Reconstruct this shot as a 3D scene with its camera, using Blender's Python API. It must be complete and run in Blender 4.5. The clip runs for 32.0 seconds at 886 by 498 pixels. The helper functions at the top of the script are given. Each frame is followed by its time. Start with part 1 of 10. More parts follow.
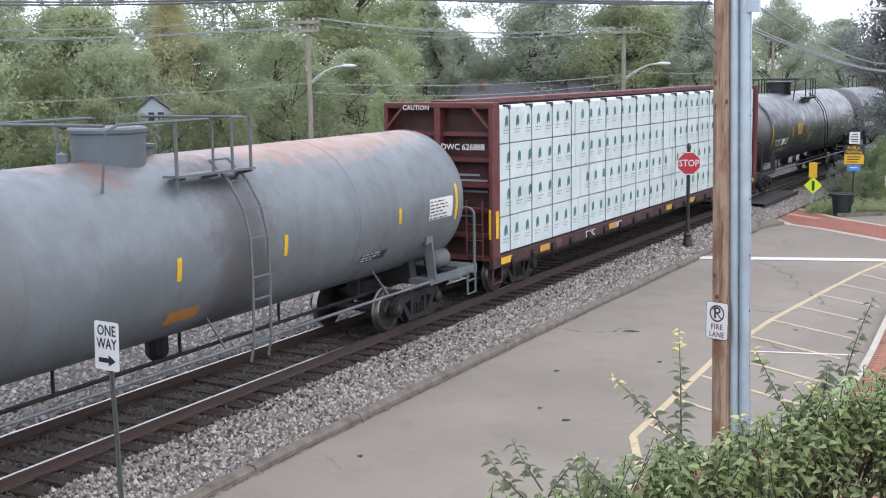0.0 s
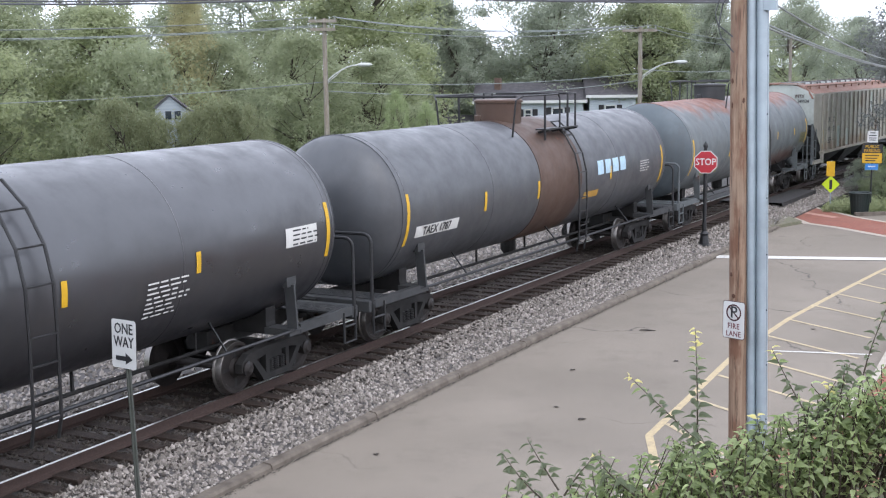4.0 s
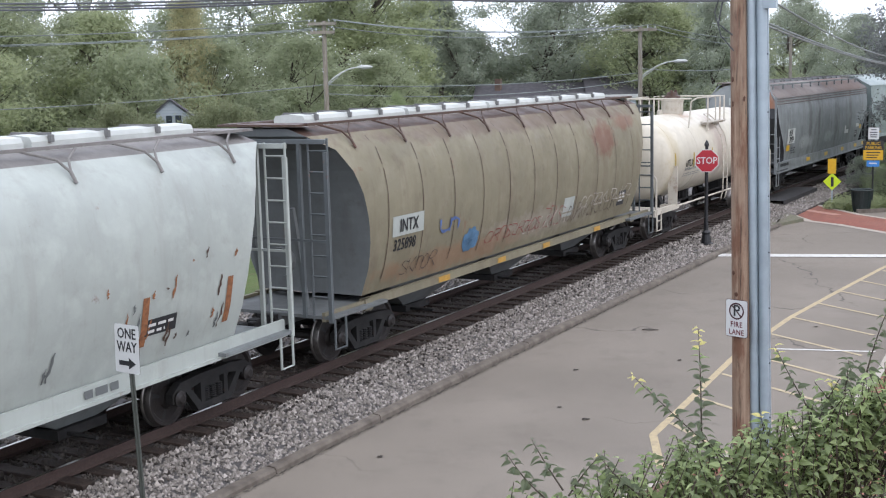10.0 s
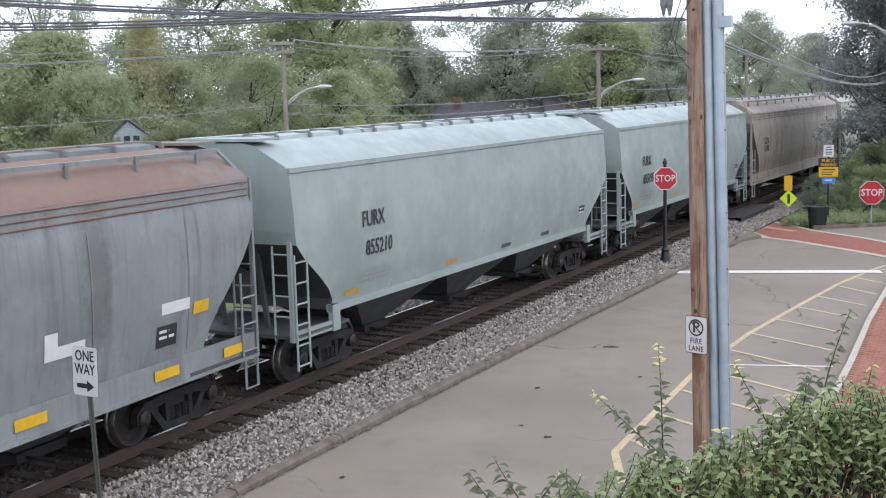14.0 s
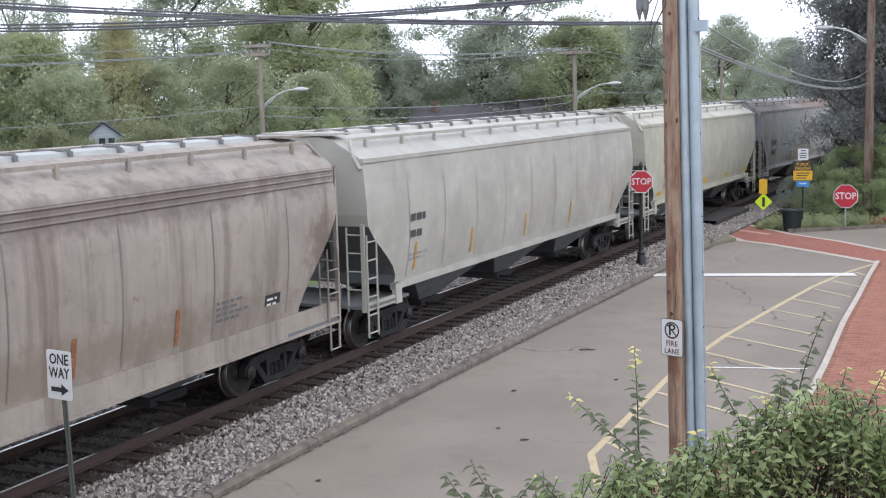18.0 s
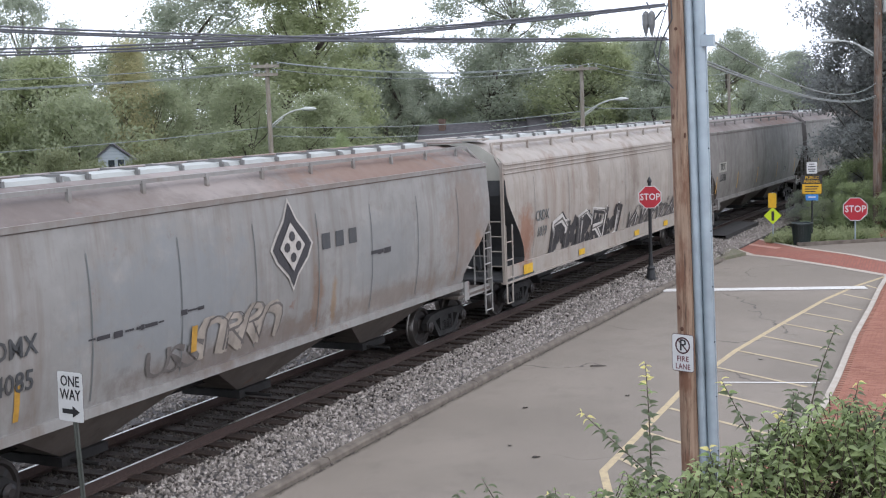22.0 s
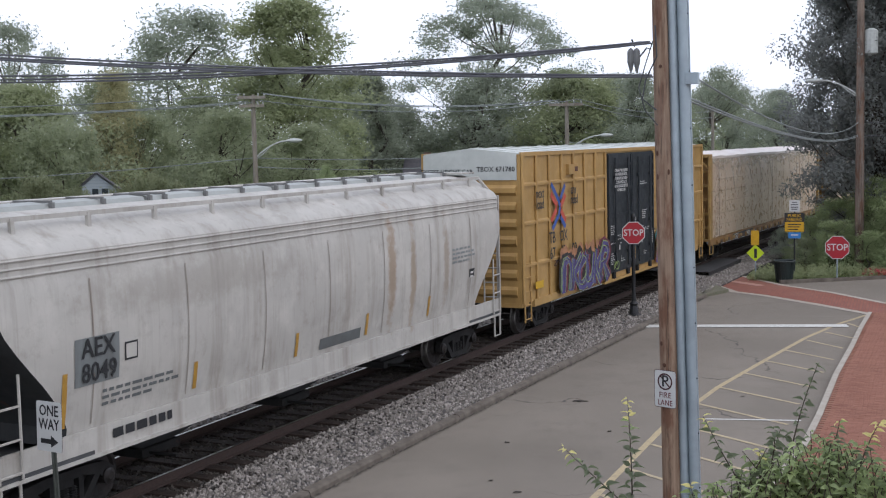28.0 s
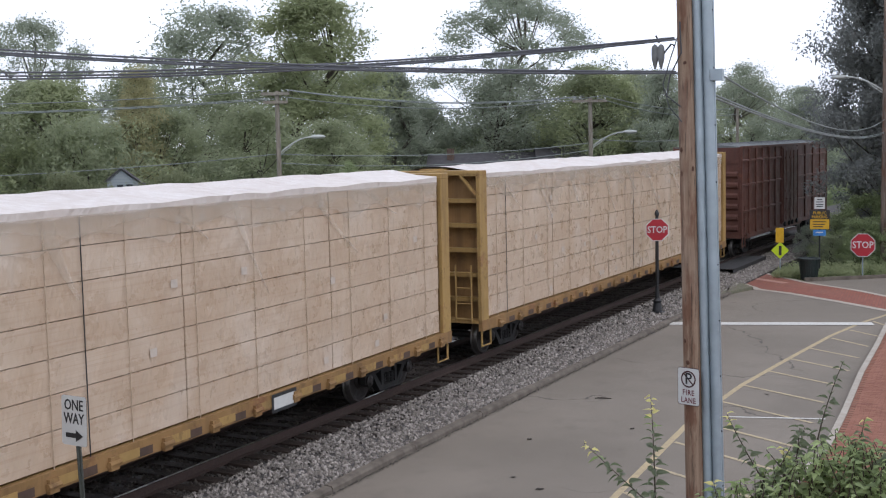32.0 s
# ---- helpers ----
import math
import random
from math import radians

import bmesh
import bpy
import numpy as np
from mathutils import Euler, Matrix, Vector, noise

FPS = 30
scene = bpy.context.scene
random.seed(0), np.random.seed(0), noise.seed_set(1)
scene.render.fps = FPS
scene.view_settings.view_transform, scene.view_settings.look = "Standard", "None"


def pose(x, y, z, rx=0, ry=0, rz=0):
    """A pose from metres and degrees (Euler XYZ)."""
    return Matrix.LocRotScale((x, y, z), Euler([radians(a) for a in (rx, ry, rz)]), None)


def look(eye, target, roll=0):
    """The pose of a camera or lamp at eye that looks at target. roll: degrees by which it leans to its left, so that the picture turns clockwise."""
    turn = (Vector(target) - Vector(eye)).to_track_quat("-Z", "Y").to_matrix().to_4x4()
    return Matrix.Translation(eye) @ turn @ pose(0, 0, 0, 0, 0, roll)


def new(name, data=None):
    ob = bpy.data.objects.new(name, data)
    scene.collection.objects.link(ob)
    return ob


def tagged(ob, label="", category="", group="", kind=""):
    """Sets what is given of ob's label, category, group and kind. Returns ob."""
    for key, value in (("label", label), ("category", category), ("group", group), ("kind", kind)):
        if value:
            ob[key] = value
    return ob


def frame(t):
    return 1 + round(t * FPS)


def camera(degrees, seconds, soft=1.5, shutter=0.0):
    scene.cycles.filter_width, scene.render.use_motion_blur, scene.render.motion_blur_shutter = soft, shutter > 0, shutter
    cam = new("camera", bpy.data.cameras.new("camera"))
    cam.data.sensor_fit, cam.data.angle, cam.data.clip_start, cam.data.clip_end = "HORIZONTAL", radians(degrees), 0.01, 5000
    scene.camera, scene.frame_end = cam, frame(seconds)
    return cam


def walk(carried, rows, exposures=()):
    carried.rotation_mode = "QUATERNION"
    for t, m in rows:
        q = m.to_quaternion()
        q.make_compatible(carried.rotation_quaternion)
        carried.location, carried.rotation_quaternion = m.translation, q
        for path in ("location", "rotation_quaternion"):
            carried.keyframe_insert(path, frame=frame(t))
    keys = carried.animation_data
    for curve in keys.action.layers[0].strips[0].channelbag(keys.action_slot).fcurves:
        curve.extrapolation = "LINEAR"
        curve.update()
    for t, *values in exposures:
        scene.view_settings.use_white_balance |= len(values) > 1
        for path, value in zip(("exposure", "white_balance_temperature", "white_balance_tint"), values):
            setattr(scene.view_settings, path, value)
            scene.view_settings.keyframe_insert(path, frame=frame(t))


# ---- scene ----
EYE_HEIGHT = 5.438
cam = camera(40.06, 32.0, soft=1.15)
PATH = [
    (0, 81.632, 0.744, -66.885),
    (0.5, 81.813, 0.629, -67.089),
    (1, 81.785, 0.641, -66.895),
    (1.5, 81.601, 0.693, -66.65),
    (2, 81.434, 0.77, -66.6),
    (2.5, 81.501, 0.709, -66.654),
    (3, 81.559, 0.723, -66.395),
    (3.5, 81.542, 0.737, -66.168),
    (5.5, 81.767, 0.946, -66.111),
    (6, 81.722, 0.834, -66.224),
    (6.5, 81.682, 0.814, -66.322),
    (7, 81.793, 0.804, -66.34),
    (7.5, 81.692, 1.154, -66.099),
    (8, 81.606, 1.252, -66.09),
    (8.5, 81.796, 1.303, -66.28),
    (9, 81.91, 1.263, -66.281),
    (9.5, 81.826, 1.49, -66.24),
    (10, 81.653, 1.412, -66.128),
    (10.5, 81.707, 1.387, -66.266),
    (11, 81.756, 1.317, -66.487),
    (11.5, 82.005, 1.457, -67.285),
    (12, 82.133, 1.444, -67.666),
    (12.5, 82.366, 1.347, -67.842),
    (13, 82.471, 1.427, -67.937),
    (13.5, 82.383, 1.525, -67.862),
    (14, 82.495, 1.566, -68.019),
    (14.5, 82.48, 1.603, -68.247),
    (16.5, 82.271, 1.575, -68.319),
    (17, 82.332, 1.504, -68.462),
    (17.5, 82.246, 1.524, -68.679),
    (18, 82.604, 1.407, -69.108),
    (18.5, 83.207, 1.58, -69.527),
    (19, 83.344, 1.708, -69.399),
    (19.5, 83.373, 1.931, -69.079),
    (20, 83.376, 2.148, -68.863),
    (20.5, 83.414, 2.111, -68.874),
    (21, 83.418, 2.172, -68.832),
    (21.5, 83.363, 2.104, -68.774),
    (22, 83.449, 2.106, -68.754),
    (22.5, 83.456, 1.886, -68.934),
    (23, 83.597, 1.717, -69.369),
    (23.5, 83.651, 1.555, -69.604),
    (24, 83.888, 1.523, -69.523),
    (24.5, 83.903, 1.575, -69.504),
    (25, 83.876, 1.632, -69.442),
    (25.5, 83.974, 1.582, -69.486),
    (27.5, 84.931, 1.243, -69.533),
    (28, 84.994, 1.314, -69.445),
    (28.5, 85.012, 1.362, -69.353),
    (29, 85.009, 1.235, -69.024),
    (29.5, 84.392, 1.077, -69.069),
    (30, 84.091, 0.2, -69.048),
    (30.5, 84.108, 0.122, -68.741),
    (31, 84.415, 0.672, -68.643),
    (31.5, 84.825, 1.167, -68.391),
    (32, 84.851, 1.247, -68.35),
]

walk(cam, [(t, pose(0, 0, EYE_HEIGHT, rx, ry, rz)) for t, rx, ry, rz in PATH],
     exposures=[(0.0, 0.45), (1.0, 0.24), (2.0, 0.1), (3.0, 0.3), (5.5, 0.55), (6.0, 0.58), (7.0, 0.46), (8.0, 0.36), (9.0, 0.25), (10.0, 0.2), (11.0, 0.33), (12.0, 0.12), (13.0, 0.14), (14.0, 0.24), (17.0, 0.24), (18.0, 0.24), (19.0, 0.05), (20.0, -0.04), (21.0, -0.12), (22.0, 0.14), (23.0, 0.1), (24.0, 0.14), (25.0, 0.1), (27.5, -0.42), (28.0, -0.45), (29.0, -0.5), (29.5, -0.4), (30.0, -0.1), (31.0, -0.26), (32.0, -0.4)])

# ---- world and sun: bright overcast ----
world = bpy.data.worlds.new("overcast_sky")
scene.world = world
world.use_nodes = True
wt = world.node_tree
wt.nodes.clear()
w_out = wt.nodes.new("ShaderNodeOutputWorld")
w_bg = wt.nodes.new("ShaderNodeBackground")
w_sky = wt.nodes.new("ShaderNodeTexSky")
w_sky.sky_type = "NISHITA"
w_sky.sun_disc = False
w_sky.sun_elevation = radians(48)
w_sky.sun_rotation = radians(200)
w_sky.dust_density = 4.0
w_sky.air_density = 1.0
w_gain = wt.nodes.new("ShaderNodeVectorMath")
w_gain.operation = "SCALE"
w_gain.inputs["Scale"].default_value = 0.10
w_mix = wt.nodes.new("ShaderNodeMix")
w_mix.data_type = "RGBA"
w_mix.inputs[0].default_value = 0.85
w_mix.inputs[7].default_value = (0.90, 0.955, 1.13, 1)
wt.links.new(w_sky.outputs[0], w_gain.inputs[0])
wt.links.new(w_gain.outputs[0], w_mix.inputs[6])
wt.links.new(w_mix.outputs[2], w_bg.inputs[0])
w_bg.inputs[1].default_value = 1.95
wt.links.new(w_bg.outputs[0], w_out.inputs[0])
sun_data = bpy.data.lights.new("sun", "SUN")
sun_data.energy = 0.6
sun_data.angle = radians(50)
sun_data.color = (1.0, 0.985, 0.985)
sun = new("sun", sun_data)
sun.matrix_world = look((-20, -30, 60), (20, 8, 0))

# ---- materials ----
ALBEDO = 0.66  # painted and mineral surfaces reflect less than their look under a bright sky


def lin(r, g, b):
    """Linear colour from 0-255 values."""
    f = lambda c: ((c / 255 + 0.055) / 1.055) ** 2.4 if c > 10 else c / 255 / 12.92
    return (ALBEDO * f(r), ALBEDO * f(g), ALBEDO * f(b), 1.0)


class Nodes:
    """A small wrapper to build a node material."""
    def __init__(self, name):
        self.mat = bpy.data.materials.new(name)
        self.mat.use_nodes = True
        self.t = self.mat.node_tree
        self.b = self.t.nodes["Principled BSDF"]
        self.coord = self.t.nodes.new("ShaderNodeTexCoord").outputs["Object"]

    def link(self, a, b):
        self.t.links.new(a, b)

    def scaled(self, sx, sy, sz):
        m = self.t.nodes.new("ShaderNodeMapping")
        m.inputs["Scale"].default_value = (sx, sy, sz)
        self.link(self.coord, m.inputs["Vector"])
        return m.outputs[0]

    def noise(self, scale, detail=4, vec=None, rough=0.6):
        n = self.t.nodes.new("ShaderNodeTexNoise")
        n.inputs["Scale"].default_value = scale
        n.inputs["Detail"].default_value = detail
        n.inputs["Roughness"].default_value = rough
        self.link(vec or self.coord, n.inputs["Vector"])
        return n.outputs["Fac"]

    def ramp(self, fac, lo, hi, a=0.0, b=1.0):
        r = self.t.nodes.new("ShaderNodeMapRange")
        r.inputs[1].default_value, r.inputs[2].default_value = lo, hi
        r.inputs[3].default_value, r.inputs[4].default_value = a, b
        self.link(fac, r.inputs[0])
        return r.outputs[0]

    def math(self, op, a, b):
        n = self.t.nodes.new("ShaderNodeMath")
        n.operation = op
        for k, v in enumerate((a, b)):
            if isinstance(v, (int, float)):
                n.inputs[k].default_value = v
            else:
                self.link(v, n.inputs[k])
        return n.outputs[0]

    def mix(self, fac, a, b, mode="MIX"):
        n = self.t.nodes.new("ShaderNodeMix")
        n.data_type, n.blend_type = "RGBA", mode
        for k, v in ((0, fac), (6, a), (7, b)):
            if isinstance(v, (int, float, tuple)):
                n.inputs[k].default_value = v
            else:
                self.link(v, n.inputs[k])
        return n.outputs[2]

    def height(self, axis=2):
        s = self.t.nodes.new("ShaderNodeSeparateXYZ")
        self.link(self.coord, s.inputs[0])
        return s.outputs[axis]

    def random(self):
        return self.t.nodes.new("ShaderNodeObjectInfo").outputs["Random"]

    def island(self):
        return self.t.nodes.new("ShaderNodeNewGeometry").outputs["Random Per Island"]

    def bump(self, h, strength=0.3, dist=0.02):
        n = self.t.nodes.new("ShaderNodeBump")
        n.inputs["Strength"].default_value, n.inputs["Distance"].default_value = strength, dist
        self.link(h, n.inputs["Height"])
        self.link(n.outputs[0], self.b.inputs["Normal"])

    def done(self, colour, rough=0.6, metal=0.0, spec=0.5):
        if isinstance(colour, tuple):
            self.b.inputs["Base Color"].default_value = colour
        else:
            self.link(colour, self.b.inputs["Base Color"])
        if isinstance(rough, (int, float)):
            self.b.inputs["Roughness"].default_value = rough
        else:
            self.link(rough, self.b.inputs["Roughness"])
        self.b.inputs["Metallic"].default_value = metal
        self.b.inputs["Specular IOR Level"].default_value = spec
        return self.mat


def plain(name, col, rough=0.6, metal=0.0, vary=0.15, scale=8.0, spec=0.5):
    """A slightly uneven surface of one colour."""
    n = Nodes(name)
    k = n.ramp(n.noise(scale), 0.3, 0.7, 1 - vary, 1 + vary)
    c = n.mix(1.0, col, (1, 1, 1, 1), "MULTIPLY")
    v = n.t.nodes.new("ShaderNodeVectorMath")
    v.operation = "SCALE"
    n.link(c, v.inputs[0])
    n.link(k, v.inputs["Scale"])
    return n.done(v.outputs[0], n.ramp(n.noise(scale * 3), 0.3, 0.7, max(rough - 0.1, 0.05), min(rough + 0.1, 1)), metal, spec)


def car_paint(name, col, dirt=lin(92, 84, 76), dirty=0.4, rust=0.1, rust_top=None, streak=0.4, rough=0.5, fade=0.25, seed=0.0, stains=(), spec=0.4, dents=0.12):
    """Weathered rail-car enamel: faded patches, soot streaks that run down, scabs of rust, and rust over a height where given."""
    n = Nodes(name)
    off = n.t.nodes.new("ShaderNodeVectorMath")
    off.inputs[1].default_value = (seed * 7.3, seed * 3.1, 0)
    n.link(n.coord, off.inputs[0])
    base = n.coord
    n.coord = off.outputs[0]
    light = tuple(min(1.0, c * 1.22 + 0.015) for c in col[:3]) + (1.0,)
    dark = tuple(c * 0.82 for c in col[:3]) + (1.0,)
    c = n.mix(n.ramp(n.noise(0.55, 5), 0.35, 0.65), dark, col)
    c = n.mix(n.math("MULTIPLY", n.ramp(n.noise(1.7, 6), 0.5, 0.75), fade * 2), c, light)
    st = n.ramp(n.noise(1.0, 5, n.scaled(2.6, 2.6, 0.16)), 0.52, 0.74)
    st2 = n.ramp(n.noise(1.0, 6, n.scaled(9.0, 9.0, 0.35)), 0.55, 0.8)
    c = n.mix(n.math("MULTIPLY", st, streak), c, dirt)
    c = n.mix(n.math("MULTIPLY", st2, streak * 0.6), c, dirt)
    c = n.mix(n.math("MULTIPLY", n.ramp(n.noise(3.2, 8, rough=0.7), 0.55, 0.72), dirty), c, dirt)
    rusty = n.mix(n.ramp(n.noise(6.0, 6), 0.35, 0.7), lin(112, 62, 42), lin(156, 100, 76))
    if rust:
        m = n.math("MULTIPLY", n.ramp(n.noise(1.3, 9, rough=0.72), 0.66 - rust * 0.18, 0.74 - rust * 0.1), 0.75)
        c = n.mix(m, c, rusty)
    if rust_top is not None:
        n2 = n.coord
        n.coord = base
        h = n.height(2)
        n.coord = n2
        hh = n.math("ADD", h, n.ramp(n.noise(1.1, 7, n.scaled(0.7, 0.7, 1.0)), 0.2, 0.8, -0.7, 0.7))
        c = n.mix(n.math("MULTIPLY", n.ramp(hh, rust_top - 0.15, rust_top + 0.3), 0.8), c, rusty)
    for (px, py, pz), (sx, sy, sz), tint, amount in stains:
        # a blot of its own place and shape, frayed by noise
        keep, n.coord = n.coord, base
        shift = n.t.nodes.new("ShaderNodeVectorMath")
        shift.operation = "SUBTRACT"
        shift.inputs[1].default_value = (px, py, pz)
        n.link(base, shift.inputs[0])
        size = n.t.nodes.new("ShaderNodeVectorMath")
        size.operation = "DIVIDE"
        size.inputs[1].default_value = (sx, sy, sz)
        n.link(shift.outputs[0], size.inputs[0])
        far = n.t.nodes.new("ShaderNodeVectorMath")
        far.operation = "LENGTH"
        n.link(size.outputs[0], far.inputs[0])
        edge = n.math("ADD", far.outputs["Value"], n.ramp(n.noise(2.6, 7, rough=0.7), 0.25, 0.75, -0.6, 0.6))
        c = n.mix(n.ramp(edge, 0.55, 1.15, amount, 0.0), c, tint)
        n.coord = keep
    n.bump(n.noise(3.0, 5), dents, 0.03)
    return n.done(c, n.ramp(n.noise(2.0, 4), 0.3, 0.7, rough - 0.08, rough + 0.18), 0.0, spec)


M_ASPHALT = None
def make_asphalt():
    n = Nodes("worn_asphalt")
    c = n.mix(n.ramp(n.noise(0.22, 6), 0.35, 0.65), lin(136, 127, 115), lin(154, 144, 131))
    c = n.mix(n.ramp(n.noise(1.3, 7, rough=0.7), 0.52, 0.75, 0, 0.5), c, lin(118, 110, 100))
    c = n.mix(n.ramp(n.noise(60, 3), 0.42, 0.75, 0, 0.55), c, lin(98, 91, 82))
    c = n.mix(n.ramp(n.noise(75, 2, n.scaled(1.1, 1, 1)), 0.6, 0.75, 0, 0.5), c, lin(178, 170, 157))
    vo = n.t.nodes.new("ShaderNodeTexVoronoi")
    vo.feature = "DISTANCE_TO_EDGE"
    vo.inputs["Scale"].default_value = 0.16
    w = n.t.nodes.new("ShaderNodeVectorMath")
    ns = n.t.nodes.new("ShaderNodeTexNoise")
    ns.inputs["Scale"].default_value = 1.1
    ns.inputs["Detail"].default_value = 6
    n.link(n.coord, ns.inputs["Vector"])
    n.link(n.coord, w.inputs[0])
    n.link(ns.outputs["Color"], w.inputs[1])
    n.link(w.outputs[0], vo.inputs["Vector"])
    crack = n.math("MULTIPLY", n.ramp(vo.outputs["Distance"], 0.0, 0.005, 1, 0), n.ramp(n.noise(0.4), 0.45, 0.58, 0, 0.8))
    c = n.mix(crack, c, lin(70, 66, 62))
    n.bump(n.noise(110, 3), 0.35, 0.006)
    return n.done(c, 0.85, 0, 0.3)


M_ASPHALT = make_asphalt()


def make_stone(name, a, b, scale=5.0, isl=True, span=None):
    n = Nodes(name)
    c = n.mix(n.ramp(n.noise(scale, 5), 0.3, 0.7), a, b)
    if isl:
        c = n.mix(n.ramp(n.island(), 0, 1, 0.0, 0.85), c, n.mix(n.island(), *(span or (lin(60, 55, 52), lin(208, 199, 190)))), "MIX")
    n.bump(n.noise(scale * 9, 4), 0.4, 0.01)
    return n.done(c, 0.88, 0, 0.3)


M_BALLAST_BED = make_stone("ballast_bed", lin(70, 67, 66), lin(104, 100, 98), 26.0, False)
M_GRAVEL = make_stone("crushed_stone", lin(108, 102, 96), lin(160, 152, 144), 9.0)
# darkened past its oil staining, to carry the shade of the train
M_GRAVEL_DARK = make_stone("oil_and_shade_dark_stone", lin(50, 45, 41), lin(82, 75, 69), 9.0, True, (lin(32, 29, 28), lin(112, 104, 97)))
M_CONCRETE = make_stone("weathered_concrete", lin(94, 86, 78), lin(136, 126, 115), 3.0, False)
M_PALE_CONCRETE = make_stone("pale_concrete_band", lin(178, 168, 154), lin(202, 193, 180), 5.0, False)
# ties and rail sides taken down in colour for the shade under the cars
M_TIE = make_stone("creosoted_timber", lin(40, 33, 29), lin(68, 55, 47), 14.0, False)
M_RAIL_SIDE = plain("rusty_rail", lin(66, 49, 43), 0.85, 0.0, 0.25, 20)
M_RAIL_HEAD = plain("polished_railhead", lin(190, 188, 184), 0.28, 1.0, 0.1, 30)
def worn_paint(name, col):
    """Road paint worn through to the asphalt in specks and patches."""
    n = Nodes(name)
    c = n.mix(n.ramp(n.noise(9, 6, rough=0.7), 0.42, 0.72, 0, 0.55), col, lin(146, 136, 122))
    c = n.mix(n.ramp(n.noise(55, 3), 0.55, 0.7, 0, 0.6), c, lin(136, 127, 116))
    return n.done(c, 0.8, 0, 0.3)


M_WHITE_LINE = worn_paint("worn_white_paint", lin(236, 234, 228))
M_YELLOW_LINE = worn_paint("faded_yellow_paint", lin(208, 188, 148))
M_HATCH_LINE = worn_paint("bleached_yellow_paint", lin(208, 190, 154))
M_GALV = plain("galvanised_steel", lin(176, 190, 198), 0.42, 0.3, 0.12, 3)
M_WIRE = plain("cable_grey", lin(74, 76, 80), 0.6, 0, 0.15, 5)
M_WIRE_PALE = plain("weathered_conductor", lin(140, 148, 146), 0.6, 0, 0.15, 5)
M_BLACK = plain("black_enamel", lin(24, 25, 28), 0.5, 0, 0.2, 9)
# grimy steel, deepened to near-black as the shade under the cars
M_STEEL_DARK = car_paint("grimy_shaded_running_gear", lin(28, 27, 27), dirt=lin(60, 54, 49), dirty=0.35, rust=0.1, streak=0.1, rough=0.75)
M_WHEEL = plain("wheel_steel", lin(50, 45, 43), 0.6, 0.4, 0.3, 8)
M_WHEEL_RIM = plain("worn_wheel_tread", lin(150, 146, 142), 0.35, 0.9, 0.15, 10)
M_WHITE = plain("white_lettering", lin(226, 226, 222), 0.6, 0, 0.05, 9)
M_INK = plain("black_lettering", lin(38, 40, 44), 0.6, 0, 0.1, 9)
M_YELLOW = plain("yellow_reflective", lin(226, 178, 30), 0.5, 0, 0.12, 9)
M_AMBER = plain("faded_amber_reflective", lin(196, 150, 60), 0.55, 0, 0.2, 9)
M_RED = plain("traffic_red", lin(186, 32, 48), 0.45, 0, 0.06, 4)
M_SIGN_WHITE = plain("sign_white", lin(226, 228, 226), 0.45, 0, 0.04, 4)
M_LIME = plain("fluorescent_yellow", lin(214, 240, 30), 0.5, 0, 0.04, 4)
M_SIGN_BLUE = plain("sign_blue", lin(60, 140, 216), 0.5, 0, 0.04, 4)

# ---- mesh helpers ----
def bm_new():
    return bmesh.new()


def link_mesh(name, bm, material, smooth=False):
    me = bpy.data.meshes.new(name)
    bm.to_mesh(me)
    bm.free()
    for m in material if isinstance(material, (list, tuple)) else (material,):
        me.materials.append(m)
    if smooth:
        me.shade_smooth()
        me.set_sharp_from_angle(angle=radians(38))
    return me


def part(name, bm, material, parent=None, label="", smooth=False):
    """One mesh object, under a thing or a part where a parent is given."""
    ob = new(name, link_mesh(name, bm, material, smooth))
    ob.parent = parent
    return tagged(ob, label)


def shared(name, me, parent, m=None, label=""):
    ob = new(name, me)
    ob.parent = parent
    if m is not None:
        ob.matrix_basis = m
    return tagged(ob, label)


def thing(name, label, category, group="", m=None):
    ob = tagged(new(name), label, category, group)
    if m is not None:
        ob.matrix_basis = m
    return ob


def box(bm, x0, x1, y0, y1, z0, z1, mi=0):
    vs = [bm.verts.new(p) for p in ((x0, y0, z0), (x1, y0, z0), (x1, y1, z0), (x0, y1, z0), (x0, y0, z1), (x1, y0, z1), (x1, y1, z1), (x0, y1, z1))]
    for q in ((3, 2, 1, 0), (4, 5, 6, 7), (0, 1, 5, 4), (1, 2, 6, 5), (2, 3, 7, 6), (3, 0, 4, 7)):
        bm.faces.new([vs[k] for k in q]).material_index = mi
    return vs


def beam(bm, a, b, w, h, up=(0, 0, 1)):
    """A rectangular bar from a to b."""
    a, b = Vector(a), Vector(b)
    d = (b - a).normalized()
    s = d.cross(Vector(up))
    s = s.normalized() if s.length > 1e-4 else Vector((1, 0, 0))
    u = s.cross(d)
    vs = [bm.verts.new(p + s * i * w / 2 + u * j * h / 2) for p in (a, b) for i, j in ((-1, -1), (1, -1), (1, 1), (-1, 1))]
    for q in ((0, 1, 2, 3), (7, 6, 5, 4), (0, 4, 5, 1), (1, 5, 6, 2), (2, 6, 7, 3), (3, 7, 4, 0)):
        bm.faces.new([vs[k] for k in q])


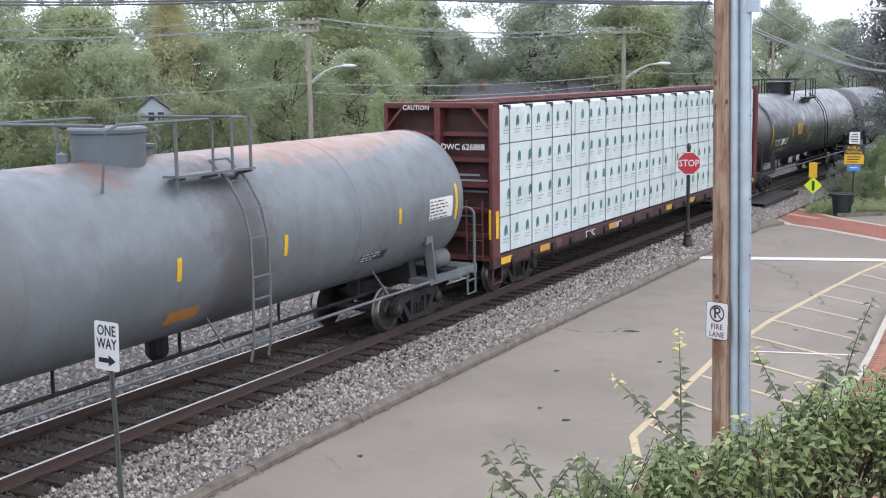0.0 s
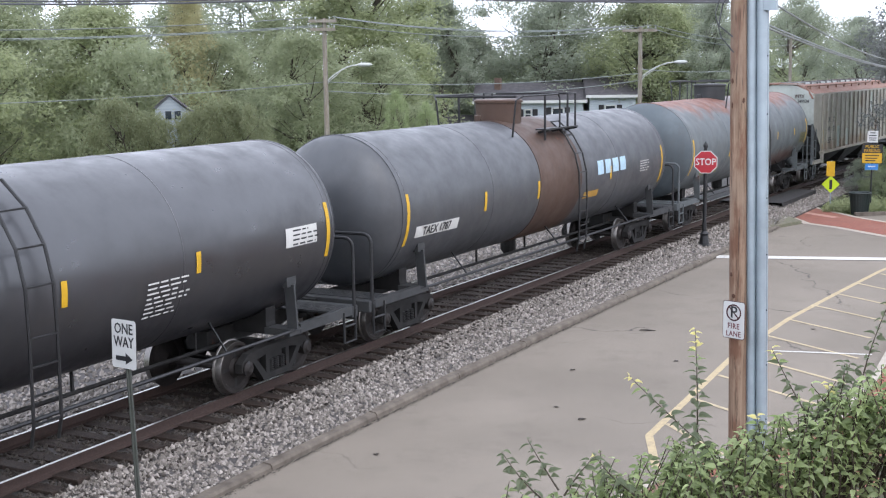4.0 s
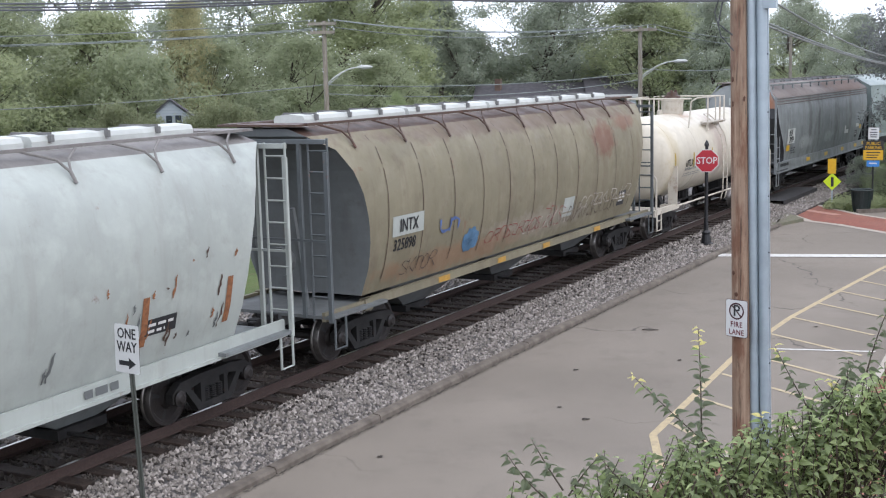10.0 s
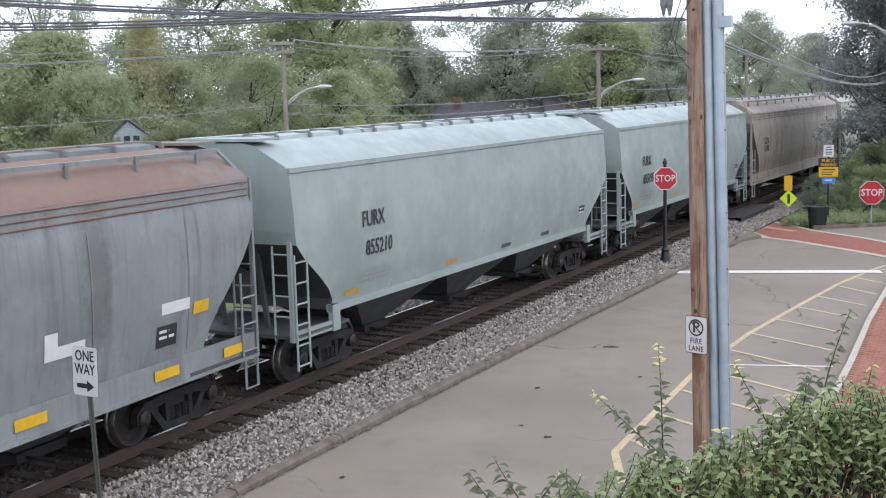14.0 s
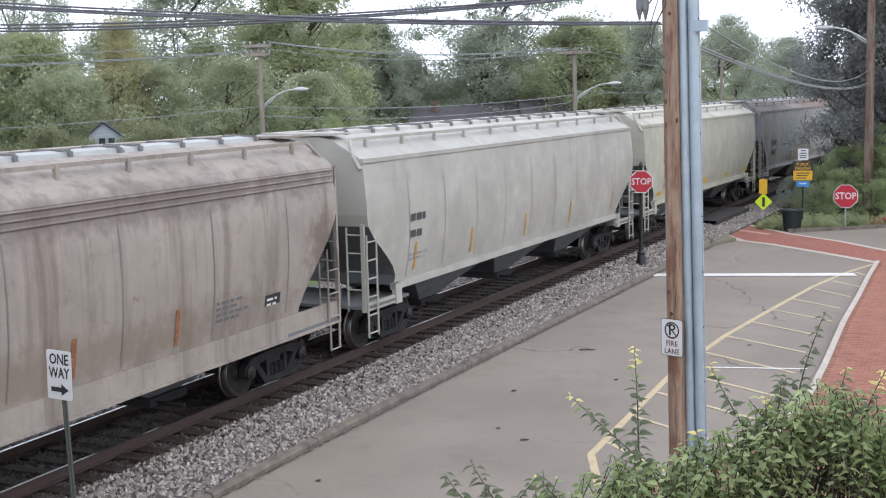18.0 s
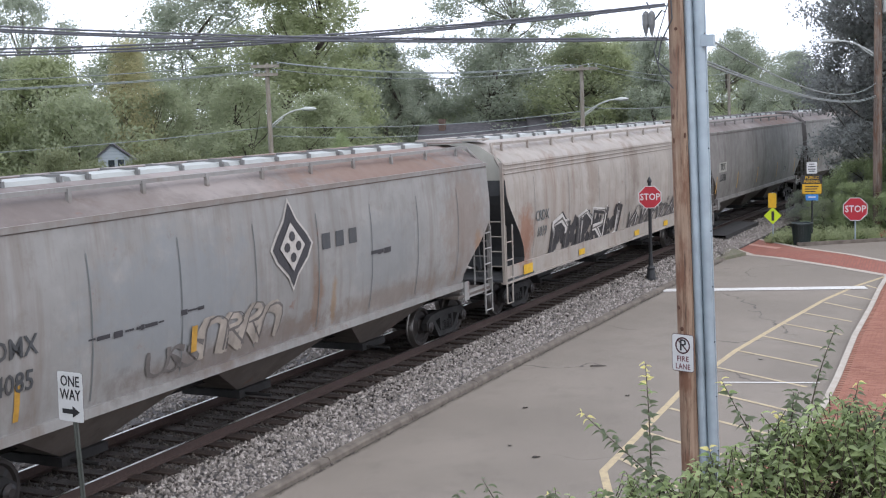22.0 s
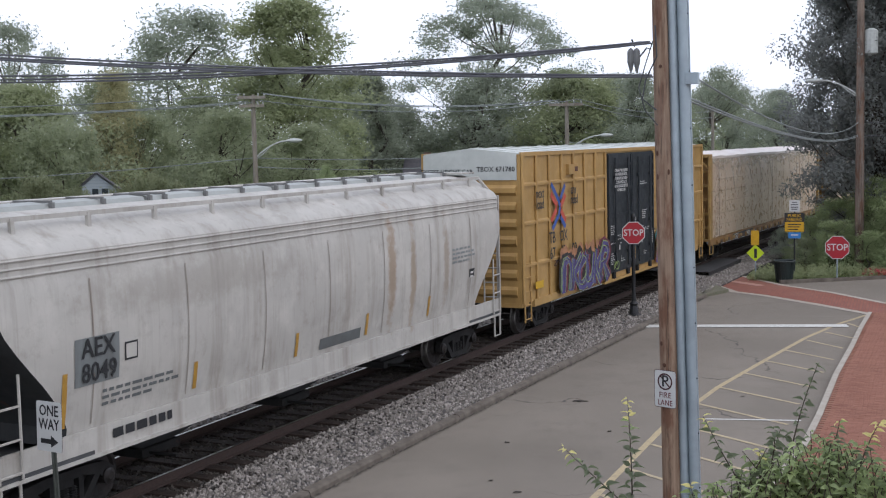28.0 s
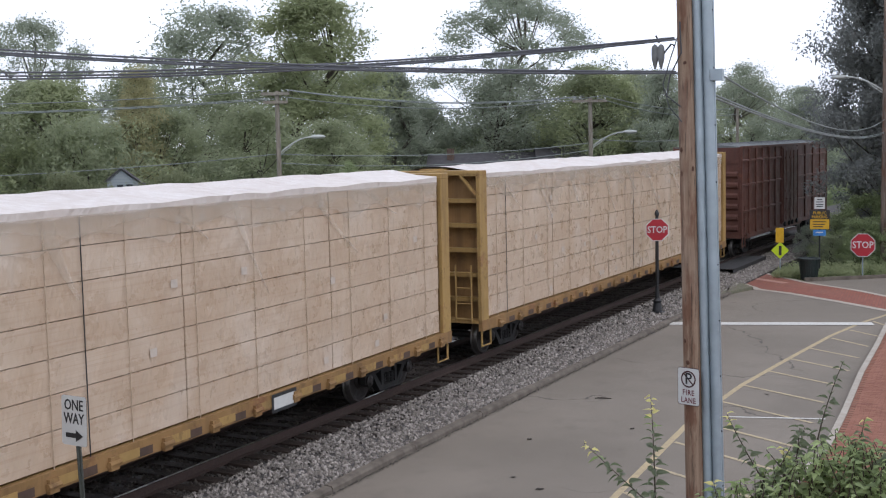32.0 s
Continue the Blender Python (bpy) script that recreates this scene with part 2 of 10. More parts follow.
def rod(bm, a, b, r, n=6, r2=None, caps=True):
    a, b = Vector(a), Vector(b)
    d = b - a
    if d.length < 1e-6:
        return
    q = d.to_track_quat("Z", "Y")
    rings = []
    for p, rr in ((a, r), (b, r if r2 is None else r2)):
        rings.append([bm.verts.new(p + q @ Vector((rr * math.cos(k * math.tau / n), rr * math.sin(k * math.tau / n), 0))) for k in range(n)])
    for k in range(n):
        bm.faces.new((rings[0][k], rings[0][(k + 1) % n], rings[1][(k + 1) % n], rings[1][k]))
    if caps:
        bm.faces.new(rings[0][::-1])
        bm.faces.new(rings[1])


def tube(bm, pts, r, n=6):
    """A round bar through the points, in one piece; r may be a list."""
    pts = [Vector(p) for p in pts]
    rs = r if isinstance(r, (list, tuple)) else [r] * len(pts)
    rings, u = [], None
    for k, p in enumerate(pts):
        d = (pts[min(k + 1, len(pts) - 1)] - pts[max(k - 1, 0)]).normalized()
        if u is None:
            u = d.orthogonal().normalized()
        u = (u - d * u.dot(d)).normalized()
        w = d.cross(u)
        rings.append([bm.verts.new(p + (u * math.cos(q * math.tau / n) + w * math.sin(q * math.tau / n)) * rs[k]) for q in range(n)])
    for a, b in zip(rings, rings[1:]):
        for q in range(n):
            bm.faces.new((a[q], a[(q + 1) % n], b[(q + 1) % n], b[q]))
    bm.faces.new(rings[0][::-1])
    bm.faces.new(rings[-1])


def lathe_x(bm, prof, n=32, cy=0.0, cz=0.0):
    """Turns (x, radius) pairs round the x axis."""
    rings = []
    for x, r in prof:
        if r < 1e-4:
            rings.append([bm.verts.new((x, cy, cz))])
        else:
            rings.append([bm.verts.new((x, cy + r * math.sin(k * math.tau / n), cz + r * math.cos(k * math.tau / n))) for k in range(n)])
    for a, b in zip(rings, rings[1:]):
        for k in range(n):
            f = [a[k % len(a)], a[(k + 1) % len(a)], b[(k + 1) % len(b)], b[k % len(b)]]
            f = list(dict.fromkeys(f))
            if len(f) > 2:
                bm.faces.new(f[::-1])
    return rings


def lathe_z(bm, prof, n=16, cx=0.0, cy=0.0):
    rings = []
    for z, r in prof:
        rings.append([bm.verts.new((cx, cy, z))] if r < 1e-4 else [bm.verts.new((cx + r * math.cos(k * math.tau / n), cy + r * math.sin(k * math.tau / n), z)) for k in range(n)])
    for a, b in zip(rings, rings[1:]):
        for k in range(n):
            f = list(dict.fromkeys([a[k % len(a)], a[(k + 1) % len(a)], b[(k + 1) % len(b)], b[k % len(b)]]))
            if len(f) > 2:
                bm.faces.new(f)
    if len(rings[0]) > 1:
        bm.faces.new(rings[0][::-1])
    if len(rings[-1]) > 1:
        bm.faces.new(rings[-1])


def prism_x(bm, poly, x0, x1):
    """A (y, z) outline drawn out along x."""
    a = [bm.verts.new((x0, y, z)) for y, z in poly]
    b = [bm.verts.new((x1, y, z)) for y, z in poly]
    n = len(poly)
    for k in range(n):
        bm.faces.new((a[k], a[(k + 1) % n], b[(k + 1) % n], b[k]))
    bm.faces.new(a[::-1])
    bm.faces.new(b)


def plate(bm, pts, z0, z1):
    """A flat (x, y) outline between two heights."""
    lo = [bm.verts.new((x, y, z0)) for x, y in pts]
    hi = [bm.verts.new((x, y, z1)) for x, y in pts]
    n = len(pts)
    bm.faces.new(hi)
    bm.faces.new(lo[::-1])
    for k in range(n):
        bm.faces.new((lo[k], lo[(k + 1) % n], hi[(k + 1) % n], hi[k]))


def fix(bm):
    bmesh.ops.recalc_face_normals(bm, faces=bm.faces)
    return bm


FONT_CACHE = {}
def letters(text, size, depth=0.004, space=1.0):
    """Built-in font as a mesh in its own xy plane, centred."""
    key = (text, size, space)
    if key not in FONT_CACHE:
        cu = bpy.data.curves.new("lettering", "FONT")
        cu.body, cu.size, cu.extrude, cu.space_character = text, size, depth / 2, space
        cu.offset = size * 0.010
        cu.align_x, cu.align_y, cu.resolution_u = "CENTER", "CENTER", 2
        ob = bpy.data.objects.new("lettering", cu)
        FONT_CACHE[key] = bpy.data.meshes.new_from_object(ob)
        bpy.data.objects.remove(ob)
    return FONT_CACHE[key]


def sign_text(text, size, material, parent, m, name="lettering", space=1.0, squeeze=1.0):
    me = letters(text, size, space=space).copy()
    me.transform(m @ Matrix.Diagonal((squeeze, 1, 1, 1)))
    me.materials.clear()
    me.materials.append(material)
    ob = new(name, me)
    ob.parent = parent
    return ob


# ---- the curve of the track ----
C0, C2, C3, C4 = 13.0864, -3.3025, 1.6627, -0.3193
TX = np.linspace(-700, 700, 28001)
TY = C0 + C2 * (TX / 30) ** 2 + np.where(TX > 0, C3 * (TX / 30) ** 3 + C4 * (TX / 30) ** 4, 0)
K_FAR, K_NEAR = int(np.searchsorted(TX, 80.0)), int(np.searchsorted(TX, -30.0))
TY[K_FAR:] = TY[K_FAR - 1] + (TY[K_FAR - 1] - TY[K_FAR - 2]) / 0.05 * (TX[K_FAR:] - TX[K_FAR - 1])
TY[:K_NEAR] = TY[K_NEAR] + (TY[K_NEAR + 1] - TY[K_NEAR]) / 0.05 * (TX[:K_NEAR] - TX[K_NEAR])
TS = np.concatenate([[0], np.cumsum(np.hypot(np.diff(TX), np.diff(TY)))])
TS -= np.interp(0, TX, TS)
TD = np.gradient(TY, TX)


def on_track(s, off=0.0):
    """Place and yaw at the length s along the track, off metres to its far side."""
    x = float(np.interp(s, TS, TX))
    y, d = float(np.interp(x, TX, TY)), float(np.interp(x, TX, TD))
    n = math.hypot(1, d)
    return x - off * d / n, y + off / n, math.atan2(d, 1)


def strip(bm, prof, s0, s1, step, closed=False):
    """An (off, z) outline swept along the track."""
    n = max(2, int(round((s1 - s0) / step)) + 1)
    rows = []
    for s in np.linspace(s0, s1, n):
        rows.append([bm.verts.new((*on_track(s, o)[:2], z)) for o, z in prof])
    m = len(prof)
    for a, b in zip(rows, rows[1:]):
        for k in range(m if closed else m - 1):
            bm.faces.new((a[k], b[k], b[(k + 1) % m], a[(k + 1) % m]))
    return rows
# ---- ground, road, track ----
ROAD_Z = -0.40


def ground_height(x, y):
    d = float(np.interp(x, TX, TD))
    off = (y - float(np.interp(x, TX, TY))) / math.hypot(1, d)
    if off < -2.4:
        z = -0.52
        if x > 48 and y > -60:
            z = -0.52 + 0.16 * min(1, max(0, (x - 50.5) / 2.5)) * (1 if y > 0.5 * (52 - x) else 0)
    elif off < 7.2:
        z = -0.85
    else:
        k = min(1, max(0, (off - 7.2) / 36))
        z = -0.85 - 2.3 * k * k * (3 - 2 * k)
    return z


def make_ground():
    n = Nodes("rough_grass_and_soil")
    c = n.mix(n.ramp(n.noise(0.35, 6), 0.35, 0.65), lin(78, 96, 52), lin(104, 118, 70))
    c = n.mix(n.ramp(n.noise(2.2, 7), 0.5, 0.7, 0, 0.7), c, lin(112, 100, 76))
    n.bump(n.noise(9, 6), 0.6, 0.08)
    m = n.done(c, 0.95, 0, 0.2)
    axis = lambda a, b: sorted(set([-3000, -1500, -800, -400] + list(np.arange(-250, -60, 25.0)) + list(np.arange(a, b, 3.0)) + list(np.arange(b, 260, 25.0)) + [400, 800, 1500, 3000]))
    xs, ys = axis(-60, 150), axis(-60, 120)
    bm = bm_new()
    vs = [[bm.verts.new((x, y, ground_height(x, y))) for y in ys] for x in xs]
    for i in range(len(xs) - 1):
        for j in range(len(ys) - 1):
            bm.faces.new((vs[i][j], vs[i + 1][j], vs[i + 1][j + 1], vs[i][j + 1]))
    tagged(part("ground", bm, m, smooth=True), "rough grassy ground falling away beyond the railway", "ground", kind="structure")


make_ground()

# asphalt lane and the street that it meets
kerb_edge = [on_track(s, -3.06)[:2] for s in np.arange(-60, 45.1, 1.5)]
outline = kerb_edge + [(46.2, 5.95), (48.4, 7.0), (49.9, 7.9), (50.6, 8.05), (52.0, 6.4), (50.1, 5.1), (49.0, 4.3), (50.3, 2.4), (51.5, 0.5), (53.5, -3.5), (56, -12), (60, -60), (-60, -60)]
bm = bm_new()
plate(bm, outline, -0.75, ROAD_Z)
tagged(part("road", fix(bm), M_ASPHALT), "worn grey asphalt lane beside the railway", "road", kind="structure")

# kerb in lengths with joints along the gravel
kerb_root = tagged(new("kerb_1"), "weathered concrete kerb between gravel and lane", "kerb", kind="structure")
s = -6.0
rng = random.Random(5)
while s < 46.2:
    ln = 3.0 if s < 43 else 1.6
    bm = bm_new()
    dz = rng.uniform(-0.012, 0.012)
    rows = strip(bm, [(-3.09, -0.70), (-3.075, -0.340 + dz), (-3.045, -0.300 + dz), (-2.92, -0.290 + dz), (-2.885, -0.31), (-2.88, -0.70)], s + 0.012, s + ln - 0.012, 1.0)
    bm.faces.new(rows[0])
    bm.faces.new(rows[-1][::-1])
    part("kerb_length", fix(bm), M_CONCRETE, kerb_root)
    s += ln

# dark litter flecks that stand in for the shade line at the kerb's foot
rng = np.random.RandomState(8)
cs = [(*on_track(a, -3.09 - abs(b))[:2], ROAD_Z + 0.004) for a, b in zip(rng.uniform(6, 45, 5200), rng.normal(0, 0.045, 5200))]
bm = bm_new()
for x, y, z in cs:
    r, a = rng.uniform(0.008, 0.028), rng.uniform(0, math.tau)
    bm.faces.new([bm.verts.new((x + r * math.cos(a + q), y + r * math.sin(a + q) * 0.7, z + 0.004 * (q == 2))) for q in (0, 2, 4)])
tagged(part("gutter_litter", bm, plain("litter_and_gutter_shade", lin(66, 58, 52), 0.95, 0, 0.3, 6)), "dark litter flecks drawing the shade line along the kerb", "litter", kind="stuff")
for x, y, l, w, yaw in ((26.1, 6.65, 0.36, 0.05, -70), (19.5, 6.57, 0.10, 0.05, 20), (18.94, 5.92, 0.16, 0.04, -40), (27.5, 3.26, 0.12, 0.06, 10), (16.0, 8.29, 0.12, 0.05, 40), (22.1, 7.1, 0.14, 0.04, -20), (23.5, 5.4, 0.09, 0.05, 60), (31.0, 5.1, 0.16, 0.06, -50)):
    bm = bm_new()
    rows = [[bm.verts.new((l * (k / 5 - 0.5), w * e * math.sin(math.pi * (0.08 + 0.84 * k / 5)), 0.006 + 0.012 * abs(e) + 0.01 * math.sin(k))) for e in (-1, 0, 1)] for k in range(6)]
    for p, q in zip(rows, rows[1:]):
        for j in (0, 1):
            bm.faces.new((p[j], q[j], q[j + 1], p[j + 1]))
    ob = part("dead_leaf", bm, bpy.data.materials["litter_and_gutter_shade"])
    ob.matrix_basis = pose(x, y, ROAD_Z, 0, 0, yaw)
    tagged(ob, "curled dark dead leaf lying on the asphalt", "leaf", "litter on the lane")

# ballast bed
bm = bm_new()
strip(bm, [(-2.89, -0.60), (-2.88, -0.34), (-2.2, -0.29), (-1.45, -0.236), (-0.9, -0.226), (0.9, -0.205), (1.5, -0.22), (1.9, -0.25), (3.0, -0.50), (7.0, -0.60), (8.0, -0.9)], -480, 480, 2.0)
tagged(part("ballast_bed", bm, M_BALLAST_BED, smooth=True), "grey crushed-stone bed under the railway", "ballast", kind="structure")


def stones(name, s0, s1, o0, o1, per_m2, size, zfun, seed, label, material=None):
    """Loose angular stones scattered along the track, as one mesh."""
    r = np.random.RandomState(seed)
    count = int((s1 - s0) * (o1 - o0) * per_m2)
    ss, oo = r.uniform(s0, s1, count), r.uniform(o0, o1, count)
    x = np.interp(ss, TS, TX)
    d = np.interp(x, TX, TD)
    n = np.hypot(1, d)
    cx, cy = x - oo * d / n, np.interp(x, TX, TY) + oo / n
    cz = zfun(oo)
    base = np.array([(1, 0, 0), (-1, 0, 0), (0, 1, 0), (0, -1, 0), (0, 0, 1), (0, 0, -1)], float)
    tri = np.array([(0, 2, 4), (2, 1, 4), (1, 3, 4), (3, 0, 4), (2, 0, 5), (1, 2, 5), (3, 1, 5), (0, 3, 5)])
    sz = size * r.uniform(0.55, 1.3, (count, 1, 1)) * r.uniform(0.6, 1.25, (count, 1, 3))
    v = base[None] * sz * r.uniform(0.75, 1.25, (count, 6, 1))
    a, b = r.uniform(0, math.tau, count), r.uniform(-0.7, 0.7, count)
    ca, sa, cb, sb = np.cos(a), np.sin(a), np.cos(b), np.sin(b)
    vx, vz = v[..., 0] * cb[:, None] + v[..., 2] * sb[:, None], -v[..., 0] * sb[:, None] + v[..., 2] * cb[:, None]
    vx, vy = vx * ca[:, None] - v[..., 1] * sa[:, None], vx * sa[:, None] + v[..., 1] * ca[:, None]
    p = np.stack([vx + cx[:, None], vy + cy[:, None], vz + (cz + r.uniform(-0.2, 0.35, count) * size)[:, None]], -1).reshape(-1, 3)
    f = (tri[None] + (np.arange(count) * 6)[:, None, None]).reshape(-1, 3)
    me = bpy.data.meshes.new(name)
    me.from_pydata(p.tolist(), [], f.tolist())
    me.materials.append(material or M_GRAVEL)
    tagged(new(name, me), label, "gravel", kind="stuff")


slope = lambda o: np.interp(o, [-2.86, -2.2, -1.45, -0.9, 0.9, 1.5, 1.9, 3.0, 7.0], [-0.335, -0.290, -0.232, -0.222, -0.205, -0.22, -0.25, -0.50, -0.60]) + 0.004
# stone near and between the rails has the train's shade in its colour
stones("gravel", 8, 62, -1.34, -0.82, 240, 0.033, slope, 9, "oily crushed stone beside the rail, darkened for train shade", M_GRAVEL_DARK)
stones("gravel", 8, 30, -2.88, -1.28, 350, 0.039, slope, 1, "pale grey crushed stone between rail and kerb")
stones("gravel", 30, 62, -2.88, -1.28, 230, 0.046, slope, 2, "pale grey crushed stone between rail and kerb")
stones("gravel", 8, 62, -2.1, -1.1, 60, 0.036, lambda o: slope(o) + 0.008, 6, "dark stones strewn over the pale ballast", M_GRAVEL_DARK)
stones("gravel", 6, 60, -0.7, 0.7, 200, 0.042, slope, 3, "crushed stone between the rails, darkened for train shade", M_GRAVEL_DARK)
stones("gravel", 6, 60, 0.85, 6.5, 80, 0.055, slope, 4, "crushed stone on the far shoulder of the track")

# rails and ties
track = tagged(new("railway_track"), "single railway track on timber ties in crushed stone", "railway track", kind="structure")
for side in (-1, 1):
    o = side * 0.7525
    bm = bm_new()
    strip(bm, [(o - 0.07, -0.172), (o - 0.07, -0.160), (o - 0.012, -0.140), (o - 0.010, -0.045), (o - 0.036, -0.035), (o - 0.036, -0.002), (o + 0.036, -0.002), (o + 0.036, -0.035), (o + 0.010, -0.045), (o + 0.012, -0.140), (o + 0.07, -0.160), (o + 0.07, -0.172)], -480, 480, 2.0, True)
    rail = part("rail", fix(bm), M_RAIL_SIDE, track, "rusty steel rail")
    bm = bm_new()
    strip(bm, [(o - 0.026, 0.0), (o + 0.026, 0.0)], -480, 480, 2.0)
    part("railhead", bm, M_RAIL_HEAD, rail, "polished running surface")
rng = random.Random(11)
tie_meshes = []
for k in range(5):
    bm = bm_new()
    w, l = 0.115 + 0.012 * rng.random(), 1.29 + 0.05 * rng.random()
    vs = box(bm, -w, w, -l, l, -0.36, -0.165 + rng.uniform(-0.008, 0.008))
    bmesh.ops.bevel(bm, geom=[e for e in bm.edges if all(v.co.z > -0.2 for v in e.verts)], offset=0.012, segments=1, affect="EDGES")
    for v in bm.verts:
        v.co += Vector((rng.uniform(-0.008, 0.008), rng.uniform(-0.03, 0.03), rng.uniform(-0.006, 0.006)))
    tie_meshes.append(link_mesh("tie", bm, M_TIE))
for k in range(118):
    x, y, yaw = on_track(4.0 + 0.53 * k)
    shared("tie", tie_meshes[k % 5], track, pose(x, y, rng.uniform(-0.01, 0.008), 0, 0, math.degrees(yaw) + rng.uniform(-2, 2)))
bm = bm_new()
for a, b in ((-480, 3.6), (66.6, 480)):
    for s in np.arange(a, b, 0.53):
        x, y, yaw = on_track(s)
        u, w = Vector((math.cos(yaw), math.sin(yaw), 0)), Vector((-math.sin(yaw), math.cos(yaw), 0))
        c = Vector((x, y, -0.17))
        bm.faces.new([bm.verts.new(c + u * i * 0.115 + w * j * 1.3) for i, j in ((-1, -1), (1, -1), (1, 1), (-1, 1))])
tagged(part("far_ties", bm, M_TIE, track), "timber ties along the rest of the line", kind="stuff")

# ---- painted lines on the lane ----
def stroke(name, pts, w, material, label, z=ROAD_Z + 0.004):
    bm = bm_new()
    pts = [Vector((*p, 0)) for p in pts]
    way = [(b - a).normalized() for a, b in zip(pts, pts[1:])]
    rows = []
    for k, p in enumerate(pts):
        # mitred at each bend
        d, e = way[max(0, k - 1)], way[min(k, len(way) - 1)]
        m = (d + e).normalized()
        sd = Vector((-m.y, m.x, 0)) * w / 2 / max(0.5, m.dot(d))
        rows.append([bm.verts.new((q.x, q.y, z)) for q in (p - sd, p + sd)])
    for a, b in zip(rows, rows[1:]):
        bm.faces.new((a[0], b[0], b[1], a[1]))
    tagged(part(name, fix(bm), material), label, "road marking", kind="structure")


stroke("stop_line", [(37.2, 7.35), (38.55, 1.45)], 0.55, M_WHITE_LINE, "broad white stop line across the lane", ROAD_Z + 0.016)
MAIN = [(41.0, 0.98), (38.74, 1.80), (36.05, 2.50), (32.17, 3.25), (28.45, 3.93), (24.48, 4.42), (18.47, 4.66)]
stroke("hatch_border", MAIN, 0.13, M_YELLOW_LINE, "faded yellow border line of the hatched no-parking area")
stroke("hatch_border", [(18.47, 4.66), (16.9, 4.15)], 0.13, M_YELLOW_LINE, "faded yellow border line of the hatched no-parking area", ROAD_Z + 0.006)
for a, b in (((39.1, 1.48), (38.4, 1.12)), ((37.2, 2.04), (36.24, 1.21)), ((35.6, 2.44), (34.45, 1.41)), ((33.8, 2.88), (32.64, 1.57)), ((32.1, 3.25), (30.8, 1.7)), ((30.3, 3.58), (28.92, 1.83)), ((28.4, 3.9), (27.0, 2.0)), ((26.5, 4.1), (25.0, 2.07)), ((24.5, 4.3), (22.9, 2.1)), ((22.7, 4.4), (21.2, 2.3)), ((20.9, 4.5), (19.4, 2.4)), ((19.2, 4.55), (17.7, 3.2))):
    stroke("hatch_line", [a, b], 0.095, M_HATCH_LINE, "faded yellow hatch line on the asphalt", ROAD_Z + 0.008)
stroke("white_line", [(25.05, 3.85), (25.42, 1.85)], 0.09, M_WHITE_LINE, "thin white line on the asphalt", ROAD_Z + 0.010)

# ---- brick pavement with its kerb, and the brick crossing ----
def make_brick(name):
    n = Nodes(name)
    c = n.mix(n.ramp(n.noise(0.5, 6), 0.35, 0.65), lin(150, 98, 80), lin(172, 116, 96))
    c = n.mix(n.ramp(n.random(), 0, 1, 0, 0.5), c, lin(134, 88, 74))
    c = n.mix(n.ramp(n.island(), 0, 1, 0, 0.45), c, lin(180, 130, 108))
    n.bump(n.noise(40, 4), 0.3, 0.01)
    return n.done(c, 0.85, 0, 0.25)


M_BRICK = make_brick("red_paving_brick")
M_JOINT = plain("sandy_joint", lin(132, 100, 84), 0.95, 0, 0.15, 9)
INNER = [(40.8, 0.80), (37.5, 0.98), (34.2, 1.11), (30.1, 1.32), (25.5, 1.44), (22.9, 1.55), (20.2, 1.85), (18.2, 2.6), (16.9, 3.6), (15.0, 4.2), (12.0, 4.45), (6.0, 4.55), (-20.0, 4.6)]
bm = bm_new()
plate(bm, INNER + [(-20, -14), (41.2, -14)], -0.7, -0.275)
pavement = tagged(part("pavement", fix(bm), M_JOINT), "red brick pavement beside the lane", "pavement", kind="structure")
bm = bm_new()
for (x0, y0), (x1, y1) in zip(INNER, INNER[1:]):
    a, b = Vector((x0, y0, 0)), Vector((x1, y1, 0))
    d = (b - a).normalized()
    nrm = Vector((d.y, -d.x, 0))
    if nrm.y < 0:
        nrm = -nrm
    q = [a, b, b + nrm * 0.13, a + nrm * 0.13]
    lo, hi = [bm.verts.new((p.x, p.y, -0.7)) for p in q], [bm.verts.new((p.x, p.y, -0.262)) for p in q]
    bm.faces.new(hi)
    for k in range(4):
        bm.faces.new((lo[k], lo[(k + 1) % 4], hi[(k + 1) % 4], hi[k]))
tagged(part("kerb_2", fix(bm), M_PALE_CONCRETE), "pale concrete kerb edging the brick pavement", "kerb", kind="structure")

CROSS_UP = [(50.46, 7.92), (51.85, 6.37), (50.1, 5.25), (48.6, 4.25), (46.65, 2.35), (44.0, 0.45), (42.6, -1.2), (42.0, -6.0)]
CROSS_LO = [(49.85, 7.75), (48.4, 6.9), (46.2, 5.8), (45.35, 4.65), (43.3, 2.7), (41.2, 0.86), (40.6, -1.2), (40.2, -6.0)]
bm = bm_new()
top = [bm.verts.new((x, y, ROAD_Z + 0.006)) for x, y in CROSS_UP]
low = [bm.verts.new((x, y, ROAD_Z + 0.006)) for x, y in CROSS_LO]
for k in range(len(top) - 1):
    bm.faces.new((top[k], top[k + 1], low[k + 1], low[k]))
def make_far_brick():
    n = Nodes("crossing_brick")
    br = n.t.nodes.new("ShaderNodeTexBrick")
    br.inputs["Scale"].default_value = 2.4
    br.inputs["Color1"].default_value, br.inputs["Color2"].default_value, br.inputs["Mortar"].default_value = lin(150, 94, 82), lin(168, 106, 90), lin(128, 96, 84)
    n.link(n.coord, br.inputs["Vector"])
    c = n.mix(n.ramp(n.noise(0.6, 5), 0.4, 0.7, 0, 0.5), br.outputs["Color"], lin(160, 116, 102))
    return n.done(c, 0.88, 0, 0.2)
tagged(part("crossing", fix(bm), make_far_brick()), "red brick crossing over the lane mouth", "crossing", kind="structure")
stroke("crossing_edge", CROSS_LO, 0.30, M_PALE_CONCRETE, "pale concrete band edging the brick crossing", ROAD_Z + 0.012)
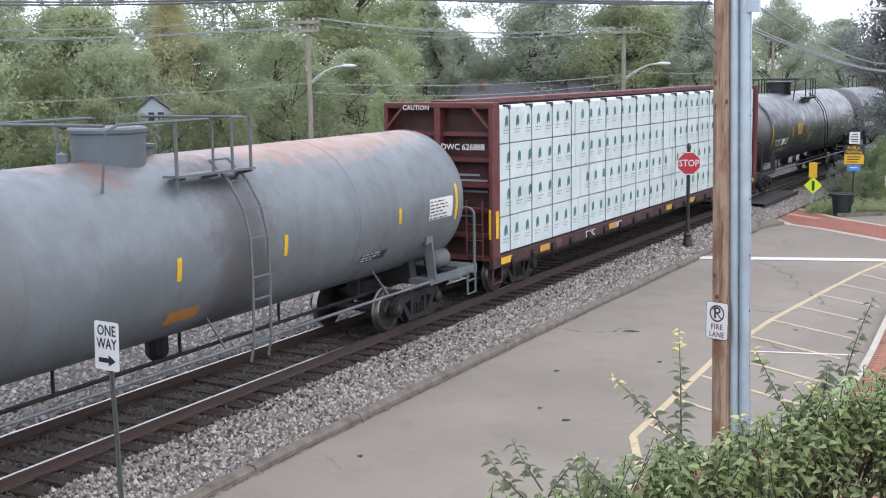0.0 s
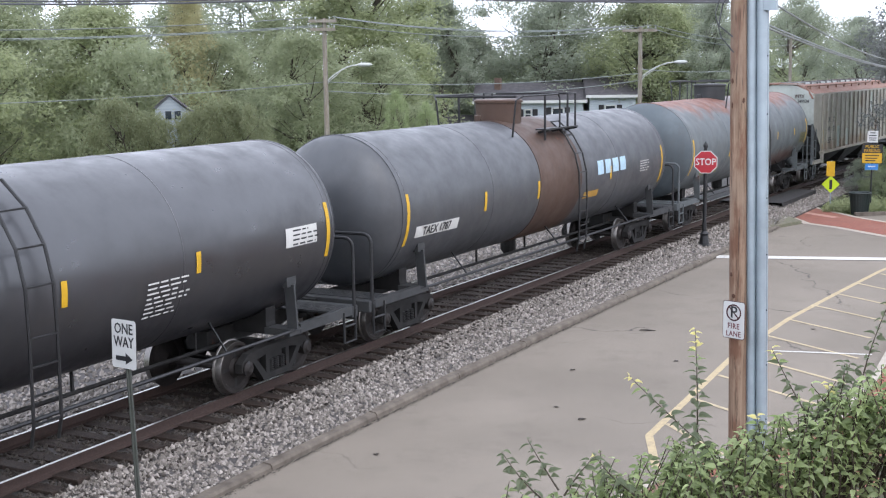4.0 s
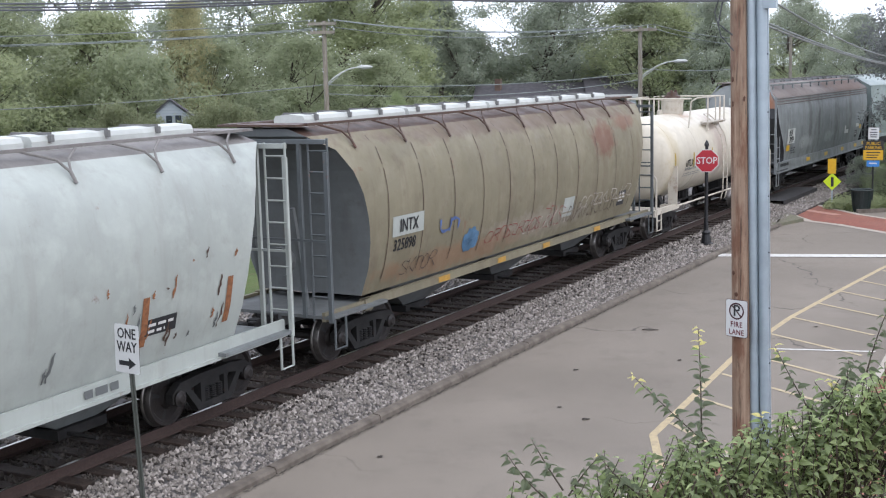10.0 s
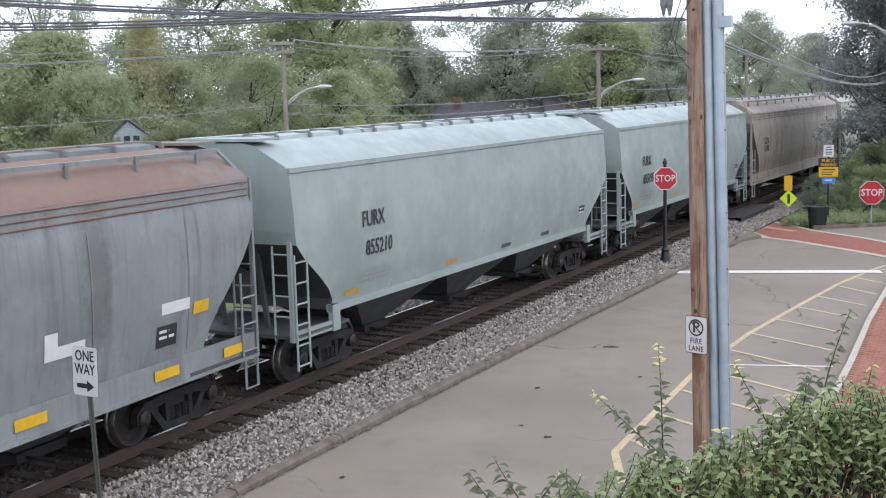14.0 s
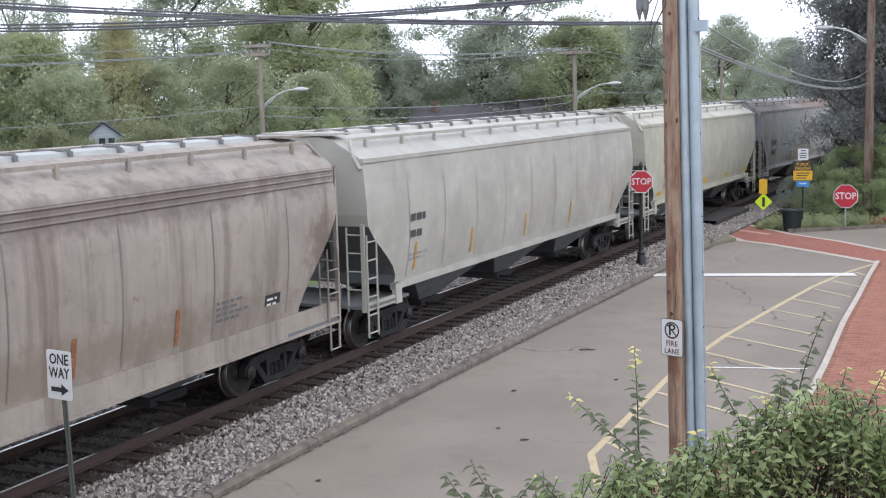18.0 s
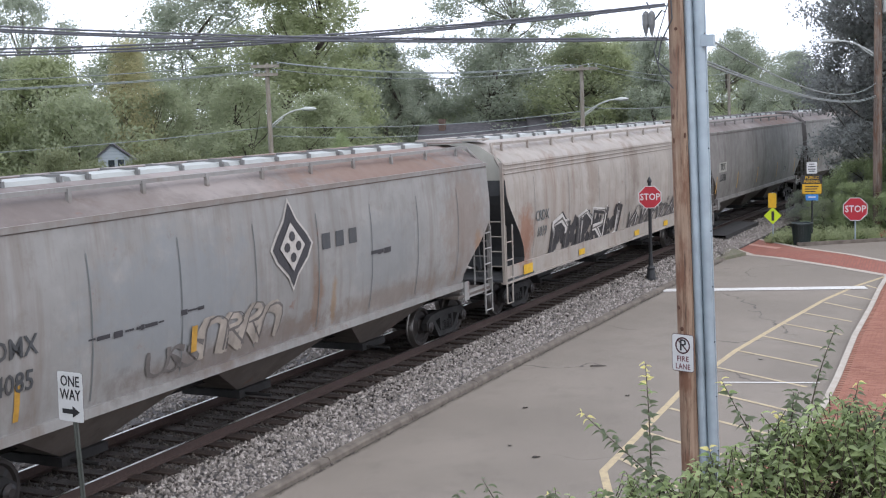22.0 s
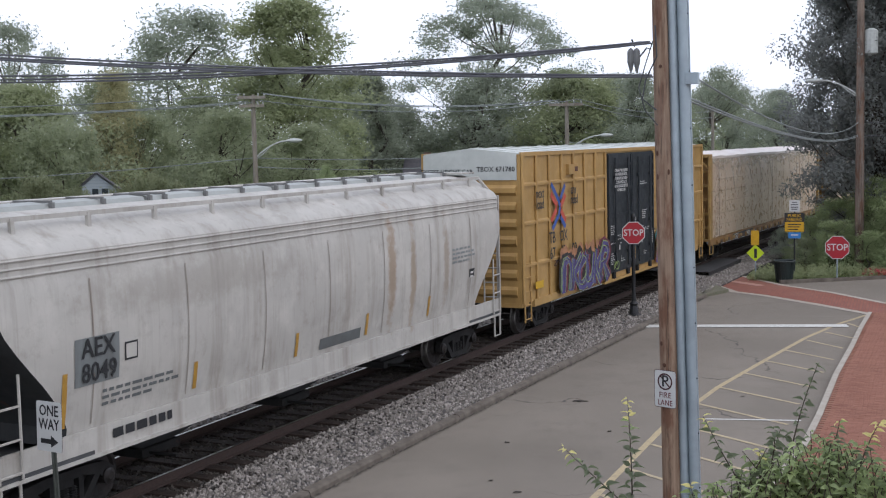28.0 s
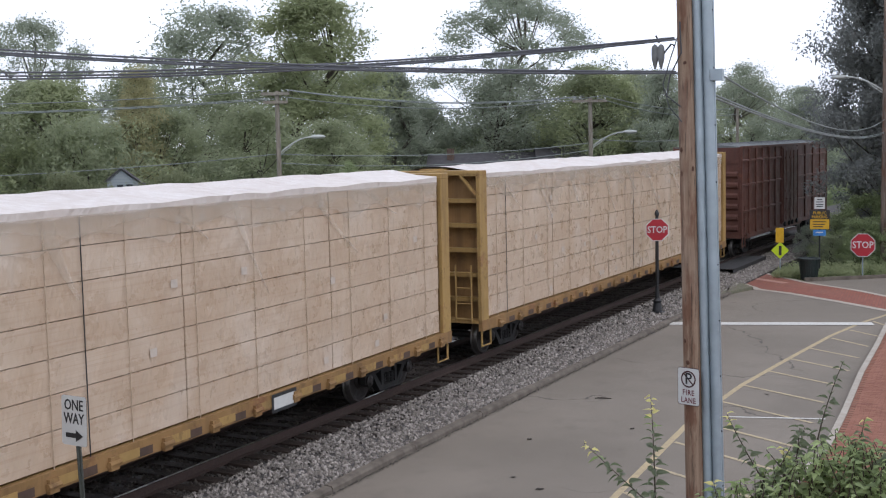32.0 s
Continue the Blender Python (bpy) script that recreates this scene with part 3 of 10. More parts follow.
stroke("crossing_edge", CROSS_UP[1:], 0.24, M_PALE_CONCRETE, "pale concrete band edging the brick crossing", ROAD_Z + 0.012)
stroke("crossing_strip", [(50.0, 6.75), (48.3, 5.0)], 0.40, plain("pinkish_pad", lin(188, 142, 126), 0.8), "pale warning strip set in the crossing", ROAD_Z + 0.014)
# far kerb of the street mouth
bm = bm_new()
far_kerb = [(49.2, 4.4), (50.3, 2.4), (51.5, 0.5), (53.5, -3.5), (56, -12)]
for (x0, y0), (x1, y1) in zip(far_kerb, far_kerb[1:]):
    beam(bm, (x0, y0, -0.40), (x1, y1, -0.40), 0.16, 0.26)
tagged(part("kerb_3", bm, M_CONCRETE), "concrete kerb along the planted verge", "kerb", kind="structure")
# gravel and grass corner between kerb end and crossing
bm = bm_new()
plate(bm, [on_track(43.0, -2.8)[:2], on_track(45.0, -3.0)[:2], (46.2, 6.0), (48.3, 7.05), (49.65, 7.9), on_track(49.5, -2.2)[:2], on_track(46, -2.2)[:2]], -0.7, -0.30)
tagged(part("gravel_corner", fix(bm), make_stone("mossy_gravel", lin(108, 110, 84), lin(140, 134, 118), 12.0, False)), "weedy gravel corner beside the crossing", "verge", kind="structure")
# planked level crossing over the track
bm = bm_new()
strip(bm, [(-1.9, -0.30), (-1.9, -0.07), (-0.85, -0.07), (-0.85, -0.30)], 50.2, 56.0, 1.0)
strip(bm, [(-0.66, -0.30), (-0.66, -0.07), (0.66, -0.07), (0.66, -0.30)], 50.2, 56.0, 1.0)
strip(bm, [(0.85, -0.30), (0.85, -0.07), (2.4, -0.07), (2.4, -0.30)], 50.2, 56.0, 1.0)
tagged(part("crossing_panel", fix(bm), plain("dark_rubber_panel", lin(58, 56, 56), 0.85, 0, 0.25, 5)), "dark rubber panels of the level crossing", "crossing panel", kind="structure")
# ---- rail cars ----
SPEED = 12.452
WHEEL_R = 0.46
TRAIN = []      # (car, middle along the track at the start, half distance of the trucks)
WHEELSETS = []  # (wheelset, car middle, place under the car, rest pose)


def make_truck_meshes():
    bm = bm_new()
    for y in (-0.98, 0.98):
        # cast side frame: top chord, sloping ends, bottom chord round the springs
        a, b = y - 0.07, y + 0.07
        for pts in ([(-1.05, 0.56), (-0.85, 0.70), (-0.42, 0.74), (0.42, 0.74), (0.85, 0.70), (1.05, 0.56), (1.05, 0.40), (0.80, 0.40), (0.72, 0.53), (0.35, 0.60), (-0.35, 0.60), (-0.72, 0.53), (-0.80, 0.40), (-1.05, 0.40)],
                    [(-0.72, 0.53), (-0.60, 0.56), (-0.34, 0.26), (0.34, 0.26), (0.60, 0.56), (0.72, 0.53), (0.42, 0.15), (-0.42, 0.15)]):
            lo = [bm.verts.new((x, a, z)) for x, z in pts]
            hi = [bm.verts.new((x, b, z)) for x, z in pts]
            n = len(pts)
            bm.faces.new(lo)
            bm.faces.new(hi[::-1])
            for k in range(n):
                bm.faces.new((lo[k], hi[k], hi[(k + 1) % n], lo[(k + 1) % n]))
        for x in (-0.3, 0.3):
            box(bm, x - 0.05, x + 0.05, a, b, 0.26, 0.62)
    box(bm, -0.2, 0.2, -1.0, 1.0, 0.48, 0.66)
    for x in (-0.42, 0.42):
        box(bm, x - 0.05, x + 0.05, -0.75, 0.75, 0.36, 0.46)
    frame_me = link_mesh("truck", fix(bm), M_STEEL_DARK)
    bm = bm_new()
    lathe_z(bm, [(0.27 + 0.0175 * k, 0.085 if k % 2 else 0.06) for k in range(13)], 8)
    spring_me = link_mesh("spring", bm, M_STEEL_DARK)
    bm = bm_new()
    R = WHEEL_R
    half_prof = [(0.0, 0.075, 0), (0.62, 0.085, 0), (0.66, 0.14, 0), (0.70, 0.34, 0), (0.67, 0.36, 0), (0.675, R + 0.025, 1), (0.70, R + 0.02, 1), (0.71, R, 1), (0.82, R - 0.012, 1), (0.83, R - 0.02, 1), (0.83, R - 0.075, 0), (0.79, 0.35, 0), (0.80, 0.18, 0), (0.86, 0.15, 0), (0.87, 0.09, 0), (0.92, 0.10, 0), (0.93, 0.13, 0), (1.08, 0.13, 0), (1.09, 0.09, 0), (1.12, 0.06, 0), (1.12, 0.0, 0)]
    prof = [(-y, r, mi) for y, r, mi in reversed(half_prof[1:])] + half_prof
    n = 28
    rings = [[bm.verts.new((r * math.cos(q * math.tau / n), y, r * math.sin(q * math.tau / n))) for q in range(n)] if r > 0 else [bm.verts.new((0, y, 0))] for y, r, mi in prof]
    for A, B, (ya, ra, ma), (yb, rb, mb) in zip(rings, rings[1:], prof, prof[1:]):
        for q in range(n):
            f = list(dict.fromkeys([A[q % len(A)], A[(q + 1) % len(A)], B[(q + 1) % len(B)], B[q % len(B)]]))
            hole = q % 7 == 0 and {round(ra, 2), round(rb, 2)} == {0.35, 0.18}
            bm.faces.new(f).material_index = 2 if hole or (q % 9 < 2 and {round(ra, 2), round(rb, 2)} == {0.13, 0.09}) else (ma if ya < 0 and ma == mb else min(ma, mb))
    wheel_me = link_mesh("wheelset", fix(bm), [M_WHEEL, M_WHEEL_RIM, M_BLACK], True)
    bm = bm_new()
    box(bm, -0.35, 0.0, -0.10, 0.10, 0.74, 0.96)
    box(bm, 0.0, 0.22, -0.13, 0.13, 0.70, 1.0)
    box(bm, 0.18, 0.34, -0.02, 0.15, 0.72, 0.98)
    bmesh.ops.bevel(bm, geom=bm.edges[:], offset=0.02, segments=1, affect="EDGES")
    coupler_me = link_mesh("coupler", bm, M_STEEL_DARK)
    bm = bm_new()
    tube(bm, [(0, 0, 0.9), (0.12, 0.03, 0.7), (0.3, 0.05, 0.55), (0.5, 0.05, 0.6), (0.62, 0.05, 0.78)], 0.028)
    hose_me = link_mesh("air_hose", bm, M_BLACK)
    return frame_me, spring_me, wheel_me, coupler_me, hose_me


bm = bm_new()
box(bm, -0.03, 0.03, -0.42, -0.35, -0.02, 0.09)
box(bm, -0.022, 0.022, -0.38, 0.38, 0.085, 0.12)
box(bm, -0.03, 0.03, 0.35, 0.42, -0.02, 0.09)
CLAMP_ME = link_mesh("hatch_clamp", bm, plain("clamp_steel", lin(120, 120, 118), 0.6))
TRUCK_ME, SPRING_ME, WHEEL_ME, COUPLER_ME, HOSE_ME = make_truck_meshes()


def start_car(name, label, category, s_near, s_far, inset, stub=None):
    """A car between two lengths along the track, on two trucks."""
    car = thing(name, label, category, "cars of the freight train")
    mid, half = (s_near + s_far) / 2, (s_far - s_near) / 2
    TRAIN.append((car, mid, half - inset))
    for s in (-1, 1):
        tx = s * (half - inset)
        truck = shared("truck", TRUCK_ME, car, pose(tx, 0, 0))
        for y in (-0.98, 0.98):
            for x in (-0.17, 0.0, 0.17):
                shared("spring", SPRING_ME, truck, pose(x, y, 0))
        for x in (-0.89, 0.89):
            w = shared("wheelset", WHEEL_ME, truck, pose(x, 0, WHEEL_R))
            WHEELSETS.append((w, mid, x))
        shared("coupler", COUPLER_ME, car, pose(s * (half + 0.3), 0, 0, 0, 0, 0 if s > 0 else 180))
        shared("air_hose", HOSE_ME, car, pose(s * (half + 0.1), -0.3 * s, 0, 0, 0, 0 if s > 0 else 180))
    for x0, x1 in ((-half - 0.1, half + 0.1),) if stub is None else ((-half - 0.1, -half + stub), (half - stub, half + 0.1)):
        bm = bm_new()
        box(bm, x0, x1, -0.22, 0.22, 0.72, 1.02)
        part("centre_sill", bm, M_STEEL_DARK, car)
    return car, half


def ladder(parent, p, w_dir, width, z0, z1, material, step=0.38, r=0.022, name="ladder"):
    """Two stiles and their rungs; p: foot of the first stile."""
    p, d = Vector(p), Vector(w_dir).normalized() * width
    bm = bm_new()
    for q in (p, p + d):
        rod(bm, (q.x, q.y, z0), (q.x, q.y, z1), r, 6)
    z = z0 + 0.08
    while z < z1:
        rod(bm, (p.x, p.y, z), (p.x + d.x, p.y + d.y, z), r * 0.85, 5)
        z += step
    return part(name, bm, material, parent)


def side_point(levels, z):
    """Half-width and lean of a car side at a height."""
    for (w0, z0), (w1, z1) in zip(levels, levels[1:]):
        if z0 <= z <= z1:
            k = (z - z0) / (z1 - z0)
            return w0 + (w1 - w0) * k, math.atan2(w1 - w0, z1 - z0)
    return levels[0][0], 0.0


def side_matrix(x, y, z, lean):
    """Frame for flat marks on the near side: right along the car, up, out."""
    c, s = math.cos(lean), math.sin(lean)
    return Matrix(((1, 0, 0, x), (0, -s, -c, y), (0, c, -s, z), (0, 0, 0, 1)))


def side_text(car, levels, text, size, x, z, material, squeeze=1.0, space=1.0, proud=0.02):
    w, lean = side_point(levels, z)
    return sign_text(text, size, material, car, side_matrix(x, -(w + proud), z, lean), "lettering", space, squeeze)


def side_patch(car, levels, x0, x1, z0, z1, material, name="panel_mark", proud=0.012, label=""):
    """A thin mark that follows the side between two heights."""
    bm = bm_new()
    n = max(1, int((z1 - z0) / 0.22))
    rows = []
    for k in range(n + 1):
        z = z0 + (z1 - z0) * k / n
        w, _ = side_point(levels, z)
        rows.append((bm.verts.new((x0, -(w + proud), z)), bm.verts.new((x1, -(w + proud), z))))
    for a, b in zip(rows, rows[1:]):
        bm.faces.new((a[0], a[1], b[1], b[0]))
    return part(name, bm, material, car, label)


def small_print(car, levels, x, z, w, lines, material, seed=1, h=0.05, gap=0.1):
    """Unreadable stencil lines as bars."""
    r = random.Random(seed)
    bm = bm_new()
    for k in range(lines):
        zz = z - k * gap
        hw, lean = side_point(levels, zz)
        m = side_matrix(x, -(hw + 0.014), zz, lean)
        xx = 0.0
        end = w * r.uniform(0.6, 1.0)
        while xx < end:
            q = r.uniform(0.08, 0.25)
            bm.faces.new([bm.verts.new(m @ Vector(p)) for p in ((xx, -h / 2, 0), (min(end, xx + q), -h / 2, 0), (min(end, xx + q), h / 2, 0), (xx, h / 2, 0))])
            xx += q + 0.05
    tagged(part("stencil_print", bm, material, car), "small unreadable stencil print", kind="stuff")


def data_plate(car, levels, x, z, w, h, seed=3, ground=None):
    side_patch(car, levels, x, x + w, z - h, z, ground or M_INK, "data_plate", 0.010)
    small_print(car, levels, x + 0.06, z - 0.09, w - 0.12, max(2, int(h / 0.1) - 1), M_WHITE, seed, 0.045, 0.095)


def hopper_end(levels, kind):
    """How far the end lies inside the end posts at each height."""
    if kind == "round":
        return lambda z: 0.10 + 1.25 * math.sqrt(max(0, 1 - (max(0, z - 1.2) / 3.1) ** 2)) if z < 4.3 else 0.10
    zb, low = (3.25, 1.45) if kind == "acf" else (2.78, 1.5)

    def inset(z):
        # the end leans back in a soft S below its break
        f = min(1.0, max(0.0, (zb - z) / (zb - low)))
        return 0.06 + 1.36 * (0.45 * f + 0.55 * f * f * (3 - 2 * f))
    return inset


PROFILE = {
    "flat": [(1.46, 1.40), (1.47, 1.75), (1.47, 2.2), (1.47, 2.72), (1.47, 3.4), (1.47, 4.02), (1.44, 4.12), (0.70, 4.46), (0.45, 4.50)],
    "bowed": [(1.34, 1.30), (1.44, 1.75), (1.50, 2.2), (1.525, 2.72), (1.52, 3.2), (1.48, 3.65), (1.45, 4.00), (1.36, 4.14), (0.72, 4.50), (0.45, 4.56)],
    "acf": [(1.34, 1.20), (1.44, 1.75), (1.50, 2.2), (1.525, 2.72), (1.52, 3.2), (1.49, 3.60), (1.45, 3.72), (1.45, 4.02), (1.36, 4.14), (0.72, 4.52), (0.45, 4.58)],
    "round": [(1.20, 1.20), (1.40, 1.75), (1.50, 2.25), (1.54, 2.72), (1.53, 3.2), (1.44, 3.65), (1.26, 4.05), (0.95, 4.32), (0.55, 4.46)],
}


def hopper(s_near, s_far, kind, label, paint, dark, roof, sill_paint, sill=(0.98, 1.38), bays=3, ribs=0, rail=True, hatch="strips", hatch_paint=None, seams=0, rib_paint=None, ladder_paint=None, posts=True, end_paint=None):
    car, half = start_car("hopper_car", label, "hopper car", s_near, s_far, 1.72)
    lv = PROFILE[kind]
    ladder_paint = ladder_paint or paint
    e = hopper_end(lv, kind)
    fine = []
    for (w0, z0), (w1, z1) in zip(lv, lv[1:]):
        n = max(1, int((z1 - z0) / 0.2))
        fine += [(w0 + (w1 - w0) * k / n, z0 + (z1 - z0) * k / n) for k in range(n)]
    fine.append(lv[-1])
    eave = next(k for k, (w, z) in enumerate(fine) if z > (4.18 if kind == "round" else 3.93))
    # sides
    for sgn, nm in ((-1, "side_sheet"), (1, "side_sheet")):
        bm = bm_new()
        rows = []
        for w, z in fine[:eave + 1]:
            xe = half - e(z)
            rows.append([bm.verts.new((-xe + 2 * xe * k / 14, sgn * w, z)) for k in range(15)])
        for a, b in zip(rows, rows[1:]):
            for k in range(14):
                f = (a[k], a[k + 1], b[k + 1], b[k])
                bm.faces.new(f if sgn < 0 else f[::-1])
        part(nm, bm, paint, car, smooth=True)
    # roof
    bm = bm_new()
    rows = []
    for w, z in fine[eave:] + [(-w, z) for w, z in reversed(fine[eave:])]:
        xe = half - e(z)
        rows.append([bm.verts.new((-xe, -w, z)), bm.verts.new((xe, -w, z))])
    for a, b in zip(rows, rows[1:]):
        bm.faces.new((a[0], a[1], b[1], b[0]))
    part("roof_sheet", bm, roof, car, smooth=True)
    # ends: upright sheet above, slope sheet below
    cut = next(k for k, (w, z) in enumerate(fine) if z > (3.2 if kind == "acf" else 2.7))
    for sgn in (-1, 1):
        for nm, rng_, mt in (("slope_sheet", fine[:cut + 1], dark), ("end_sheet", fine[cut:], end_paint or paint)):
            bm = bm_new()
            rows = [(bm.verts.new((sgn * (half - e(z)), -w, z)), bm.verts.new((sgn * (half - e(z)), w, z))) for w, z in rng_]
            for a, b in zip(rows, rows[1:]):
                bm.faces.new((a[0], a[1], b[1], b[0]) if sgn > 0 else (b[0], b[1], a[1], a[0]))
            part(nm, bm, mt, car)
        # floor of the end, platform and sill
        bm = bm_new()
        x0, x1 = sorted((sgn * half, sgn * (half - 1.9)))
        box(bm, x0, x1, -1.45, 1.45, 1.0, 1.06)
        box(bm, x0, x1, -0.3, 0.3, 0.8, 1.02)
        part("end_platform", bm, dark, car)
        bm = bm_new()
        xx = sgn * (half - 0.55)
        beam(bm, (xx, -0.5, 1.05), (sgn * (half - 0.2), -0.5, 3.0), 0.08, 0.08)
        beam(bm, (xx, 0.5, 1.05), (sgn * (half - 0.2), 0.5, 3.0), 0.08, 0.08)
        part("end_brace", bm, dark, car)
        bm = bm_new()
        rod(bm, (sgn * (half - 0.75), 0.15, 1.9), (sgn * (half - 0.60), 0.15, 1.9), 0.28, 14)
        part("brake_wheel" if sgn > 0 else "brake_cylinder", bm, dark, car)
        if posts:
            for y in (-1.43, 1.43):
                bm = bm_new()
                top = 4.05 if kind != "flat" else 4.0
                box(bm, sgn * half - 0.03, sgn * half + 0.03, y - 0.04, y + 0.04, 0.95, top if kind in ("round", "acf") else 2.78)
                part("end_post", bm, ladder_paint, car)
        for y in (-1.5, 1.5):
            if kind in ("acf", "round"):
                if kind == "acf":
                    ladder(car, (sgn * (half - 0.03), y * 0.985, 0), (-sgn, 0, 0), 0.42, 1.02, 2.45, ladder_paint, 0.46)
                bm = bm_new()
                tube(bm, [(sgn * (half - 0.05), y * 0.98, 1.0), (sgn * (half - 0.05), y * 0.98, 0.45), (sgn * (half - 0.40), y * 0.98, 0.45), (sgn * (half - 0.40), y * 0.98, 1.0)], 0.024)
                part("stirrup_step", bm, ladder_paint, car)
            else:
                ladder(car, (sgn * (half - 0.03), y, 0), (-sgn, 0, 0), 0.40, 0.42, 2.55, ladder_paint)
            ladder(car, (sgn * (half - 0.02), y * 0.97, 0), (0, -y, 0), 0.42, 0.95, 2.7 if kind != "round" else 4.3, ladder_paint)
        if kind == "round":
            bm = bm_new()
            for y in (-0.85, 0.85):
                box(bm, sgn * half - 0.03, sgn * half + 0.03, y - 0.035, y + 0.035, 1.0, 4.25)
            box(bm, sgn * half - 0.02, sgn * half + 0.02, -1.45, 1.45, 2.42, 2.46)
            box(bm, sgn * half - 0.05, sgn * half + 0.05, -1.45, 1.45, 4.2, 4.28)
            part("end_frame", bm, ladder_paint, car)
    # side sills
    for sgn in (-1, 1):
        bm = bm_new()
        y = sgn * (lv[0][0] + 0.10)
        if sill[1] - sill[0] > 0.2:
            box(bm, -half + 0.02, half - 0.02, min(y, y - sgn * 0.06), max(y, y - sgn * 0.06), sill[0], sill[1])
            box(bm, -half + 0.02, half - 0.02, min(y + sgn * 0.05, y - sgn * 0.12), max(y + sgn * 0.05, y - sgn * 0.12), sill[0] - 0.03, sill[0] + 0.02)
        else:
            box(bm, -half + 1.3, half - 1.3, min(y, y - sgn * 0.12), max(y, y - sgn * 0.12), sill[0], sill[1])
            for t in (-1, 1):
                box(bm, *sorted((t * half, t * (half - 1.6))), min(y, y - sgn * 0.08), max(y, y - sgn * 0.08), 0.95, 1.12)
                box(bm, *sorted((t * (half - 1.3), t * (half - 1.55))), min(y + sgn * 0.03, y - sgn * 0.08), max(y + sgn * 0.03, y - sgn * 0.08), 0.92, sill[1])
        part("side_sill", bm, sill_paint, car)
    # discharge bays
    span = (2 * half - 4.6) / bays
    for k in range(bays):
        cx = -half + 2.3 + span * (k + 0.5)
        bm = bm_new()
        a = [bm.verts.new((cx + i * span * 0.49, j * lv[0][0], lv[0][1] + 0.02)) for i, j in ((-1, -1), (1, -1), (1, 1), (-1, 1))]
        b = [bm.verts.new((cx + i * 0.42, j * 0.55, 0.5)) for i, j in ((-1, -1), (1, -1), (1, 1), (-1, 1))]
        for q in range(4):
            bm.faces.new((a[q], a[(q + 1) % 4], b[(q + 1) % 4], b[q]))
        bm.faces.new(b[::-1])
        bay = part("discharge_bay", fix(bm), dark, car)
        bm = bm_new()
        box(bm, cx - 0.5, cx + 0.5, -0.65, 0.65, 0.36, 0.50)
        rod(bm, (cx - 0.3, -0.65, 0.42), (cx - 0.3, -1.2, 0.42), 0.03, 6)
        part("outlet_gate", bm, M_STEEL_DARK, bay)
    # roof furniture
    top = lv[-1][1]
    bm = bm_new()
    box(bm, -half + 0.1, half - 0.1, 0.62, 1.0, top + 0.05, top + 0.09)
    for x in np.arange(-half + 0.6, half, 1.6):
        box(bm, x - 0.03, x + 0.03, 0.6, 1.0, top - 0.3, top + 0.05)
    box(bm, -half, -half + 0.7, -0.8, 1.0, top + 0.04, top + 0.08)
    box(bm, half - 0.7, half, -0.8, 1.0, top + 0.04, top + 0.08)
    part("running_board", bm, roof, car)
    hp = hatch_paint or paint
    nh = 4
    for k in range(nh):
        a = -half + 0.9 + (2 * half - 1.8) * k / nh
        b = -half + 0.9 + (2 * half - 1.8) * (k + 1) / nh - 0.03
        bm = bm_new()
        up = 0.13 if kind == "round" else 0.0
        prism_x(bm, [(-0.36, top), (-0.36, top + up), (-0.32, top + up + 0.07), (0.0, top + up + 0.10), (0.32, top + up + 0.07), (0.36, top + up), (0.36, top)], a, b - 0.12)
        cover = part("hatch_cover", fix(bm), hp, car)
        for x in np.arange(a + 0.35, b, 1.15):
            shared("hatch_clamp", CLAMP_ME, cover, pose(x, 0, top + up))
    if rail:
        # rail on brackets along the eave of the near and far side
        for sgn in (-1, 1):
            bm = bm_new()
            y = sgn * 1.02
            box(bm, -half + 0.3, half - 0.3, y - 0.035, y + 0.035, top - 0.10, top - 0.03)
            for x in np.linspace(-half + 0.9, half - 0.9, 11):
                box(bm, x - 0.035, x + 0.035, *sorted((y, y + sgn * 0.06)), 4.12, top - 0.05)
            tube(bm, [(-half + 0.3, y, top - 0.06), (-half + 0.06, sgn * 1.25, 4.15), (-half + 0.02, sgn * 1.42, 3.9)], 0.04)
            tube(bm, [(half - 0.3, y, top - 0.06), (half - 0.06, sgn * 1.25, 4.15), (half - 0.02, sgn * 1.42, 3.9)], 0.04)
            part("roof_rail", bm, roof if kind == "flat" else ladder_paint, car)
    if kind == "round":
        for sgn in (-1, 1):
            bm = bm_new()
            y = sgn * 0.80
            box(bm, -half + 0.3, half - 0.3, y - 0.05, y + 0.05, 4.50, 4.55)
            eave_rail = part("roof_rail", bm, roof, car)
            for x in np.linspace(-half + 1.2, half - 1.2, 9):
                bm = bm_new()
                for lean in (-0.55, 0.55):
                    tube(bm, [(x + lean, y, 4.52), (x + lean * 0.2, sgn * 1.06, 4.37), (x, sgn * 1.20, 4.20)], 0.02)
                tube(bm, [(x, sgn * 1.20, 4.20), (x, sgn * 1.29, 4.05)], 0.026)
                part("rail_bracket", bm, roof, eave_rail)
    if kind == "acf":
        for sgn in (-1, 1):
            for z in (3.76, 3.87, 3.98):
                bm = bm_new()
                w, _ = side_point(lv, z)
                rod(bm, (-half + 0.1, sgn * (w + 0.0), z), (half - 0.1, sgn * (w + 0.0), z), 0.024, 6)
                part("eave_rib", bm, roof, car)
    if kind in ("bowed", "flat"):
        for sgn in (-1, 1):
            bm = bm_new()
            box(bm, -half + 0.05, half - 0.05, *sorted((sgn * 1.40, sgn * 1.475)), 4.02, 4.11)
            part("eave_angle", bm, paint, car)
    for k in range(ribs):
        x = -half + 1.48 + (2 * half - 2.96) * k / (ribs - 1)
        for sgn in (-1, 1):
            bm = bm_new()
            y = sgn * 1.47
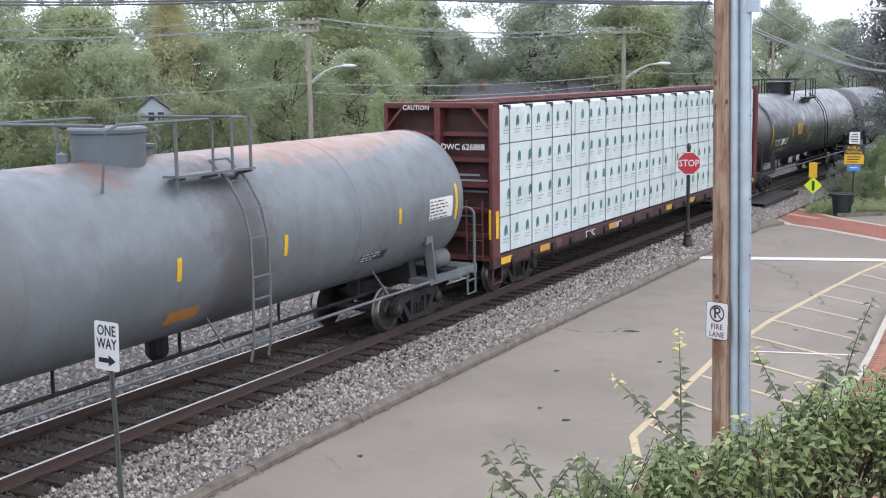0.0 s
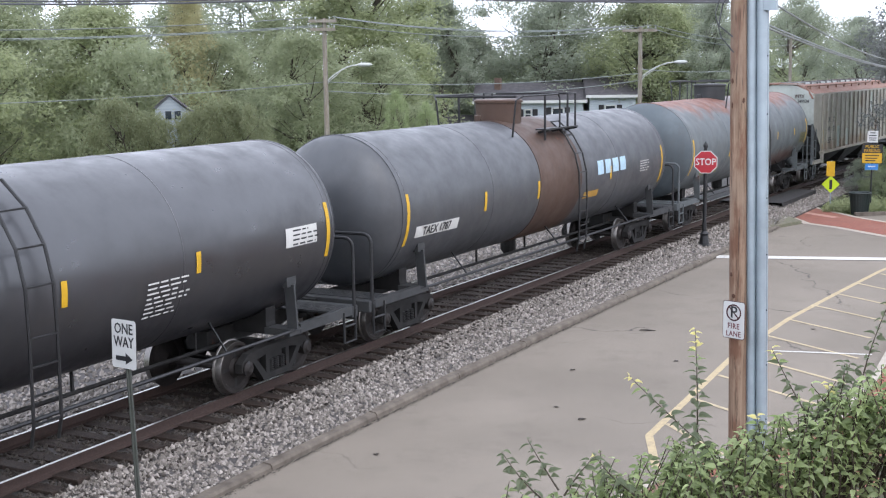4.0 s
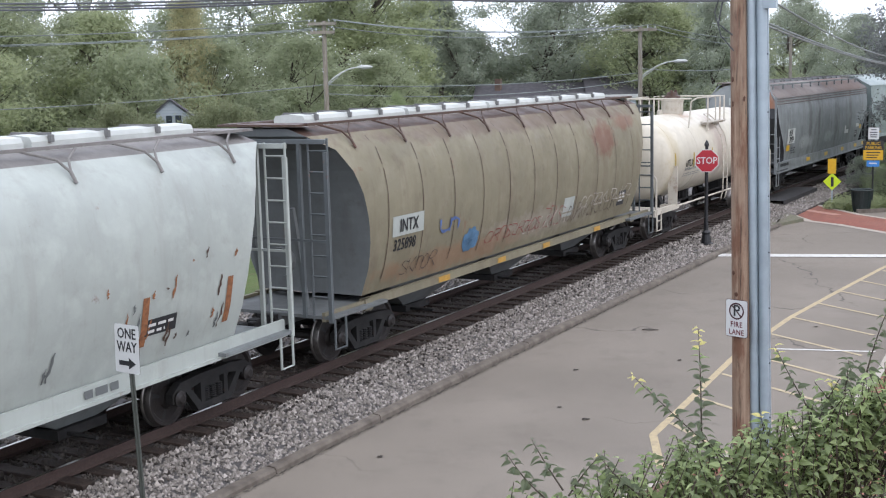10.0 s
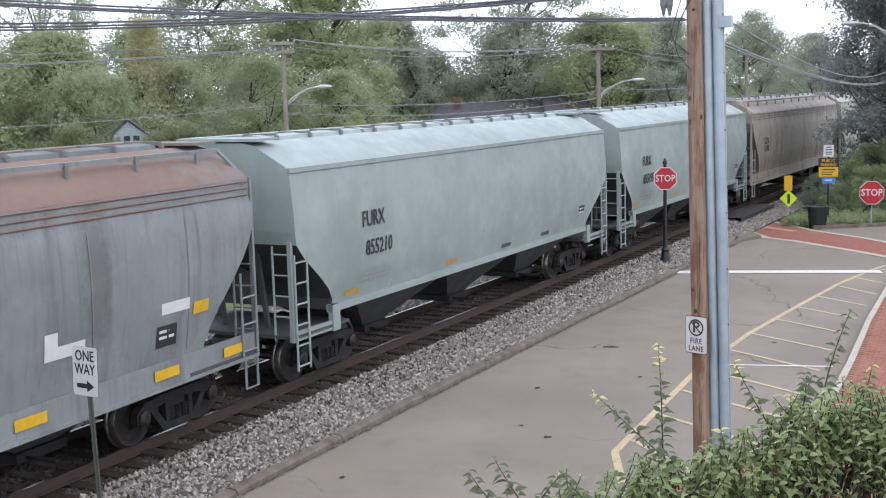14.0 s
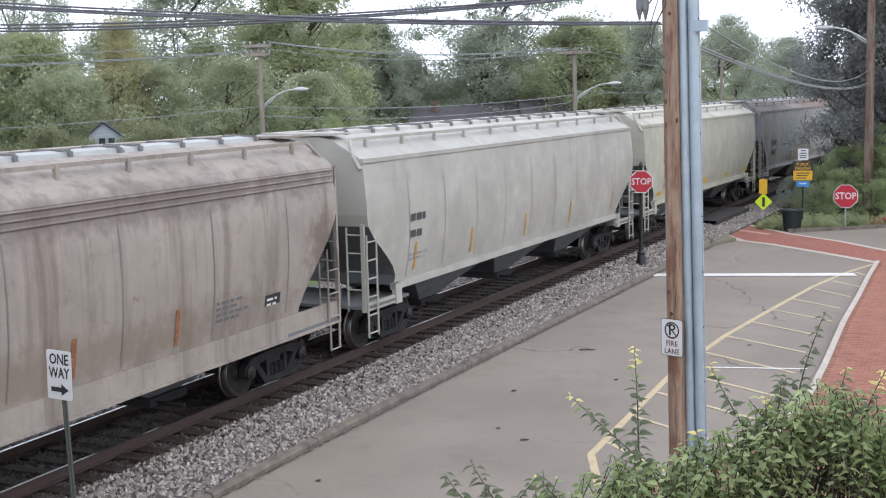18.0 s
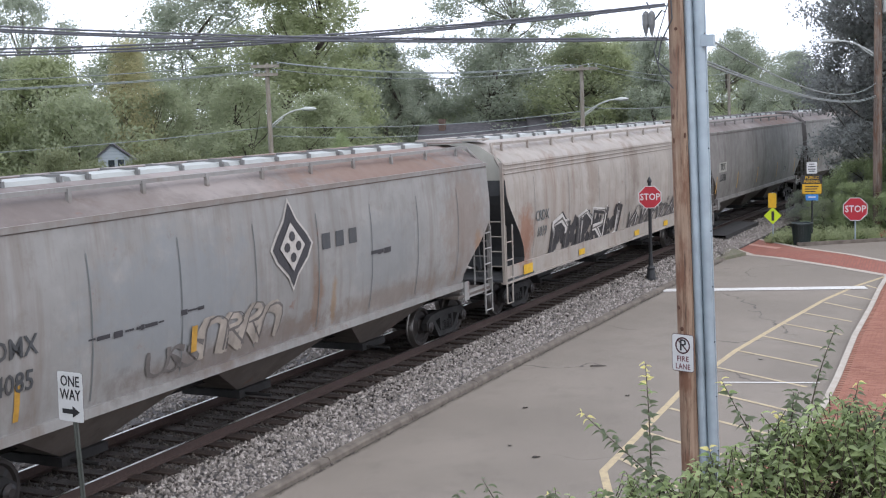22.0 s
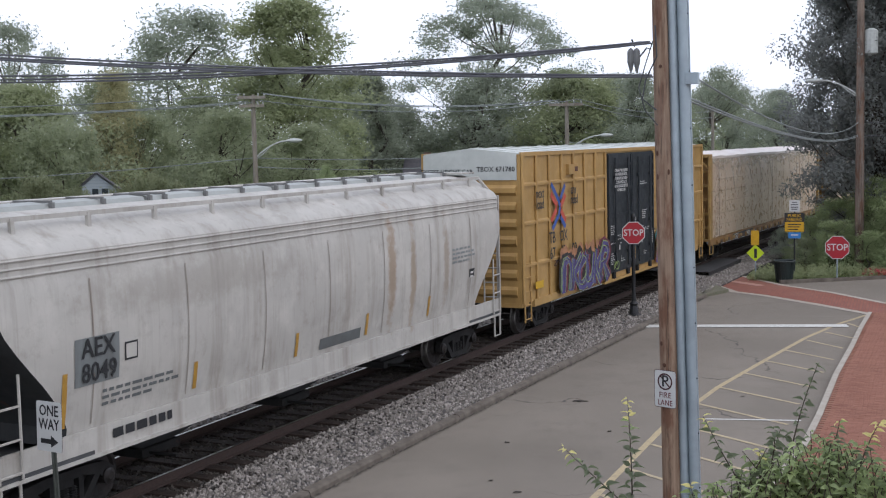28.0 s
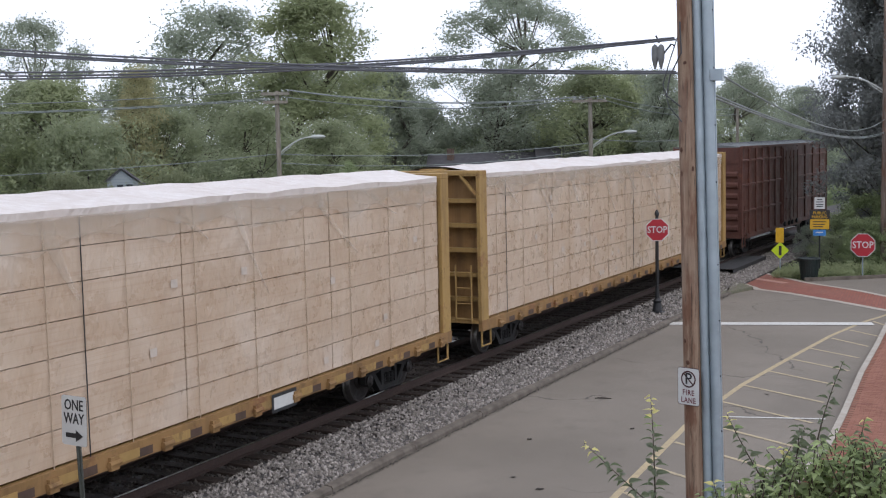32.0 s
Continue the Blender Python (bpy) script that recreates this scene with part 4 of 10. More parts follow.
            box(bm, x - 0.026, x + 0.026, *sorted((y, y + sgn * 0.07)), 1.42, 4.04)
            part("side_post", bm, rib_paint or paint, car)
    for k in range(seams):
        x = -half + 1.9 + (2 * half - 3.8) * k / max(1, seams - 1)
        side_patch(car, lv, x - 0.013, x + 0.013, 1.45, 4.25 if kind == "round" else 3.6, rib_paint or dark, "weld_seam", 0.010)
    return car, half, lv


def tank_car(s_near, s_far, h, radius, cz, label, paint, frame_paint, stripes, dome_x=-0.6, ladder_x=0.95, centre=0.0, rail_paint=None, dome_paint=None, stripe_paint=None, saddle_tall=False, bands=(), head_paint=None):
    car, half = start_car("tank_car", label, "tank car", s_near, s_far, 2.1, 3.0)
    rail_paint = rail_paint or frame_paint
    R = radius
    bm = bm_new()
    if R > 1.4:
        cap = [(-h - 0.13 - 0.75 * math.sqrt(max(0, 1 - f ** 2)) ** 1.15, R * f) for f in (0, 0.12, 0.25, 0.38, 0.5, 0.62, 0.73, 0.82, 0.89, 0.945, 0.98, 1.0)]
    else:
        cap = [(-h - 0.20 - 0.68 * math.sqrt(max(0, 1 - f ** 3.2)), R * f) for f in (0, 0.15, 0.3, 0.45, 0.6, 0.72, 0.82, 0.89, 0.94, 0.975, 0.994, 1.0)]
    ends = [cap[-1]] + [(-h + 2 * h * k / 12, R) for k in range(1, 12)]
    lathe_x(bm, [(centre + x, r) for x, r in ends + [(-cap[-1][0], R)]], 56, 0, cz)
    shell = part("tank_shell", fix(bm), paint, car, smooth=True)
    for sg in (1, -1):
        bm = bm_new()
        lathe_x(bm, [(centre + sg * x, r) for x, r in cap], 56, 0, cz)
        part("tank_head", fix(bm), head_paint or paint, car, smooth=True)
    if R > 1.4:
        for sg in (-1, 1):
            bm = bm_new()
            x = centre + sg * (h + 0.13)
            lathe_x(bm, [(x - 0.025, R), (x - 0.02, R + 0.010), (x + 0.02, R + 0.010), (x + 0.025, R - 0.01)], 56, 0, cz)
            part("jacket_edge", fix(bm), paint, car, smooth=True)

    def arc(x0, x1, a0, a1, material, name, proud=0.008, n=6, parent=car):
        b = bm_new()
        rows = []
        for k in range(n + 1):
            a = radians(a0 + (a1 - a0) * k / n)
            y, z = -(R + proud) * math.cos(a), cz + (R + proud) * math.sin(a)
            rows.append((b.verts.new((x0, y, z)), b.verts.new((x1, y, z))))
        for p, q in zip(rows, rows[1:]):
            b.faces.new((p[0], p[1], q[1], q[0]))
        return part(name, b, material, parent)

    for x, a0, a1 in stripes:
        arc(centre + x - 0.055, centre + x + 0.055, a0, a1, stripe_paint or M_YELLOW, "reflective_stripe")
    for x0, x1, mt in bands:
        bm = bm_new()
        lathe_x(bm, [(centre + x0, R), (centre + x0, R + 0.012), (centre + x1, R + 0.012), (centre + x1, R)], 48, 0, cz)
        part("jacket_band", fix(bm), mt, car, smooth=True)
    for x in (-h + 0.02, -h / 2, h / 2, h - 0.02):
        bm = bm_new()
        lathe_x(bm, [(centre + x - 0.02, R), (centre + x, R + 0.008), (centre + x + 0.02, R)], 48, 0, cz)
        part("weld_band", fix(bm), paint, car, smooth=True)
    top = cz + R
    dp = dome_paint or frame_paint
    hand = frame_paint if rail_paint is P_FRAME else rail_paint
    dk = 0.66 if R < 1.4 else 1.0
    bm = bm_new()
    dx = centre + dome_x
    lathe_z(bm, [(top - 0.12, 0.57 * dk), (top + 0.42, 0.58 * dk), (top + 0.425, 0.61 * dk), (top + 0.48, 0.615 * dk), (top + 0.51, 0.58 * dk), (top + 0.535, 0.0)], 28, dx, 0)
    manway = part("manway", fix(bm), dp, car, smooth=True)
    if R < 1.4:
        bm = bm_new()
        lathe_z(bm, [(top + 0.50, 0.30), (top + 0.60, 0.28), (top + 0.62, 0.20), (top + 0.72, 0.17), (top + 0.74, 0.0)], 14, dx, 0)
        for e in (-1, 1):
            rod(bm, (dx + 0.2 * e, -0.05, top + 0.52), (dx + 0.2 * e, -0.05, top + 0.8), 0.05, 8)
        part("valve_cap", fix(bm), P_BAND, manway, "rust-brown valve cluster", True)
    bm = bm_new()
    lathe_z(bm, [(top - 0.05, 0.17), (top + 0.12, 0.17), (top + 0.14, 0.22), (top + 0.19, 0.22), (top + 0.21, 0.0)], 12, dx + 0.95, 0.15)
    part("safety_valve", fix(bm), dp, car)
    bm = bm_new()
    lathe_z(bm, [(top - 0.05, 0.09), (top + 0.13, 0.09), (top + 0.16, 0.0)], 10, dx - 0.85, 0.15)
    part("vent_valve", fix(bm), dp, car)
    # top platform with railings
    zp = cz + math.sqrt(max(0.1, R * R - 1.02 ** 2)) + 0.12
    for y in (-1.12, 1.12):
        bm = bm_new()
        box(bm, dx + 0.1, dx + 2.1, y - 0.16, y + 0.14, zp, zp + 0.04)
        for x in (dx + 0.3, dx + 1.1, dx + 2.0):
            beam(bm, (x, y * 0.7, zp - 0.1), (x, y * 1.15, zp), 0.05, 0.06)
        part("top_platform", bm, rail_paint, car)
    for y in (-1.22, 1.22):
        bm = bm_new()
        zr = zp + 0.88
        tube(bm, [(dx - 1.25, y * 0.82, zp - 0.1), (dx - 1.25, y * 0.9, zr - 0.1), (dx - 1.1, y, zr), (dx + 0.95, y, zr), (dx + 1.05, y, zr - 0.1), (dx + 1.05, y, zp)], 0.024)
        rod(bm, (dx + 0.15, y, zp - 0.25), (dx + 0.15, y, zr), 0.03)
        part("railing", bm, rail_paint, car)
        bm = bm_new()
        tube(bm, [(dx + 1.55, y, zp), (dx + 1.55, y, zr), (dx + 2.05, y, zr), (dx + 2.05, y, zp)], 0.028)
        part("railing", bm, rail_paint, car)
    for x in (dx - 1.25, dx + 2.05):
        bm = bm_new()
        tube(bm, [(x, -1.1, zp + 0.87), (x, 1.1, zp + 0.87)], 0.028)
        part("railing", bm, rail_paint, car)
    # side ladders that follow the shell
    lx = centre + ladder_x
    for sg in (-1, 1):
        bm = bm_new()
        pts = []
        for a in (58, 40, 22, 5):
            pts.append((sg * (R + 0.16) * math.cos(radians(a)), cz + (R + 0.16) * math.sin(radians(a))))
        pts += [(sg * (R + 0.17), cz - 0.5), (sg * (R + 0.15), 1.02), (sg * (R + 0.08), 0.72)]
        for x in (lx - 0.24, lx + 0.24):
            tube(bm, [(x, y, z) for y, z in pts], 0.024)
        for (y0, z0), (y1, z1) in zip(pts, pts[1:]):
            ln = math.hypot(y1 - y0, z1 - z0)
            for k in range(max(1, int(ln / 0.34))):
                f = k / max(1, int(ln / 0.34))
                rod(bm, (lx - 0.24, y0 + (y1 - y0) * f, z0 + (z1 - z0) * f), (lx + 0.24, y0 + (y1 - y0) * f, z0 + (z1 - z0) * f), 0.018, 5)
        part("side_ladder", bm, rail_paint, car)
    # running rails along the bottom with brackets
    for sg in (-1, 1):
        bm = bm_new()
        y = sg * 1.42
        rod(bm, (-half + 1.9, y, 0.98), (half - 1.9, y, 0.98), 0.03)
        for x in np.linspace(-half + 4.0, half - 4.0, 3 if R > 1.4 else 0):
            beam(bm, (x, y, 0.98), (x + 0.12, sg * R * 0.62, cz - R * 0.77), 0.022, 0.03)
        part("grab_rail", bm, rail_paint, car)
    bm = bm_new()
    rod(bm, (-half + 2.5, -0.45, 0.82), (half - 2.5, -0.45, 0.82), 0.035)
    for x in np.linspace(-half + 3.6, half - 3.6, 5):
        beam(bm, (x, -0.45, 0.80), (x, -0.45, cz - R + 0.12), 0.04, 0.04)
    part("brake_rigging", bm, M_STEEL_DARK, car)
    bm = bm_new()
    lathe_z(bm, [(cz - R - 0.42, 0.12), (cz - R - 0.30, 0.2), (cz - R + 0.05, 0.2)], 10, centre, 0)
    part("bottom_outlet", fix(bm), M_STEEL_DARK, car)
    for sg in (-1, 1):
        e0, e1 = sorted((sg * half, sg * (half - 0.20)))
        bm = bm_new()
        box(bm, e0, e1, -1.44, 1.44, 0.84, 1.06)
        bmesh.ops.bevel(bm, geom=bm.edges[:], offset=0.012, segments=1, affect="EDGES")
        part("end_sill", bm, frame_paint, car)
        for y in (-1.41, 1.41):
            x0, x1 = sorted((sg * (half - 0.205), sg * (half - 1.93)))
            bm = bm_new()
            box(bm, x0, x1, y - 0.035, y + 0.035, 0.90, 1.06)
            box(bm, x0, x1, *sorted((y * 0.93, y * 0.972)), 1.02, 1.055)
            part("side_sill", bm, frame_paint, car)
        # slatted walkway across the end
        for k in range(7):
            x = sg * (half - 0.27 - 0.085 * k)
            bm = bm_new()
            box(bm, x - 0.028, x + 0.028, -1.36, 1.36, 1.03, 1.065)
            part("walkway_slat", bm, frame_paint, car)
        for y in (-0.9, 0.0, 0.9):
            bm = bm_new()
            box(bm, *sorted((sg * (half - 0.21), sg * (half - 0.82))), y - 0.03, y + 0.03, 0.97, 1.028)
            part("walkway_bearer", bm, M_STEEL_DARK, car)
        bm = bm_new()
        xh, zt = sg * (half - 0.12), 2.34 if R > 1.4 else 2.12
        bend = [(-1.43 + 0.17 * (1 - math.cos(a)), zt - 0.17 * (1 - math.sin(a))) for a in np.linspace(0, math.pi / 2, 6)]
        tube(bm, [(xh, -1.43, 0.92)] + [(xh, y, z) for y, z in bend] + [(xh, -y, z) for y, z in bend[::-1]] + [(xh, 1.43, 0.92)], 0.034, 8)
        part("end_handrail", bm, hand, car, smooth=True)
        for y in (-1.45, 1.45):
            bm = bm_new()
            xx = sg * (half - 0.12)
            tube(bm, [(xx, y, 1.0), (xx, y, 0.42), (xx - sg * 0.4, y, 0.42), (xx - sg * 0.4, y, 1.0)], 0.026)
            rod(bm, (xx, y, 0.72), (xx - sg * 0.4, y, 0.72), 0.022, 6)
            part("step", bm, hand, car)
        # saddle and bolster
        bx = sg * (half - 2.1)
        bm = bm_new()
        poly = [(-0.95, 0.9), (0.95, 0.9), (0.92, 1.1)]
        for k in range(9):
            a = radians(-54 - 72 * k / 8)
            poly.append(((R + 0.02) * math.cos(a), cz + (R + 0.02) * math.sin(a)))
        poly.append((-0.92, 1.1))
        prism_x(bm, poly, bx - 0.14, bx + 0.14)
        # dark steel stands in for the darkness between tank and bolster
        part("saddle", fix(bm), M_STEEL_DARK, car)
        for y in (-1, 1):
            bm = bm_new()
            box(bm, bx - 0.16, bx + 0.16, *sorted((y * 0.9, y * 1.44)), 0.90, 1.02)
            part("bolster_arm", bm, frame_paint, car)
            if not saddle_tall:
                bm = bm_new()
                zt = cz - R * 0.55
                beam(bm, (bx, y * 1.40, 1.0), (bx, y * (R * 0.835 + 0.05), zt), 0.20, 0.05, (1, 0, 0))
                box(bm, bx - 0.14, bx + 0.14, *sorted((y * (R * 0.835 - 0.02), y * (R * 0.835 + 0.09))), zt - 0.03, zt + 0.14)
                part("saddle_post", bm, frame_paint, car)
        if saddle_tall:
            for y in (-1.3, 1.3):
                bm = bm_new()
                beam(bm, (bx - 0.1, y, 1.0), (bx - 0.1 - sg * 0.0, y * 1.02, cz - 0.15), 0.3, 0.05, (1, 0, 0))
                part("saddle_plate", bm, frame_paint, car)
    if rail_paint is not M_BLACK:
        bm = bm_new()
        zr, xr = (1.28, half - 1.15) if R < 1.4 else (1.30, half - 1.5)
        lathe_x(bm, [(xr, 0.0), (xr + 0.03, 0.12), (xr + 0.10, 0.20), (xr + 0.16, 0.22), (xr + 0.58, 0.22), (xr + 0.64, 0.20), (xr + 0.70, 0.12), (xr + 0.73, 0.0)], 18, -1.0, zr)
        part("air_reservoir", fix(bm), frame_paint, car, smooth=True)
        bm = bm_new()
        box(bm, xr + 0.1, xr + 0.63, -1.374, -0.80, 1.065, 1.10)
        part("reservoir_seat", bm, M_STEEL_DARK, car)
    mat = lambda x, a, proud=0.02: Matrix(((1, 0, 0, centre + x), (0, math.sin(radians(a)), -math.cos(radians(a)), -(R + proud) * math.cos(radians(a))), (0, math.cos(radians(a)), math.sin(radians(a)), cz + (R + proud) * math.sin(radians(a))), (0, 0, 0, 1)))
    return car, half, mat, arc


def head_text(car, text, size, material, y, z, h, R, cz, centre):
    """Lettering laid on the dished near head of a tank."""
    ob = sign_text(text, size, material, car, Matrix(((0, 0, -1, 0), (-1, 0, 0, y), (0, 1, 0, z), (0, 0, 0, 1))))
    for v in ob.data.vertices:
        f = min(1.0, math.hypot(v.co.y, v.co.z - cz) / R)
        v.co.x = centre - h - 0.13 - 0.75 * math.sqrt(1 - f * f) ** 1.15 - 0.012
    return ob


def arc_print(car, mat, x, a, w, lines, material, seed, h=0.03, gap=2.6):
    r = random.Random(seed)
    bm = bm_new()
    for k in range(lines):
        m = mat(x, a - k * gap, 0.012)
        xx, end = 0.0, w * r.uniform(0.55, 1.0)
        while xx < end:
            q = r.uniform(0.08, 0.25)
            bm.faces.new([bm.verts.new(m @ Vector(p)) for p in ((xx, -h / 2, 0), (min(end, xx + q), -h / 2, 0), (min(end, xx + q), h / 2, 0), (xx, h / 2, 0))])
            xx += q + 0.05
    tagged(part("stencil_print", bm, material, car), "small unreadable stencil print", kind="stuff")


def centerbeam(s_near, s_far, label, paint, wrap, rows, strap_gap, strap_mat, joints, cover=None, mark=None, name="centerbeam_car", roof_paint=None, panel_paint=None, sill_paint=None):
    """A flat car with bulkheads and a middle beam, loaded with wrapped timber."""
    car, half = start_car(name, label, "flat car", s_near, s_far, 2.3)
    for sg in (-1, 1):
        x0, x1 = sorted((sg * half, sg * (half - 0.40)))
        bm = bm_new()
        box(bm, sg * (half - 0.36) - 0.03, sg * (half - 0.36) + 0.03, -1.35, 1.35, 1.0, 4.56)
        bulk = part("bulkhead", bm, panel_paint or paint, car)
        for nm, y0, y1, za, zb in (("bulkhead_post", -1.46, -1.36, 1.0, 4.56), ("bulkhead_post", 1.36, 1.46, 1.0, 4.56), ("bulkhead_post", -0.08, 0.08, 1.0, 4.56), ("top_rail", -1.46, 1.46, 4.56, 4.68)):
            bm = bm_new()
            box(bm, x0, x1, y0, y1, za, zb)
            bmesh.ops.bevel(bm, geom=bm.edges[:], offset=0.012, segments=1, affect="EDGES")
            part(nm, bm, paint, bulk)
        bm = bm_new()
        for z in (1.55, 2.15, 2.75, 3.35, 3.95):
            box(bm, *sorted((sg * (half - 0.12), sg * (half - 0.33))), -1.355, 1.355, z - 0.05, z + 0.05)
        for y in (-1.36, 1.36):
            beam(bm, (sg * (half - 0.03), y, 4.58), (sg * (half - 0.03), y * 0.68, 4.58), 0.06, 0.06)
            beam(bm, (sg * (half - 0.03), y, 4.1), (sg * (half - 0.03), y * 0.7, 4.55), 0.10, 0.05)
        part("bulkhead_rib", bm, paint, bulk)
        ladder(car, (sg * (half + 0.02), -1.2, 0), (0, 1, 0), 0.42, 1.0, 2.4, paint)
        for y in (-1.4, 1.4):
            bm = bm_new()
            xx = sg * (half - 0.1)
            tube(bm, [(xx, y, 1.0), (xx, y, 0.42), (xx - sg * 0.5, y, 0.42), (xx - sg * 0.5, y, 1.0)], 0.026)
            part("step", bm, paint, car)
    bm = bm_new()
    box(bm, -half, half, -1.365, 1.365, 0.98, 1.06)
    part("deck", bm, paint, car)
    for y in (-1.42, 1.42):
        bm = bm_new()
        box(bm, -half, half, y - 0.05, y + 0.05, 0.80, 1.06)
        part("side_sill", bm, sill_paint or paint, car)
    for y in (-1.49, 1.49):
        for x in np.arange(-half + 1.0, half - 0.5, 1.22):
            bm = bm_new()
            box(bm, x - 0.09, x + 0.09, y - 0.035, y + 0.035, 0.78, 0.98)
            rod(bm, (x - 0.12, y * 1.01, 0.88), (x + 0.12, y * 1.01, 0.88), 0.05, 8)
            part("strap_winch", bm, M_STEEL_DARK if mark else panel_paint or M_STEEL_DARK, car)
    bm = bm_new()
    box(bm, -half + 0.3, half - 0.3, -0.32, 0.32, 4.60, 4.72)
    box(bm, -half + 0.3, half - 0.3, -0.05, 0.05, 1.0, 4.62)
    part("centre_beam", bm, roof_paint or paint, car)
    # bundles
    z0, z1 = 1.09, 4.56
    gap = 0.010 if mark else 0.005
    dz = (z1 - z0) / rows
    rng = random.Random(int(s_near))
    xs = [-half + 0.46] + [j for j in joints] + [half - 0.46]
    for sg in (-1, 1):
        for r in range(rows):
            xr = [xs[0]] + [x + (rng.uniform(-0.35, 0.35) if mark and r else 0) for x in xs[1:-1]] + [xs[-1]]
            for a, b in zip(xr, xr[1:]):
                j = rng.uniform(-0.012, 0.012)
                bm = bm_new()
                ya, yb = sg * 0.34, sg * (1.38 + j)
                vs = box(bm, a + 0.006 + gap, b - 0.006 - gap, min(ya, yb), max(ya, yb), z0 + r * dz + gap, z0 + (r + 1) * dz - gap)
                bmesh.ops.bevel(bm, geom=[e for e in bm.edges], offset=0.006 if not mark else 0.016, segments=2, affect="EDGES")
                bundle = part("wrapped_lumber", bm, wrap, car)
                if mark and sg < 0:
                    for x in np.arange(a + 0.35 + rng.uniform(0, 0.2), b - 0.25, 0.61):
                        zc = z0 + (r + 0.62) * dz
                        bm = bm_new()
                        mk = [(-0.10, -0.21), (-0.10, 0.0), (-0.08, 0.11), (-0.01, 0.19), (0.06, 0.18), (0.085, 0.08), (0.10, -0.02), (0.085, -0.10), (0.11, -0.18), (0.05, -0.19), (0.025, -0.13), (-0.01, -0.13), (-0.02, -0.21)]
                        bm.faces.new([bm.verts.new((x + p * 0.9, yb - 0.006, zc + q * 0.66)) for p, q in mk])
                        part("printed_mark", bm, mark, bundle)
                        bm = bm_new()
                        for k in range(2):
                            bm.faces.new([bm.verts.new((x + p, yb - 0.006, zc + q)) for p, q in ((-0.18, -0.23 - 0.07 * k), (0.17 - 0.08 * k, -0.23 - 0.07 * k), (0.17 - 0.08 * k, -0.21 - 0.07 * k), (-0.18, -0.21 - 0.07 * k))])
                        part("printed_block", bm, plain_print, bundle)
        for x in np.arange(-half + 1.05, half - 0.6, strap_gap):
            bm = bm_new()
            y = sg * 1.405
            pts = [(x, sg * 0.3, 4.69), (x, sg * 1.36, 4.585), (x, y, 4.5), (x, y, 1.0)][0 if mark else 2:]
            for p, q in zip(pts, pts[1:]):
                beam(bm, p, q, 0.014 if mark else 0.013, 0.010, (1, 0, 0) if p[2] - q[2] > 1 else (0, 0, 1))
            if mark:
                box(bm, x - 0.05, x + 0.05, *sorted((y + sg * 0.008, sg * 1.25)), 4.50, 4.60)
            part("tie_down_strap", bm, strap_mat, car)
    if cover:
        bm = bm_new()
        n = 40
        rows_ = []
        for k in range(n + 1):
            x = -half + 0.5 + (2 * half - 1.0) * k / n
            rows_.append([bm.verts.new((x, y, z + rng.uniform(-0.02, 0.03))) for y, z in ((-1.414, 4.47 + rng.uniform(-0.02, 0.02)), (-1.412, 4.585), (-0.9, 4.66), (-0.3, 4.76), (0.3, 4.76), (0.9, 4.66), (1.40, 4.57), (1.425, 4.4))])
        for a, b in zip(rows_, rows_[1:]):
            for q in range(len(a) - 1):
                bm.faces.new((a[q], b[q], b[q + 1], a[q + 1]))
        sheet = part("cover_sheet", bm, cover, car, smooth=True)
        # its thin hem clings to the load in folds
        for reach, out in ((0.30, 1.417), (0.52, 1.421)):
            bm = bm_new()
            rows_ = []
            for k in range(91):
                x = -half + 0.5 + (2 * half - 1.0) * k / 90
                low = reach * (0.72 + 0.28 * math.sin(k * 0.55 + reach * 9)) + rng.uniform(-0.05, 0.05)
                rows_.append([bm.verts.new((x + 0.10 * f * math.sin(k * 0.9), -out - 0.006 * (k % 2), 4.50 - low * f)) for f in (0, 0.5, 1)])
            for a, b in zip(rows_, rows_[1:]):
                for q in (0, 1):
                    bm.faces.new((a[q], b[q], b[q + 1], a[q + 1]))
            part("sheet_hem", bm, M_FOLD, sheet, smooth=True)
    return car, half


